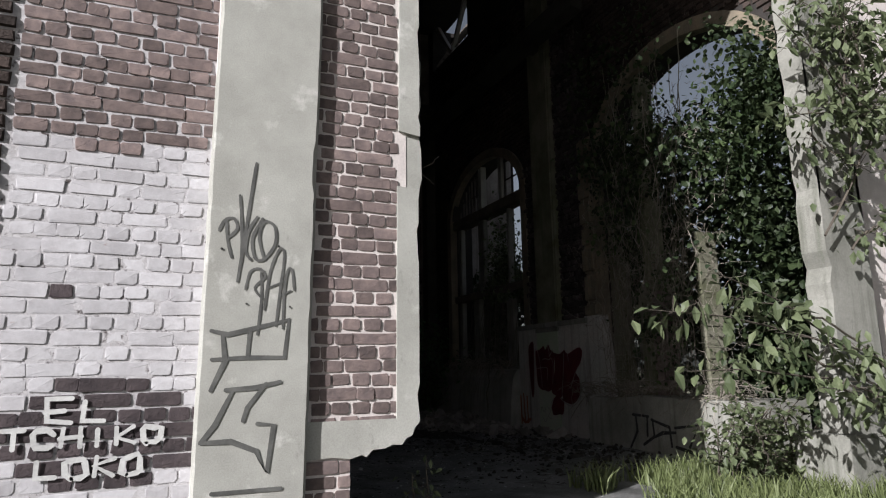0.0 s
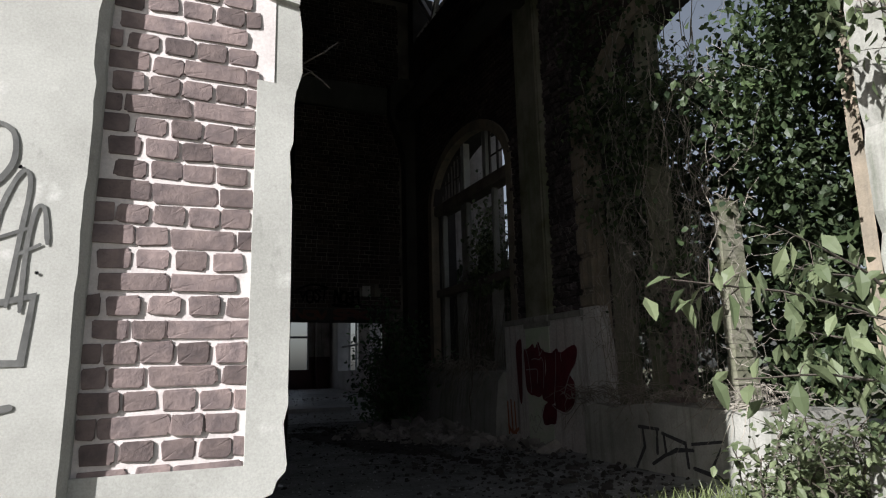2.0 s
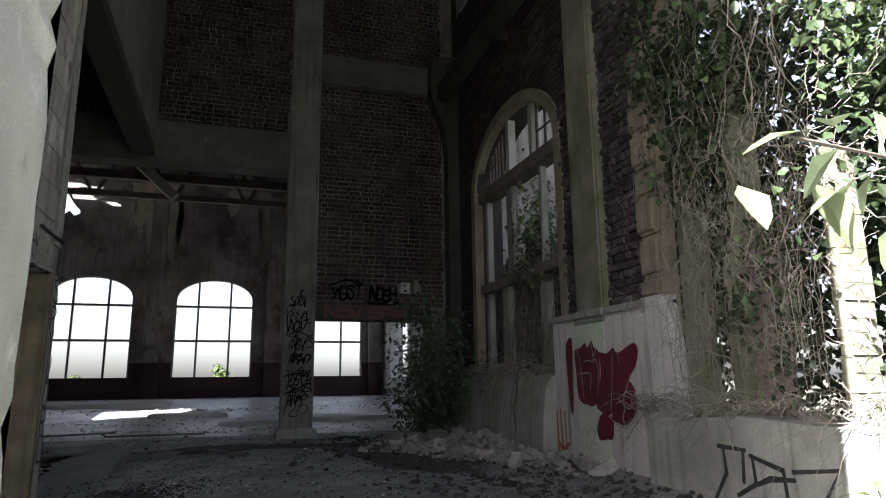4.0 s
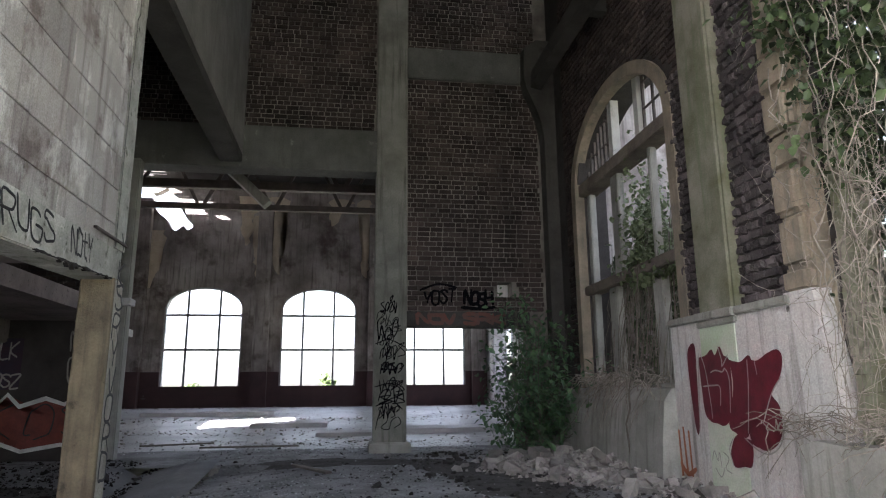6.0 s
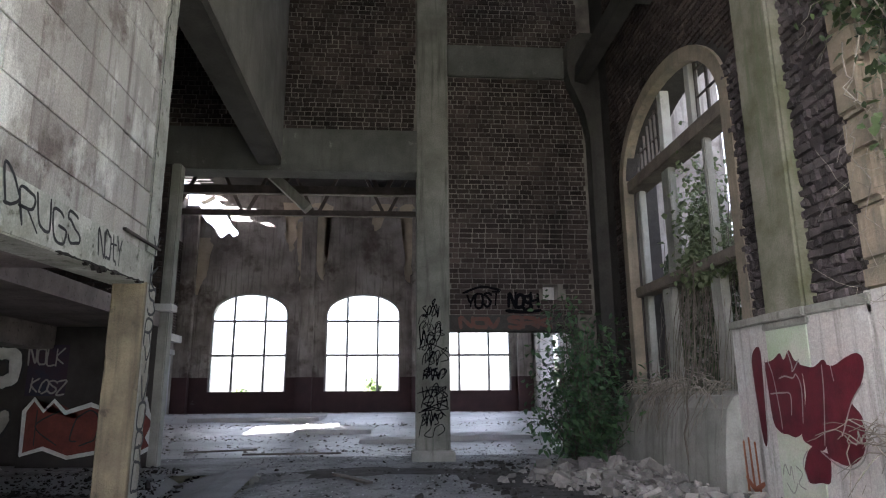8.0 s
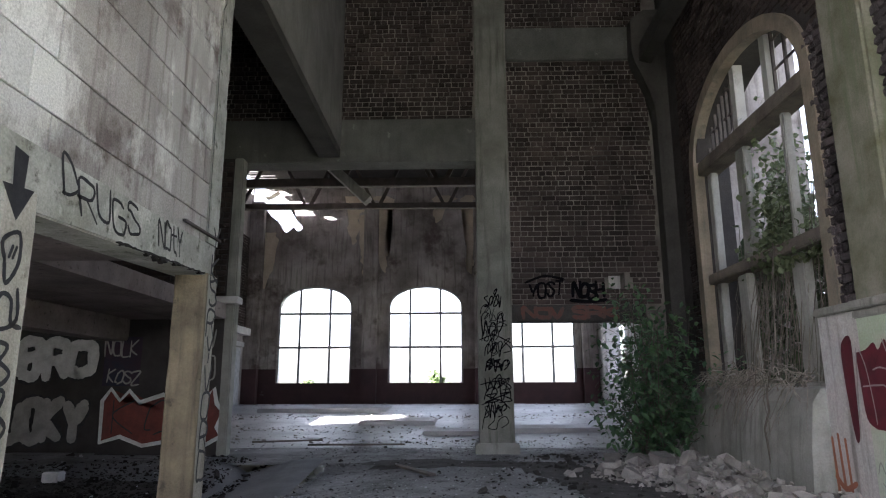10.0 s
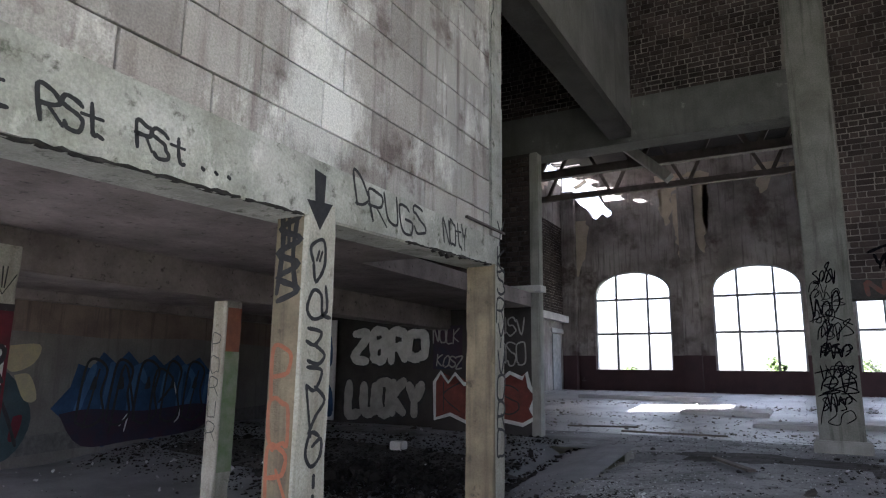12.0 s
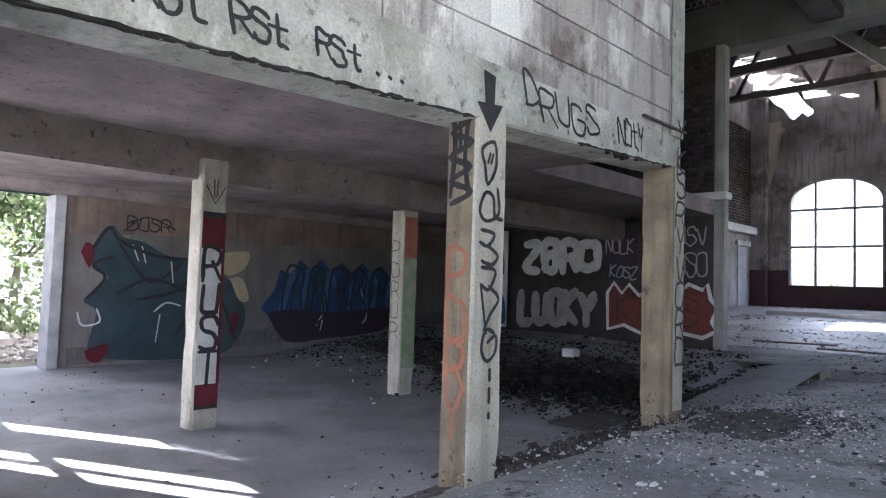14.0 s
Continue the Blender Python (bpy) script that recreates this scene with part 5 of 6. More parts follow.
tag("pilaster_tag", "broad grey outlined letter sprayed low on the pilaster", FP, [[(0.49, 1.35), (0.58, 1.33), (0.70, 1.36), (0.92, 1.42), (0.90, 1.20), (0.70, 1.20), (0.50, 1.19)], [(0.70, 1.36), (0.69, 1.20)], [(0.55, 1.33), (0.57, 1.18), (0.50, 1.02)],
    [(0.58, 1.02), (0.74, 1.03), (0.88, 1.06)], [(0.62, 1.02), (0.53, 0.83), (0.46, 0.74)], [(0.46, 0.74), (0.62, 0.74), (0.76, 0.68), (0.82, 0.56), (0.85, 0.82), (0.76, 0.83)], [(0.80, 1.05), (0.70, 0.92), (0.68, 0.85)], [(0.53, 0.47), (0.90, 0.47)]], 0.030, "spray_grey", seed=3, curl=False)
# painted sign on the whitewashed bricks
FS = Face((0, FAC0 + 0.035, 0), (1, 0, 0))
sign = thing("painted_sign", "white block letters on a black painted patch of brick", "sign")
for word, x, z, w, h, gap in (("EL", -0.33, 0.87, 0.11, 0.115, 0.5), ("TCHIKO", -0.52, 0.745, 0.092, 0.085, 0.42), ("LOKO", -0.36, 0.585, 0.095, 0.09, 0.42)):
    for k, ch in enumerate(word):
        lines = glyph_lines(ch, x + k * w * (1 + gap), z, w, h, 0, 0, 0.03, k)
        part("letter", strokes(FS, lines, 0.032, M["spray_white"], 0.006, 5 + k, False), None, sign)

# side wall: red letters on the pier, black tag on the low wall
FR = Face((T0 - 0.155, 0, 0), (0, -1, 0))
piece = thing("red_piece", "big dark red bubble letters with pale lines on the pier", "graffiti")
RED = [[(-9.49, 1.63), (-9.41, 1.58), (-9.43, 1.14), (-9.46, 0.68), (-9.53, 0.64), (-9.58, 1.02), (-9.6, 1.5)],
       [(-9.36, 1.46), (-9.2, 1.48), (-9.07, 1.54), (-9.01, 1.47), (-8.91, 1.56), (-8.84, 1.46), (-8.75, 1.41), (-8.74, 1.13), (-8.82, 0.82), (-8.95, 0.73), (-9.08, 0.75), (-9.19, 0.76), (-9.31, 0.85), (-9.34, 1.14)],
       [(-8.75, 1.41), (-8.56, 1.38), (-8.41, 1.44), (-8.36, 1.36), (-8.42, 1.13), (-8.49, 0.73), (-8.59, 0.63), (-8.75, 0.67), (-8.86, 0.76), (-8.72, 1.13)],
       [(-8.41, 1.41), (-8.28, 1.38), (-8.11, 1.44), (-7.96, 1.47), (-7.89, 1.41), (-7.92, 1.27), (-8.03, 1.13), (-8.1, 1.06), (-8.0, 0.95), (-7.99, 0.77), (-8.07, 0.62), (-8.23, 0.54), (-8.37, 0.55), (-8.51, 0.63), (-8.47, 1.03)],
       [(-8.8, 0.61), (-8.71, 0.66), (-8.59, 0.63), (-8.48, 0.59), (-8.52, 0.37), (-8.65, 0.35), (-8.82, 0.33), (-8.88, 0.45)]]
for k, pts in enumerate(RED):
    part("paint_field", blob(FR, pts, M["spray_red"], 0.005 + 0.0006 * k), None, piece)
PALE = [[(-9.29, 1.48), (-9.22, 1.31), (-9.17, 0.97), (-9.16, 0.8)],
        [(-8.93, 1.56), (-8.88, 1.41), (-8.88, 1.35), (-8.76, 1.46)],
        [(-9.12, 1.29), (-9.02, 1.31), (-8.89, 1.29), (-8.83, 1.32), (-8.77, 1.19), (-8.81, 0.87)],
        [(-9.3, 1.14), (-9.09, 1.15), (-8.96, 1.13), (-8.98, 0.94)],
        [(-8.43, 1.39), (-8.45, 1.13), (-8.53, 0.68)],
        [(-8.31, 1.38), (-8.29, 1.25)],
        [(-8.26, 0.8), (-8.1, 1.06), (-7.93, 1.22)]]
for k, pts in enumerate(PALE):
    part("pale_line", strokes(FR, [pts], 0.016, M["spray_silver"], 0.010, 7 + k), None, piece)
for k, pts in enumerate([[(-9.44, 0.66), (-9.40, 1.05), (-9.34, 1.5)], [(-8.80, 0.62), (-8.89, 0.5), (-8.84, 0.34)], [(-8.0, 0.92), (-7.96, 0.78), (-8.05, 0.6), (-8.22, 0.51), (-8.4, 0.53), (-8.6, 0.63)]]):
    part("pale_rim", strokes(FR, [pts], 0.014, M["spray_silver"], 0.009, 31 + k), None, piece)
tag("white_scrawl", "thin pale scrawl below the red letters", FR, [[(-9.25, 0.36), (-9.2, 0.46), (-9.14, 0.36), (-9.1, 0.45), (-9.08, 0.30)], [(-9.2, 0.28), (-9.1, 0.2), (-9.02, 0.3)], [(-9.02, 0.46), (-8.93, 0.4), (-9.0, 0.3), (-8.9, 0.26)]], 0.014, "spray_silver", seed=88)
tag("orange_scrawl", "faded orange scrawl low on the pier", FR, [[(-9.95, 0.62), (-9.93, 0.1)], [(-9.84, 0.66), (-9.80, 0.02)], [(-9.72, 0.62), (-9.70, 0.15)], [(-9.95, 0.25), (-9.8, 0.15), (-9.62, 0.22)]], 0.06, "spray_orange", seed=8)
FL = Face((6.42, 0, 0), (0, -1, 0))
tag("low_wall_tag", "black spray tag on the low concrete wall", FL, [[(-6.52, 0.02), (-6.36, 0.25), (-6.38, 0.47)], [(-6.44, 0.47), (-6.12, 0.46)], [(-6.14, 0.46), (-6.16, 0.2)], [(-6.06, 0.42), (-5.72, 0.34), (-5.70, 0.10)], [(-6.04, 0.42), (-6.02, 0.2), (-6.24, 0.08)], [(-6.0, 0.2), (-5.86, 0.26), (-5.62, 0.28)], [(-5.62, 0.34), (-5.2, 0.40), (-5.38, 0.12)], [(-5.62, 0.1), (-5.3, 0.05), (-5.16, -0.02)]], 0.05, "spray_black", seed=9, curl=False)

# mezzanine edge beam and columns
FE = Face((0.43, 0, 0), (0, 1, 0))
for i, (y0, y1, z, h) in enumerate(((3.93, 4.33, 2.135, 0.15), (4.37, 4.75, 2.15, 0.14), (4.83, 5.2, 2.155, 0.13))):
    w = (y1 - y0) / 3.5
    tag("beam_tag", "black three-letter tag on the pale edge beam", FE, glyph_lines("RSt", y0 + 0.05, z, w * 0.82, h * 0.95, 0.12, -0.25, 0.06, seed=i), 0.023, "spray_black", seed=10 + i)
for k in range(3):
    tag("beam_dot", "black painted dot after the tag", FE, [[(5.27 + k * 0.09, 2.165), (5.28 + k * 0.09, 2.16)]], 0.03, "spray_black", seed=14)
tag("beam_word", "black word sprayed on the edge beam", FE, glyph_lines("DRUGS", 6.62, 2.25, 0.17, 0.21, 0.18, -0.35, 0.2, seed=15), 0.024, "spray_black", seed=15)
tag("beam_word", "short black word beside the iron rod", FE, glyph_lines("NOtY", 7.92, 2.26, 0.10, 0.21, 0.12, -0.3, 0.15, seed=16), 0.024, "spray_black", seed=16)
arrow = thing("painted_arrow", "black painted arrow pointing down at the column", "graffiti")
part("arrow_shaft", blob(FE, [(6.16, 2.42), (6.28, 2.40), (6.275, 2.17), (6.185, 2.17)], M["spray_black"], 0.006, False), None, arrow)
part("arrow_head", blob(FE, [(6.10, 2.20), (6.36, 2.22), (6.24, 2.02)], M["spray_black"], 0.007, False), None, arrow)
FE2 = Face((0.4375, 0, 0), (0, 1, 0))
tag("column_letters", "black letters running down the pale column", FE2, [[(6.19, 1.80), (6.16, 1.90), (6.28, 1.96), (6.30, 1.80), (6.22, 1.68), (6.19, 1.80)], [(6.22, 1.82), (6.24, 1.88)], [(6.25, 1.82), (6.27, 1.88)], [(6.32, 1.66), (6.34, 1.50), (6.22, 1.44), (6.15, 1.50), (6.20, 1.62), (6.28, 1.60), (6.30, 1.48), (6.38, 1.46)],
    [(6.17, 1.38), (6.30, 1.36), (6.24, 1.28), (6.16, 1.30)], [(6.24, 1.28), (6.34, 1.22), (6.28, 1.16), (6.18, 1.18)], [(6.18, 1.14), (6.32, 1.12), (6.26, 1.0), (6.18, 1.03)], [(6.26, 1.02), (6.36, 0.94), (6.28, 0.84), (6.22, 0.74)], [(6.18, 1.02), (6.24, 0.72)],
    [(6.32, 0.72), (6.24, 0.74), (6.20, 0.62), (6.26, 0.54), (6.34, 0.60), (6.34, 0.70), (6.26, 0.66)]], 0.027, "spray_black", seed=17)
for za, zb in ((0.48, 0.42), (0.36, 0.28), (0.20, 0.18)):
    tag("column_dot", "black dot sprayed below the letters", FE2, [[(6.29, za), (6.292, zb)]], 0.04, "spray_black", seed=18)
FC1 = Face((0, 6.10, 0), (1, 0, 0))
part("stained_face", blob(FC1, [(0.20, 2.2), (0.30, 2.2), (0.425, 2.2), (0.425, 1.2), (0.42, 0.4), (0.425, -0.5), (0.20, -0.5), (0.205, 0.8)], M["col_brown"], 0.0025, False), None, bpy.data.objects["column_arrow"], "brown stained side of the column")
tag("orange_letters", "orange letters down the side of the column", FC1, [q for k, ch in enumerate("PORY") for q in glyph_lines(ch, 0.235, 0.95 - k * 0.30, 0.15, 0.28)], 0.03, "spray_orange", seed=19)
tag("column_scrawl", "dense black scrawl at the column head", FC1, [[(0.22, 2.18), (0.40, 2.1), (0.23, 2.02), (0.41, 1.94), (0.22, 1.86), (0.40, 1.78), (0.23, 1.70), (0.41, 1.62), (0.24, 1.55)], [(0.24, 2.15), (0.26, 1.9), (0.23, 1.6)], [(0.38, 2.15), (0.35, 1.85), (0.39, 1.6)], [(0.30, 2.18), (0.31, 1.9)]], 0.04, "spray_black", seed=50)
FC2 = Face((0.449, 0, 0), (0, 1, 0))
part("pale_face", blob(Face((0.4445, 0, 0), (0, 1, 0)), [(8.96, 2.2), (9.18, 2.2), (9.175, 1.2), (9.18, 0.3), (9.17, -0.1), (8.97, -0.1), (8.95, 0.7), (8.965, 1.5)], M["col_pale"], 0.001, False), None, bpy.data.objects["column_edge"], "pale limewashed side of the column")
tag("corner_column_tag", "tall black tag running down the corner column", FC2, [q for k, ch in enumerate("YKSRYVORO") for q in glyph_lines(ch, 8.98, 2.42 - k * 0.26, 0.17, 0.24, 0.25, 0.15, 0.1, k)], 0.028, "spray_black", seed=20)
FC3 = Face((-2.93, 0, 0), (0, 1, 0))
part("red_band", blob(FC3, [(5.94, 1.60), (6.18, 1.60), (6.18, 1.25), (5.94, 1.25)], M["spray_red"], 0.004, False), None, bpy.data.objects["column_red"])
part("white_band", blob(FC3, [(5.94, 1.30), (6.18, 1.30), (6.18, -0.02), (5.94, -0.02)], M["spray_white"], 0.005, False), None, bpy.data.objects["column_red"])
part("red_band", blob(FC3, [(5.94, -0.02), (6.18, -0.02), (6.18, -0.22), (5.94, -0.22)], M["spray_red"], 0.004, False), None, bpy.data.objects["column_red"])
part("black_line", blob(FC3, [(5.94, 1.66), (6.18, 1.66), (6.18, 1.60), (5.94, 1.60)], M["spray_black"], 0.005, False), None, bpy.data.objects["column_red"])
part("black_line", blob(FC3, [(5.94, -0.22), (6.18, -0.22), (6.18, -0.26), (5.94, -0.26)], M["spray_black"], 0.005, False), None, bpy.data.objects["column_red"])
part("red_border", blob(FC3, [(6.15, 1.30), (6.182, 1.30), (6.182, -0.02), (6.15, -0.02)], M["spray_red"], 0.007, False), None, bpy.data.objects["column_red"])
tag("column_word", "black letters stacked down the white column panel", FC3, [q for k, ch in enumerate("RUST") for q in glyph_lines(ch, 5.965, 0.99 - k * 0.335, 0.17, 0.29, slant=0.08)], 0.043, "spray_black", 0.009, 21)
tag("column_arrow_mark", "small black arrow at the column head", FC3, [[(5.96, 1.92), (6.06, 1.74), (6.16, 1.92)], [(6.04, 1.98), (6.05, 1.8)], [(6.08, 1.98), (6.07, 1.8)]], 0.016, "spray_black", seed=22, curl=False)
FC4 = Face((-3.20, 0, 0), (0, 1, 0))
M["faded_green"] = mat("faded_green_paint", (0.20, 0.28, 0.14), (0.33, 0.36, 0.27), 6, 50, rough=0.7, bump=0.2)
part("green_panel", blob(FC4, [(8.86, 1.35), (9.09, 1.35), (9.09, -0.1), (8.86, -0.1)], M["faded_green"], 0.004, False), None, bpy.data.objects["column_green"])
part("pink_panel", blob(FC4, [(8.86, 1.9), (9.09, 1.9), (9.09, 1.35), (8.86, 1.35)], M["spray_orange"], 0.004, False), None, bpy.data.objects["column_green"])
part("letter_run", strokes(Face((0, 8.84, 0), (1, 0, 0)), [q for k, ch in enumerate("PORUR") for q in glyph_lines(ch, -3.40, 1.35 - k * 0.27, 0.14, 0.2)], 0.014, M["spray_grey"], 0.004, 3), None, bpy.data.objects["column_green"])

# dark wall: outlined letters
def outlined(name, label, face, text, x, z, w, h, gap, fat, fill, rim, seed):
    t = thing(name, label, "graffiti")
    l = glyph_lines(text, x, z, w, h, gap, 0.05, 0.05, seed)
    part("outline", strokes(face, l, fat * 1.42, M[rim], 0.005, seed), None, t)
    part("fill", strokes(face, l, fat, M[fill], 0.012, seed + 1), None, t)
    return t
FM = Face((0, 14.75, 0), (1, 0, 0))
outlined("white_letters", "white outlined bubble letters on the dark wall", FM, "ZBRO", -5.60, 1.42, 0.36, 0.52, 0.33, 0.21, "spray_white", "spray_black", 30)
outlined("silver_letters", "silver bubble letters with black outline", FM, "LUOKY", -5.72, 0.30, 0.28, 0.58, 0.38, 0.22, "spray_silver", "spray_black", 32)
FK = Face((0, 14.40, 0), (1, 0, 0))
kos = thing("red_letters", "brick-red lettering with a white rim on the pier", "graffiti")
edge = [(-3.34, 0.25), (-3.36, 0.95), (-3.22, 1.15), (-3.05, 0.95), (-2.9, 1.12), (-2.7, 0.92), (-2.3, 1.05), (-2.0, 0.95), (-1.75, 1.15), (-1.5, 1.05), (-1.42, 1.16), (-1.36, 0.9), (-1.24, 0.75), (-1.34, 0.5), (-1.26, 0.35), (-1.5, 0.22), (-2.0, 0.30), (-2.6, 0.2), (-3.0, 0.35)]
part("rim", strokes(FK, [edge + [edge[0]]], 0.07, M["spray_white"], 0.010, 33, False), None, kos)
part("field", blob(FK, edge, M["spray_brick"], 0.006, False), None, kos)
part("letter_lines", strokes(FK, glyph_lines("KOS", -3.15, 0.42, 0.4, 0.5, 0.45), 0.025, M["spray_black"], 0.014, 34), None, kos)
tag("pink_tag", "pale pink tags above the red lettering", FK, glyph_lines("NOLK", -3.40, 1.72, 0.12, 0.28, 0.25), 0.03, "spray_silver", seed=35)
tag("pink_scrawl", "smaller pale tag above the red lettering", FK, glyph_lines("KOSZ", -3.32, 1.25, 0.12, 0.2, 0.2, 0.2, 0.2), 0.03, "spray_silver", seed=35)
tag("grey_tag", "tangled silver tag on the pier", FK, glyph_lines("OSO", -2.0, 1.3, 0.17, 0.4, 0.15) + glyph_lines("NSV", -2.0, 1.85, 0.17, 0.3, 0.15), 0.03, "spray_silver", seed=36)
part("red_field", blob(FK, [(-3.4, 1.2), (-2.75, 1.2), (-2.75, 2.05), (-3.4, 2.05)], M["spray_maroon"], 0.003, False), None, bpy.data.objects["pink_tag"])
# mural on the left wall
FW_ = Face((-8.0, 0, 0), (0, 1, 0))
mural = thing("blue_mural", "dark teal and blue mural on the plaster wall", "mural")
part("teal_field", blob(FW_, [(6.6, 1.45), (6.85, 1.8), (7.05, 1.62), (7.4, 1.55), (7.8, 1.35), (8.4, 1.3), (9.0, 0.9), (9.3, 0.3), (9.0, -0.3), (8.2, -0.42), (7.0, -0.36), (6.6, -0.2), (6.7, 0.4), (6.5, 0.6), (6.85, 0.95), (6.6, 1.1)], M["spray_navy"], 0.004), None, mural)
part("blue_field", blob(FW_, [(9.6, 0.45), (9.9, 0.8), (10.0, 1.2), (10.25, 1.1), (10.45, 1.42), (10.7, 1.2), (10.95, 1.45), (11.2, 1.22), (11.5, 1.4), (11.75, 1.2), (12.05, 1.42), (12.3, 1.2), (12.6, 1.38), (12.9, 1.1), (13.25, 0.9), (13.1, 0.3), (12.6, -0.1), (12.2, 0.05), (11.6, -0.2), (11.2, -0.05), (10.6, -0.25), (10.1, -0.1), (9.9, 0.2)], M["spray_blue"], 0.004, False), None, mural)
part("grey_band", blob(FW_, [(6.3, -0.42), (14.6, 0.0), (14.6, 0.35), (6.3, -0.15)], M["spray_grey"], 0.002, False), None, mural)
part("heart", blob(FW_, [(6.42, 1.35), (6.5, 1.5), (6.62, 1.4), (6.56, 1.1)], M["spray_red"], 0.006), None, mural)
part("red_mark", blob(FW_, [(6.55, -0.2), (6.9, -0.1), (6.8, -0.38), (6.62, -0.36)], M["spray_red"], 0.006), None, mural)
part("red_mark", blob(FW_, [(9.02, 0.35), (9.16, 0.35), (9.1, 0.0), (8.98, 0.0)], M["spray_red"], 0.007), None, mural)
part("yellow_shield", blob(FW_, [(8.75, 1.45), (9.3, 1.5), (9.25, 1.2), (8.95, 1.05), (8.8, 1.15)], M["spray_yellow"], 0.007), None, mural)
part("yellow_mark", blob(FW_, [(8.95, 1.0), (9.2, 1.0), (9.35, 0.62), (9.15, 0.6)], M["spray_yellow"], 0.007), None, mural)
for q in [[(6.42, 0.4), (6.5, 0.2), (6.75, 0.25), (6.7, 0.45)], [(7.2, 1.5), (7.3, 1.25)], [(7.35, 1.48), (7.42, 1.22)], [(7.85, 1.25), (7.9, 0.9)], [(7.6, 0.4), (7.8, 0.55), (8.05, 0.5)], [(7.7, 0.35), (7.65, -0.1)], [(10.9, 0.1), (11.05, 0.3), (11.0, 0.0)], [(12.0, 0.9), (12.2, 0.3), (12.1, 0.1)]]:
    part("line_work", strokes(FW_, [q], 0.03, M["spray_white"], 0.009, 37), None, mural)
for q in [[(10.2, 0.1), (10.4, 1.1)], [(10.7, 0.0), (10.9, 1.2), (11.2, 0.2)], [(11.5, 0.1), (11.6, 1.1), (12.0, 0.9), (11.7, 0.5)], [(12.4, 0.2), (12.6, 1.1)], [(7.3, 0.6), (8.2, 0.8)], [(7.0, 1.5), (7.5, 0.9), (8.0, 1.2)], [(8.0, 0.0), (8.4, 0.6), (8.8, 0.2)]]:
    part("line_work", strokes(FW_, [q], 0.05, M["spray_black"], 0.008, 38), None, mural)
M["spray_lightblue"] = mat("light_blue_spray_paint", (0.06, 0.14, 0.27), (0.035, 0.09, 0.19), 3, 50, rough=0.6, bump=0.1)
for q in [[(10.0, 0.2), (10.15, 0.7), (10.3, 1.15)], [(10.5, 0.2), (10.65, 1.2)], [(11.05, 0.3), (11.15, 1.15), (11.35, 0.9)], [(11.7, 0.2), (11.8, 1.0)], [(12.15, 0.35), (12.2, 1.15), (12.5, 0.9), (12.35, 0.4)], [(12.75, 0.3), (12.85, 1.0)]]:
    part("line_work", strokes(FW_, [q], 0.13, M["spray_lightblue"], 0.006, 51), None, mural)
for k, (y0, w) in enumerate(((10.05, 0.5), (10.62, 0.45), (11.15, 0.5), (11.75, 0.42), (12.25, 0.5))):
    ps = [(y0, 0.2), (y0 + 0.04, 0.75), (y0 + 0.12, 1.22), (y0 + w * 0.6, 1.28), (y0 + w, 1.1), (y0 + w * 0.85, 0.7), (y0 + w, 0.3), (y0 + w * 0.5, 0.12)]
    part("letter_edge", strokes(FW_, [ps + [ps[0]]], 0.05, M["spray_black"], 0.010, 90 + k), None, mural)
    part("letter_eye", blob(FW_, [(y0 + w * 0.4, 0.75), (y0 + w * 0.55, 1.0), (y0 + w * 0.65, 0.78)], M["spray_black"], 0.011), None, mural)
part("dark_foot", blob(FW_, [(9.75, 0.35), (10.3, 0.42), (11.4, 0.35), (12.6, 0.45), (13.1, 0.3), (12.6, -0.08), (11.2, -0.18), (10.2, -0.2)], M["spray_maroon"], 0.0075), None, mural)
for k, ps in enumerate(([(6.6, 1.42), (6.82, 1.76), (7.0, 1.56), (7.5, 1.36), (8.0, 1.3)], [(6.55, 0.62), (6.8, 0.95), (6.62, 1.15), (6.9, 1.3)], [(7.0, 0.7), (7.5, 0.95), (8.1, 0.78)], [(7.4, 0.62), (7.9, 0.72), (8.3, 1.0), (8.6, 0.6)], [(8.5, 1.2), (8.9, 0.4), (9.1, -0.1)])):
    part("black_edge", strokes(FW_, [ps], 0.055, M["spray_black"], 0.012, 100 + k), None, mural)
tag("wall_tag", "small black tag on the bare plaster", FW_, glyph_lines("BOSR", 7.1, 1.75, 0.15, 0.2) + [[(7.05, 1.72), (7.4, 1.98), (7.9, 1.8)]], 0.025, "spray_black", seed=39)
# cross wall and pillar tags
FX = Face((0, PW0 + 0.005, 0), (1, 0, 0))
tag("brick_wall_tag", "black looping tag on the sooty brick wall", FX, glyph_lines("YOST", 4.12, 2.76, 0.13, 0.25, 0.2, 0.1, 0.2, 3) + [[(4.05, 3.02), (4.4, 3.14), (4.75, 3.08)]], 0.045, "spray_matt", 0.02, 40)
tag("brick_wall_tag", "heavy black tag on the sooty brick wall", FX, glyph_lines("NOSH", 4.90, 2.74, 0.135, 0.24, 0.05, 0.1, 0.15, 2) + [[(4.86, 2.69), (5.2, 2.67), (5.5, 2.70)]], 0.065, "spray_matt", 0.02, 41)
tag("lintel_tag", "faded red letters on the lintel", Face((0, PW0 - 0.03, 0), (1, 0, 0)), glyph_lines("NOV", 4.0, 2.38, 0.22, 0.17, 0.1) + glyph_lines("SRK", 4.9, 2.38, 0.25, 0.17, 0.1), 0.075, "spray_rust", seed=42)
FQ = Face((0, PW0 - 0.14, 0), (1, 0, 0))
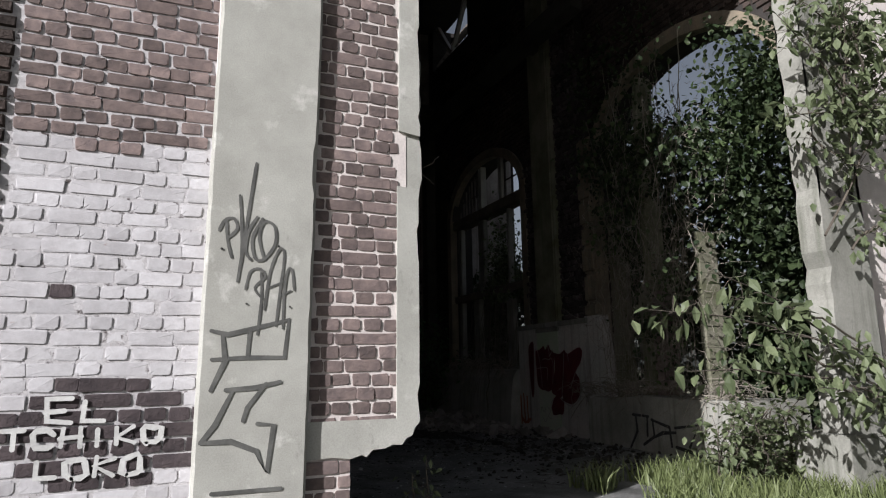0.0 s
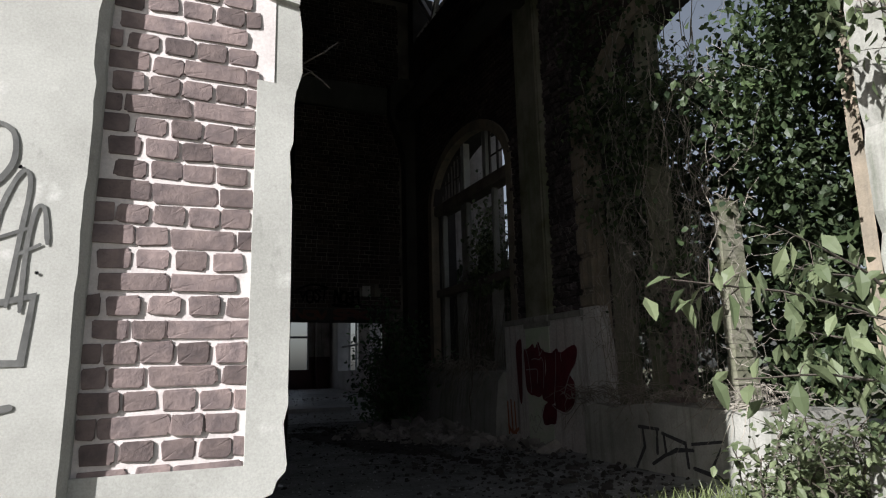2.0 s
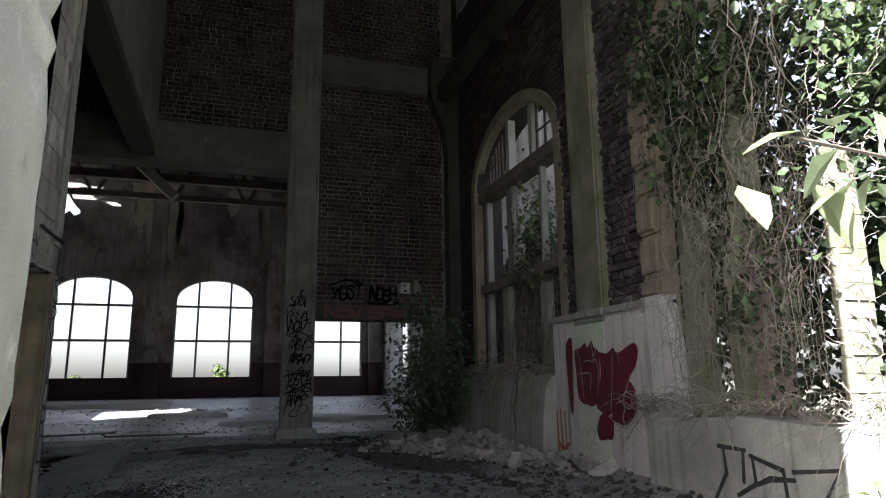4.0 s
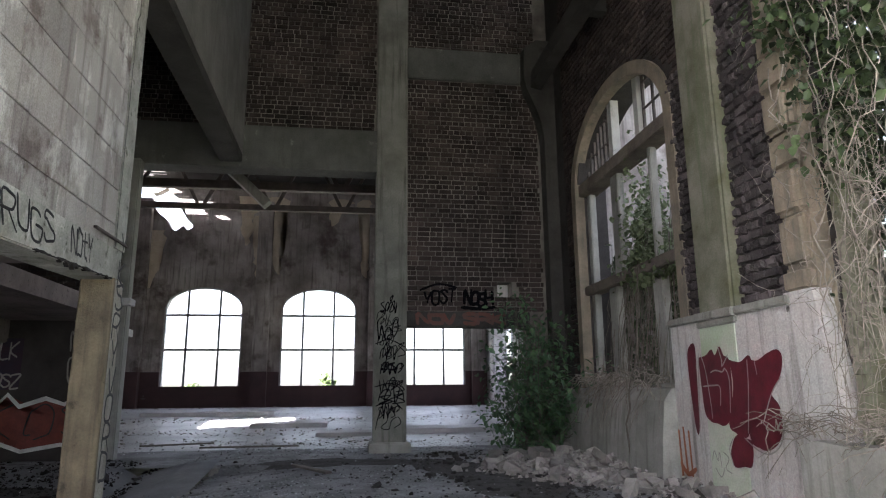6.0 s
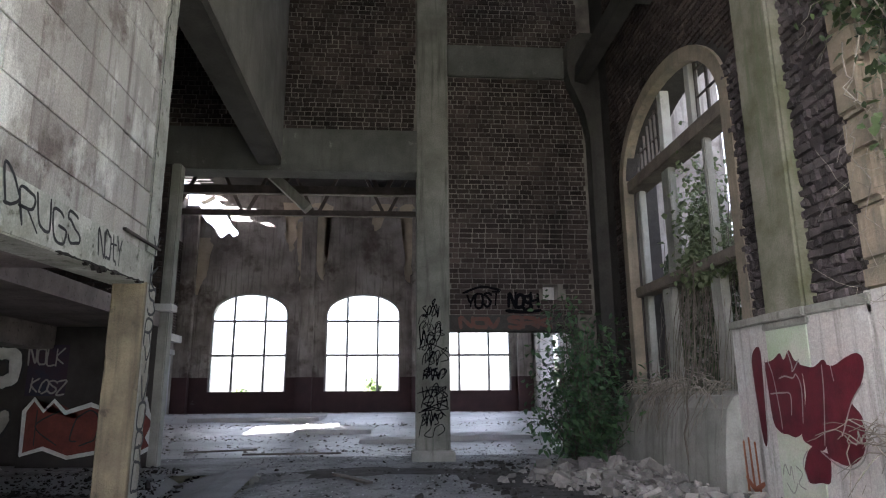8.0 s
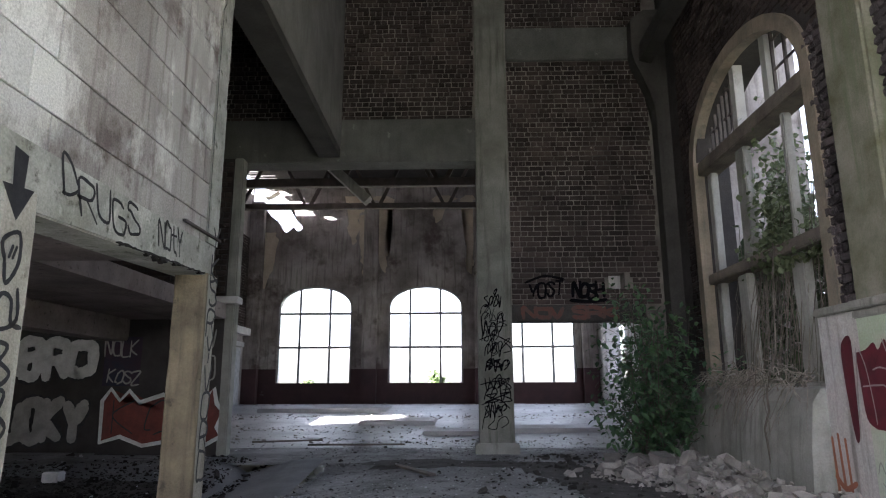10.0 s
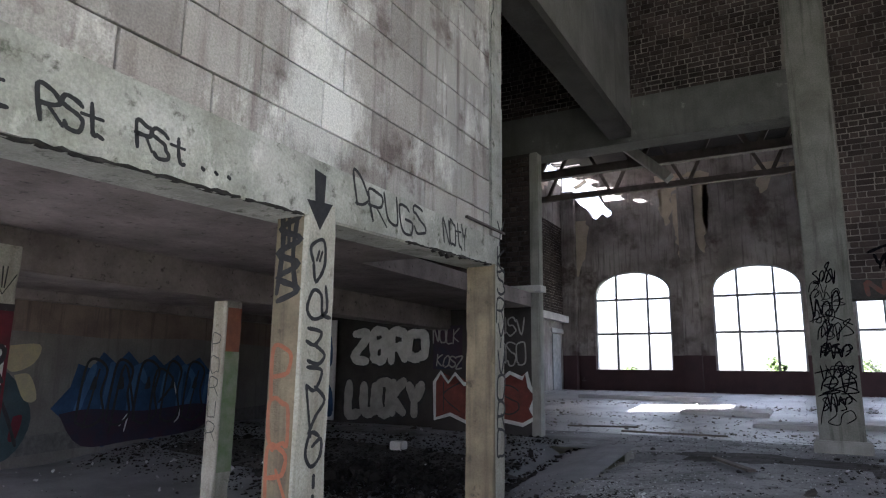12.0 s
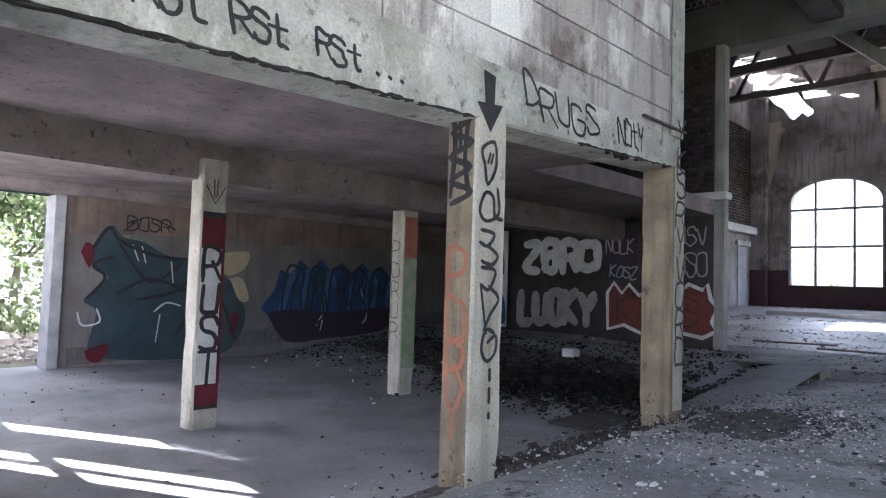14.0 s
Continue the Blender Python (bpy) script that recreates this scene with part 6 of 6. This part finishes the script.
def scrawl(x0, x1, z, h, n, seed):
    """A fast hand-drawn line of loops and spikes."""
    r = random.Random(seed)
    pts, x = [], x0
    step = (x1 - x0) / n
    for k in range(n):
        up = h * r.uniform(0.6, 1.1)
        kind = r.random()
        if kind < 0.45:
            pts += [(x, z), (x + step * 0.2, z + up * 0.7), (x + step * 0.7, z + up), (x + step * 0.9, z + up * 0.5), (x + step * 0.4, z + up * 0.1)]
        elif kind < 0.75:
            pts += [(x, z + up), (x + step * 0.25, z - h * 0.1), (x + step * 0.6, z + up * 0.8)]
        else:
            pts += [(x + step * 0.8, z + up), (x + step * 0.1, z + up * 0.8), (x + step * 0.7, z + up * 0.45), (x + step * 0.9, z + up * 0.15), (x, z)]
        x += step
    return pts
rs = random.Random(8)
for k in range(17):
    z = 0.42 + 2.2 * (k + rs.random()) / 17
    h = rs.uniform(0.12, 0.36)
    x0 = 3.2 + rs.uniform(0, 0.16)
    x1 = min(3.76, x0 + rs.uniform(0.3, 0.55))
    tag("pillar_tag", "black looping tag on the concrete pillar", FQ, [scrawl(x0, x1, z, h, rs.choice((2, 3, 3, 4)), 300 + k)], rs.uniform(0.013, 0.026), "spray_matt", 0.004 + 0.0007 * k, 43 + k)
for k, pts in enumerate(([(3.2, 1.98), (3.45, 2.06), (3.75, 1.92)], [(3.2, 1.2), (3.5, 1.26), (3.7, 1.12), (3.72, 0.95)], [(3.22, 0.86), (3.5, 0.95), (3.7, 0.8)], [(3.3, 2.3), (3.42, 1.9), (3.36, 1.5)])):
    tag("pillar_stroke", "black crossing stroke on the concrete pillar", FQ, [pts], 0.02, "spray_matt", 0.016, 49 + k)

# ======== debris ========
def debris(name, label, n, where, size, material, seed, flat=0.5, hf=floor_height):
    """Broken pieces strewn on the floor, each a chipped block."""
    rnd = random.Random(seed)
    verts, faces = [], []
    for _ in range(n):
        x, y, dz = where(rnd)
        s = size * math.exp(rnd.gauss(0, 0.5))
        e = Euler((rnd.gauss(0, 0.35), rnd.gauss(0, 0.35), rnd.uniform(0, 6.28))).to_matrix()
        z = hf(x, y) + dz + s * flat * 0.22
        b = len(verts)
        dims = (s * rnd.uniform(0.6, 1.2), s * rnd.uniform(0.4, 0.9), s * flat * rnd.uniform(0.4, 1.0))
        for sx in (-1, 1):
            for sy in (-1, 1):
                for sz in (-1, 1):
                    v = e @ Vector((sx * dims[0] / 2 * rnd.uniform(0.6, 1.1), sy * dims[1] / 2 * rnd.uniform(0.6, 1.1), sz * dims[2] / 2 * rnd.uniform(0.7, 1.1)))
                    verts.append((x + v.x, y + v.y, z + v.z))
        faces += [tuple(b + i for i in f) for f in ((0, 1, 3, 2), (4, 6, 7, 5), (0, 4, 5, 1), (2, 3, 7, 6), (0, 2, 6, 4), (1, 5, 7, 3))]
    return tagged(new(name, quick(name, verts, faces, material)), label, "debris", kind="stuff")
def heap(r):
    while True:
        x, y = r.uniform(4.2, 6.7), r.uniform(8.2, 14.4)
        lim = 6.4 - 1.7 * max(0, 1 - abs(y - 12.0) / 3.2)
        if x > lim + r.gauss(0, 0.25):
            return x, y, max(0, min(0.3, (x - lim) * 0.13)) * r.random()
debris("rubble_heap", "broken masonry heaped along the side wall", 1500, heap, 0.092, M["rubble"], 51)
debris("rubble_dark", "dark broken debris below the side wall", 1500, lambda r: (r.gauss(5.3, 0.9), r.uniform(4.8, 14.5), 0), 0.045, M["rubble_dark"], 52)
def strewn(r):
    return r.uniform(0.2, 6.2), r.uniform(4.5, 16.5), 0
debris("litter", "small pale plaster crumbs strewn over the floor", 3600, strewn, 0.011, M["litter"], 53)
debris("litter_patch", "patch of pale chips near the mezzanine edge", 900, lambda r: (r.gauss(1.7, 0.45), r.gauss(8.9, 1.0), 0), 0.013, M["litter"], 54)
debris("litter_dark", "dark crumbs and leaves on the floor", 5200, strewn, 0.016, M["rubble_dark"], 55, 0.3)
debris("litter_dark_patch", "dark sweepings by the corner column", 2200, lambda r: (r.gauss(1.3, 0.4), r.gauss(8.9, 0.55), 0), 0.016, M["rubble_dark"], 56, 0.4)
debris("aisle_rubble", "rubble between mezzanine and mural wall, darkened for the shade there", 7000, lambda r: (r.uniform(-7.8, -0.2), min(14.3, r.uniform(9.5, 11.6) + abs(r.gauss(0, 2.0))), 0), 0.028, M["shaded_debris"], 57, 0.5, low_height)
def aisle_mound(r):
    x, y = r.gauss(-1.9, 1.0), r.gauss(10.6, 0.55)
    return min(x, -0.2), y, r.random() * 0.20 * math.exp(-((x + 1.9) / 1.1) ** 2 - ((y - 10.6) / 0.6) ** 2)
debris("aisle_mound", "low mound of rubble beyond the mezzanine columns, blackened for shade", 3200, aisle_mound, 0.045, M["shaded_debris"], 69, 0.5, low_height)
debris("aisle_litter", "pale scraps in the dark rubble", 200, lambda r: (r.uniform(-7.8, -0.4), r.uniform(8.0, 14.2), 0.02), 0.026, M["litter"], 58, 0.5, low_height)
debris("trench_rubble", "dark rubble in the trench along the floor edge", 1300, lambda r: (r.uniform(-0.2, 0.68), r.uniform(6.4, 9.6), 0), 0.035, M["rubble_dark"], 66, 0.5, low_height)
debris("trench_litter", "pale chips in the trench along the floor edge", 160, lambda r: (r.uniform(-0.1, 0.68), r.uniform(6.4, 9.6), 0.01), 0.022, M["litter"], 67, 0.5, low_height)
debris("edge_crumbs", "pale crumbs along the broken floor edge", 900, lambda r: (0.76 + abs(r.gauss(0, 0.5)), r.uniform(5.0, 10.5), 0), 0.008, M["litter"], 68, 0.5)
debris("low_floor_litter", "scattered chips on the lower floor", 260, lambda r: (r.uniform(-7.5, 0.0), r.uniform(3.6, 8.5), 0), 0.014, M["rubble_dark"], 59, 0.5, low_height)
debris("far_rubble", "rubble strips across the far hall floor", 2200, lambda r: (r.uniform(-6.3, 8.6), r.choice((17.0, 19.5, 23.5, 31.0)) + r.gauss(0, 0.5), 0), 0.035, M["rubble"], 60, 0.5)
debris("far_dust", "pale dust and chips before the far windows", 2500, lambda r: (r.uniform(-6.3, 8.6), r.uniform(15, 31.5), 0), 0.028, M["litter"], 61, 0.4)
white = solid("white_block", [(-2.93, -2.70, 12.2, 12.4, 0.0, 0.14)], M["white_wall"], bevel=0.015)
white.location.z = low_height(-2.8, 12.3) + 0.0
tagged(white, "pale broken block lying in the rubble", "block")
pit = solid("pit_cover", [(-0.9, -0.3, 8.9, 9.9, -0.425, -0.395)], M["rubble_dark"], bevel=0.004)
tagged(pit, "dark sheet lying over a floor pit", "sheet")
slabs = [((0.2, 2.2), (20.5, 22.5)), ((2.0, 3.6), (18.2, 19.4)), ((3.9, 6.4), (18.6, 20.2)), ((-4.0, 0.3), (25.5, 28.5))]
for (xa, xb), (ya, yb) in slabs:
    z = max(floor_height(x, y) for x in (xa, xb) for y in (ya, yb))
    ob = solid("floor_slab", [(xa, xb, ya, yb, z - 0.12, z + 0.045)], M["white_wall"], bevel=0.02)
    tagged(ob, "pale raised concrete machine base in the floor", "slab", "machine bases")
for i, (x, y, l, a) in enumerate(((0.9, 15.6, 1.8, 0.15), (-0.6, 16.4, 1.4, 0.5), (2.2, 12.2, 1.3, 2.0))):
    pl = solid("plank", [(-l / 2, l / 2, -0.05, 0.05, 0, 0.03)], M["wood"], bevel=0.004)
    pl.matrix_world = Matrix.LocRotScale((x, y, floor_height(x, y) + 0.035), Euler((0, 0.01, a)), None)
    tagged(pl, "loose weathered plank on the floor", "plank", "loose planks")

# ======== far hall details ========
def truss(name, y, label, dz=0.0):
    t = thing(name, label, "truss", group="roof trusses")
    bm = bmesh.new()
    box(bm, -6.6, 9.0, y - 0.08, y + 0.08, 5.92 + dz, 6.12 + dz)
    part("tie_beam", bm, M["steel"], t)
    bm = bmesh.new()
    for x in (-5, -2.5, 0, 2.5, 5, 7.5):
        prism(bm, [(x, 6.1 + dz), (x + 0.12, 6.1 + dz), (x + 1.25, 8.4 + dz), (x + 1.13, 8.4 + dz)], "y", y - 0.05, y + 0.05)
        prism(bm, [(x + 1.13, 8.4 + dz), (x + 1.25, 8.4 + dz), (x + 2.4, 6.1 + dz), (x + 2.28, 6.1 + dz)], "y", y - 0.05, y + 0.05)
    box(bm, -6.6, 9.0, y - 0.06, y + 0.06, 8.35 + dz, 8.5 + dz)
    part("web", bm, M["steel"], t)
    return t
for y in (18.0,):
    truss("roof_truss", y, "rusty steel roof truss of the far hall")
truss("roof_truss", 25.5, "rusty steel roof truss of the far hall", 1.55)
bm = bmesh.new()
prism(bm, [(-1.0, 6.9), (-0.75, 6.95), (0.85, 5.45), (0.7, 5.3)], "y", 17.2, 17.5)
part("fallen_beam", bm, M["concrete_in"])
tagged(bpy.data.objects["fallen_beam"], "pale beam hanging askew below the truss", "beam", kind="structure")
# peeling plaster tongues beside the far pilasters
M["plaster_tan"] = mat("tan_old_plaster", (0.62, 0.53, 0.42), (0.42, 0.35, 0.28), 1.2, 30, bump=0.3)
FF = Face((0, FARY, 0), (1, 0, 0))
def tongue(x, z0, z1, w, lean, seed):
    r = random.Random(seed)
    n = int((z0 - z1) / 0.16)
    left, right = [], []
    for i in range(n + 1):
        t = i / n
        half = w * (1 - t) ** 0.7 * r.uniform(0.45, 1.25) + 0.04
        c = x + lean * t + r.gauss(0, 0.05)
        left.append((c - half, z0 + (z1 - z0) * t))
        right.append((c + half * r.uniform(0.6, 1.2), z0 + (z1 - z0) * t))
    bm = bmesh.new()
    prism(bm, left + right[::-1], "y", FARY - 0.012, FARY - 0.002)
    bmesh.ops.triangulate(bm, faces=[f for f in bm.faces if len(f.verts) > 4])
    part("plaster_patch", bm, M["plaster_tan"], wf, "patch of older plaster laid bare")
for k, (x, z0, z1, w, lean) in enumerate(((-1.45, 9.0, 6.0, 0.25, 0.1), (-0.62, 9.9, 6.3, 0.5, 0.1), (-1.75, 9.9, 7.6, 0.5, -0.2), (3.4, 9.9, 6.2, 0.3, 0.0), (4.5, 9.9, 7.5, 0.35, -0.2), (-5.75, 8.2, 5.6, 0.35, -0.2), (2.2, 9.9, 8.6, 0.5, -0.3))):
    tongue(x, z0, z1, w, lean, 200 + k)
# door of the far left wall
fd = thing("door_1", "grey side door standing in a pale frame", "door", kind="structure")
solid("door_leaf", [(-6.60, -6.55, 30.2, 31.2, 0.4, 2.9)], M["frame_paint"], fd)
solid("door_lintel", [(-6.62, -6.5, 30.0, 31.5, 2.95, 3.15)], M["white_wall"], fd)
# yard building beyond the doorway
yb = thing("yard_building", "pale building across the yard", "building")
solid("wall", [(-34, -30, -8, 22, -0.8, 7)], M["white_wall"], yb)
for y in range(-6, 22, 4):
    solid("window", [(-30.02, -29.95, y, y + 1.8, 2.0, 4.2)], M["frame_paint"], yb)
# doorway frame
solid("door_frame", [(-8.4, -7.95, 6.02, 6.17, -0.5, 2.25), (-8.4, -7.95, 4.1, 6.17, 2.2, 2.34)], M["frame_paint"])
tagged(bpy.data.objects["door_frame"], "peeling pale frame of the open doorway", "frame", kind="structure")
# small loose things of the facade: reinforcement and chips
part("bent_bars", tube_mesh("bent_bars", [(wander((1.79, FAC0 + 0.1, 2.50), (1.95, FAC0 + 0.05, 2.62), 4, 0.02, rv), 0.004, 0.003), (wander((1.79, FAC0 + 0.12, 2.45), (1.93, FAC0 + 0.1, 2.42), 4, 0.02, rv), 0.004, 0.003), (wander((1.79, FAC0 + 0.1, 2.52), (1.90, FAC0 + 0.2, 2.50), 4, 0.02, rv), 0.004, 0.003)], M["steel"]), None, wall, "rusty reinforcing wires")
solid("sill_bars", [(xa, xb, FAC0 + 0.2, FAC0 + 0.26, z, z + 0.08) for xa, xb in ((-7.9, -6.6), (-6.2, -4.7), (-4.3, -3.1)) for z in (1.2,)] + [(x, x + 0.1, FAC0 + 0.2, FAC0 + 0.26, 0.2, 2.3) for x in (-7.1, -5.5, -3.7)], M["frame_paint"], wall)
board = solid("painted_board", [(-6.35, -5.98, 14.55, 14.60, 0.1, 2.25)], M["white_wall"], bevel=0.005)
tagged(board, "pale board smeared with blue paint leaning on the dark wall", "board")
part("blue_smear", blob(Face((0, 14.55, 0), (1, 0, 0)), [(-6.33, 0.2), (-6.0, 0.2), (-6.02, 0.7), (-6.2, 0.9), (-6.3, 0.6)], M["spray_blue"], 0.006), None, board)
part("blue_smear", blob(Face((0, 14.55, 0), (1, 0, 0)), [(-6.3, 1.2), (-6.05, 1.3), (-6.1, 1.9), (-6.25, 1.7)], M["spray_blue"], 0.006), None, board)

# brown upper band of the left wall, crack of the block wall, peeling lower edge of the beam
M["plaster_brown"] = mat("brown_damp_plaster", (0.25, 0.195, 0.16), (0.14, 0.11, 0.095), 1.2, 40, bump=0.3, streak=(0.1, 0.08, 0.07))
part("brown_band", blob(FW_, [(6.2, 1.62), (8.4, 1.72), (10.5, 1.66), (12.4, 1.75), (14.7, 1.68), (14.7, 2.36), (6.2, 2.36)], M["plaster_brown"], 0.003, False), None, bpy.data.objects["wall_left"], "brown damp band of plaster")
M["charred"] = mat("charred_concrete_edge", (0.022, 0.02, 0.019), (0.05, 0.046, 0.042), 9, 60, bump=0.5)
rq = random.Random(61)
FBW = Face((0.43, 0, 0), (0, 1, 0))
crack = [(8.86 + rq.uniform(-0.012, 0.012) + (0.05 if z > 22 else 0.0), 2.5 + z * 0.11) for z in range(31)]
part("crack", strokes(FBW, [crack], 0.016, M["spray_black"], 0.016, 62, False), None, wb, "dark crack beside the wall end")
def peel(y0, y1, deep, seed):
    r = random.Random(seed)
    n = int((y1 - y0) / 0.035)
    dip = [DIP * (8.9 - y0 - (y1 - y0) * i / n) for i in range(n + 1)]
    low = [2.199 - d - deep * r.random() ** 4 for d in dip]
    top = [2.203 - d + 0.016 * r.random() ** 2 for d in dip]
    pts = [(y0 + (y1 - y0) * i / n, top[i]) for i in range(n + 1)] + [(y0 + (y1 - y0) * i / n, low[i]) for i in range(n, -1, -1)]
    bm = bmesh.new()
    prism(bm, pts, "x", 0.40, 0.4345)
    bmesh.ops.triangulate(bm, faces=[f for f in bm.faces if len(f.verts) > 4])
    return part("peeled_edge", bm, M["charred"], bpy.data.objects["edge_beam"], "blackened crumbling lower edge")
peel(3.3, 5.55, 0.010, 5)
peel(5.6, 6.08, 0.01, 6)
peel(7.3, 8.9, 0.05, 7)

yard = grid_mesh("yard", -30.0, -8.45, -6.0, 20.0, 0.5, lambda x, y: -0.5 + 0.08 * noise.noise((x * 0.5, y * 0.5, 2.0)), M["earth"])
tagged(new("yard", yard), "rubble-strewn weedy yard beyond the doorway", "ground", kind="structure")
debris("yard_rubble", "pale rubble lying in the yard", 900, lambda r: (r.uniform(-15, -9), r.uniform(1.5, 8.0), 0), 0.12, M["rubble"], 63, 0.6, lambda x, y: -0.46)
def s_yard(rng):
    while True:
        x, y, z = rng.uniform(-17, -13), rng.uniform(1.0, 10.0), rng.uniform(-0.4, 4.5)
        if noise.noise((x * 0.5, y * 0.5, z * 0.6)) > 0.12 * (z - 1.5) + rng.uniform(-0.25, 0.15):
            return (x, y, z)
ivy("yard_bushes", "bushy green growth across the yard", 9000, s_yard, 0.2, 47, M["leaf"])

# dark dirt on the floor by the corner column, and the spalled face of the pier
M["dirt"] = mat("black_floor_dirt", (0.05, 0.047, 0.044), (0.1, 0.096, 0.09), 5, 60, rough=0.95, bump=0.6)
def dirt(name, label, cx, cy, rx, ry, seed, turn=0.0, hf=floor_height):
    r = random.Random(seed)
    n = 40
    verts, faces = [(cx, cy, hf(cx, cy) + 0.006)], []
    for ring in (0.35, 0.7, 1.0):
        for i in range(n):
            t = 2 * math.pi * i / n
            k = ring * (1 + (0.5 * noise.noise((math.cos(t) * 1.6, math.sin(t) * 1.6, seed)) + r.uniform(-0.12, 0.12)) * ring)
            u, v = rx * k * math.cos(t), ry * k * math.sin(t)
            x, y = cx + u * math.cos(turn) - v * math.sin(turn), cy + u * math.sin(turn) + v * math.cos(turn)
            verts.append((x, y, hf(x, y) + (0.006 if ring < 1 else 0.001)))
    for i in range(n):
        faces.append((0, 1 + i, 1 + (i + 1) % n))
        for q in (0, 1):
            a, b = 1 + q * n + i, 1 + q * n + (i + 1) % n
            faces.append((a, a + n, b + n, b))
    return tagged(new(name, quick(name, verts, faces, M["dirt"])), label, "dirt", kind="stuff")
dirt("dirt_patch", "black damp dirt by the corner column", 1.15, 8.95, 0.45, 0.75, 3, 0.2)
dirt("dirt_trench", "black dirt in the trench along the floor edge", 0.28, 7.6, 0.36, 1.5, 12, 0.0, low_height)
dirt("dirt_aisle", "black dirt under the rubble of the aisle", -3.8, 11.7, 3.6, 1.0, 14, 0.0, low_height)
dirt("dirt_strip", "dark dirt swept along the rubble", 4.7, 11.5, 0.7, 2.4, 7, 0.1)
dirt("dirt_patch", "black damp dirt before the pillar", 2.6, 13.2, 1.4, 0.5, 9)
FLP = Face((0, 2.70, 0), (1, 0, 0))
part("spalled_patch", blob(FLP, [(5.72, 2.64), (5.78, 2.72), (5.88, 2.69), (5.98, 2.76), (6.12, 2.72), (6.14, 2.62), (6.0, 2.6), (5.92, 2.53), (5.82, 2.54), (5.76, 2.58)], M["rubble_dark"], 0.004, False), None, pier, "dark spalled hole in the pier face")

# ---- bricks of the facade, laid last ----
lay(-0.64, 0.435, 0.26, 3.75, paint_left, FAC0 + 0.05, wall)
lay(1.03, 1.60, 0.82, 3.9, lambda x, z: "brick", FAC0 - 0.054, wall)
lay(1.0, 1.29, 0.0, 0.60, lambda x, z: "brick", FAC0 - 0.054, wall)
sheet(wall, (1.06, FAC0 - 0.054, 0), (1, 0, 0), (0, -1, 0), 0.53, 3.92, 7.4, 0.085, 0.245, 0.018, M["brick_in"], seed=14)
sheet(wall, (-9.0, FAC0 + 0.05, 0), (1, 0, 0), (0, -1, 0), 8.34, 0.0, 7.4, 0.085, 0.245, 0.022, M["brick_in"], seed=15, keep=lambda u, z: not (1.0 < u < 6.0 and 0.2 < z < 2.4))
sheet(wall, (-0.64, FAC0 + 0.05, 0), (1, 0, 0), (0, -1, 0), 1.06, 3.82, 7.4, 0.085, 0.245, 0.018, M["brick_in"], seed=16)

# ---- lower bricks of the cross wall, one by one ----
M["brick_single"] = mat("sooty_brick_single", (0.072, 0.053, 0.048), (0.024, 0.0195, 0.0185), 1.2, 50, bump=0.7, vary=0.38, spots=(6, 0.66, (0.3, 0.26, 0.24)))
VARX = {k: [brick_mesh(w - 0.016, COURSE - 0.015, 0.018, 400 + 13 * i + int(w * 100), M["brick_single"]) for i in range(4)] for k, w in (("s", BLEN), ("h", BLEN / 2))}
for r in range(19):
    z = 2.62 + (r + 0.5) * COURSE
    x = 3.80 - rb.uniform(0.03, 0.1)
    while x < 6.52:
        k = "h" if r % 2 and rb.random() < 0.75 else "s"
        ln = BLEN if k == "s" else BLEN / 2
        lo, hi = max(x, 3.80), min(x + ln, 6.52)
        x += ln
        if hi - lo < 0.05 or ((lo + hi) / 2 - 5.72) ** 2 + (z - 3.05) ** 2 < 0.035:
            continue
        ob = new("brick", rb.choice(VARX[k]))
        ob.parent = wc
        ob.matrix_local = Matrix.LocRotScale(((lo + hi) / 2, PW0 + 0.03 + rb.uniform(-0.004, 0.004), z), Euler((0, rb.uniform(-0.01, 0.01), 0)), ((hi - lo) / ln, 1, 1))
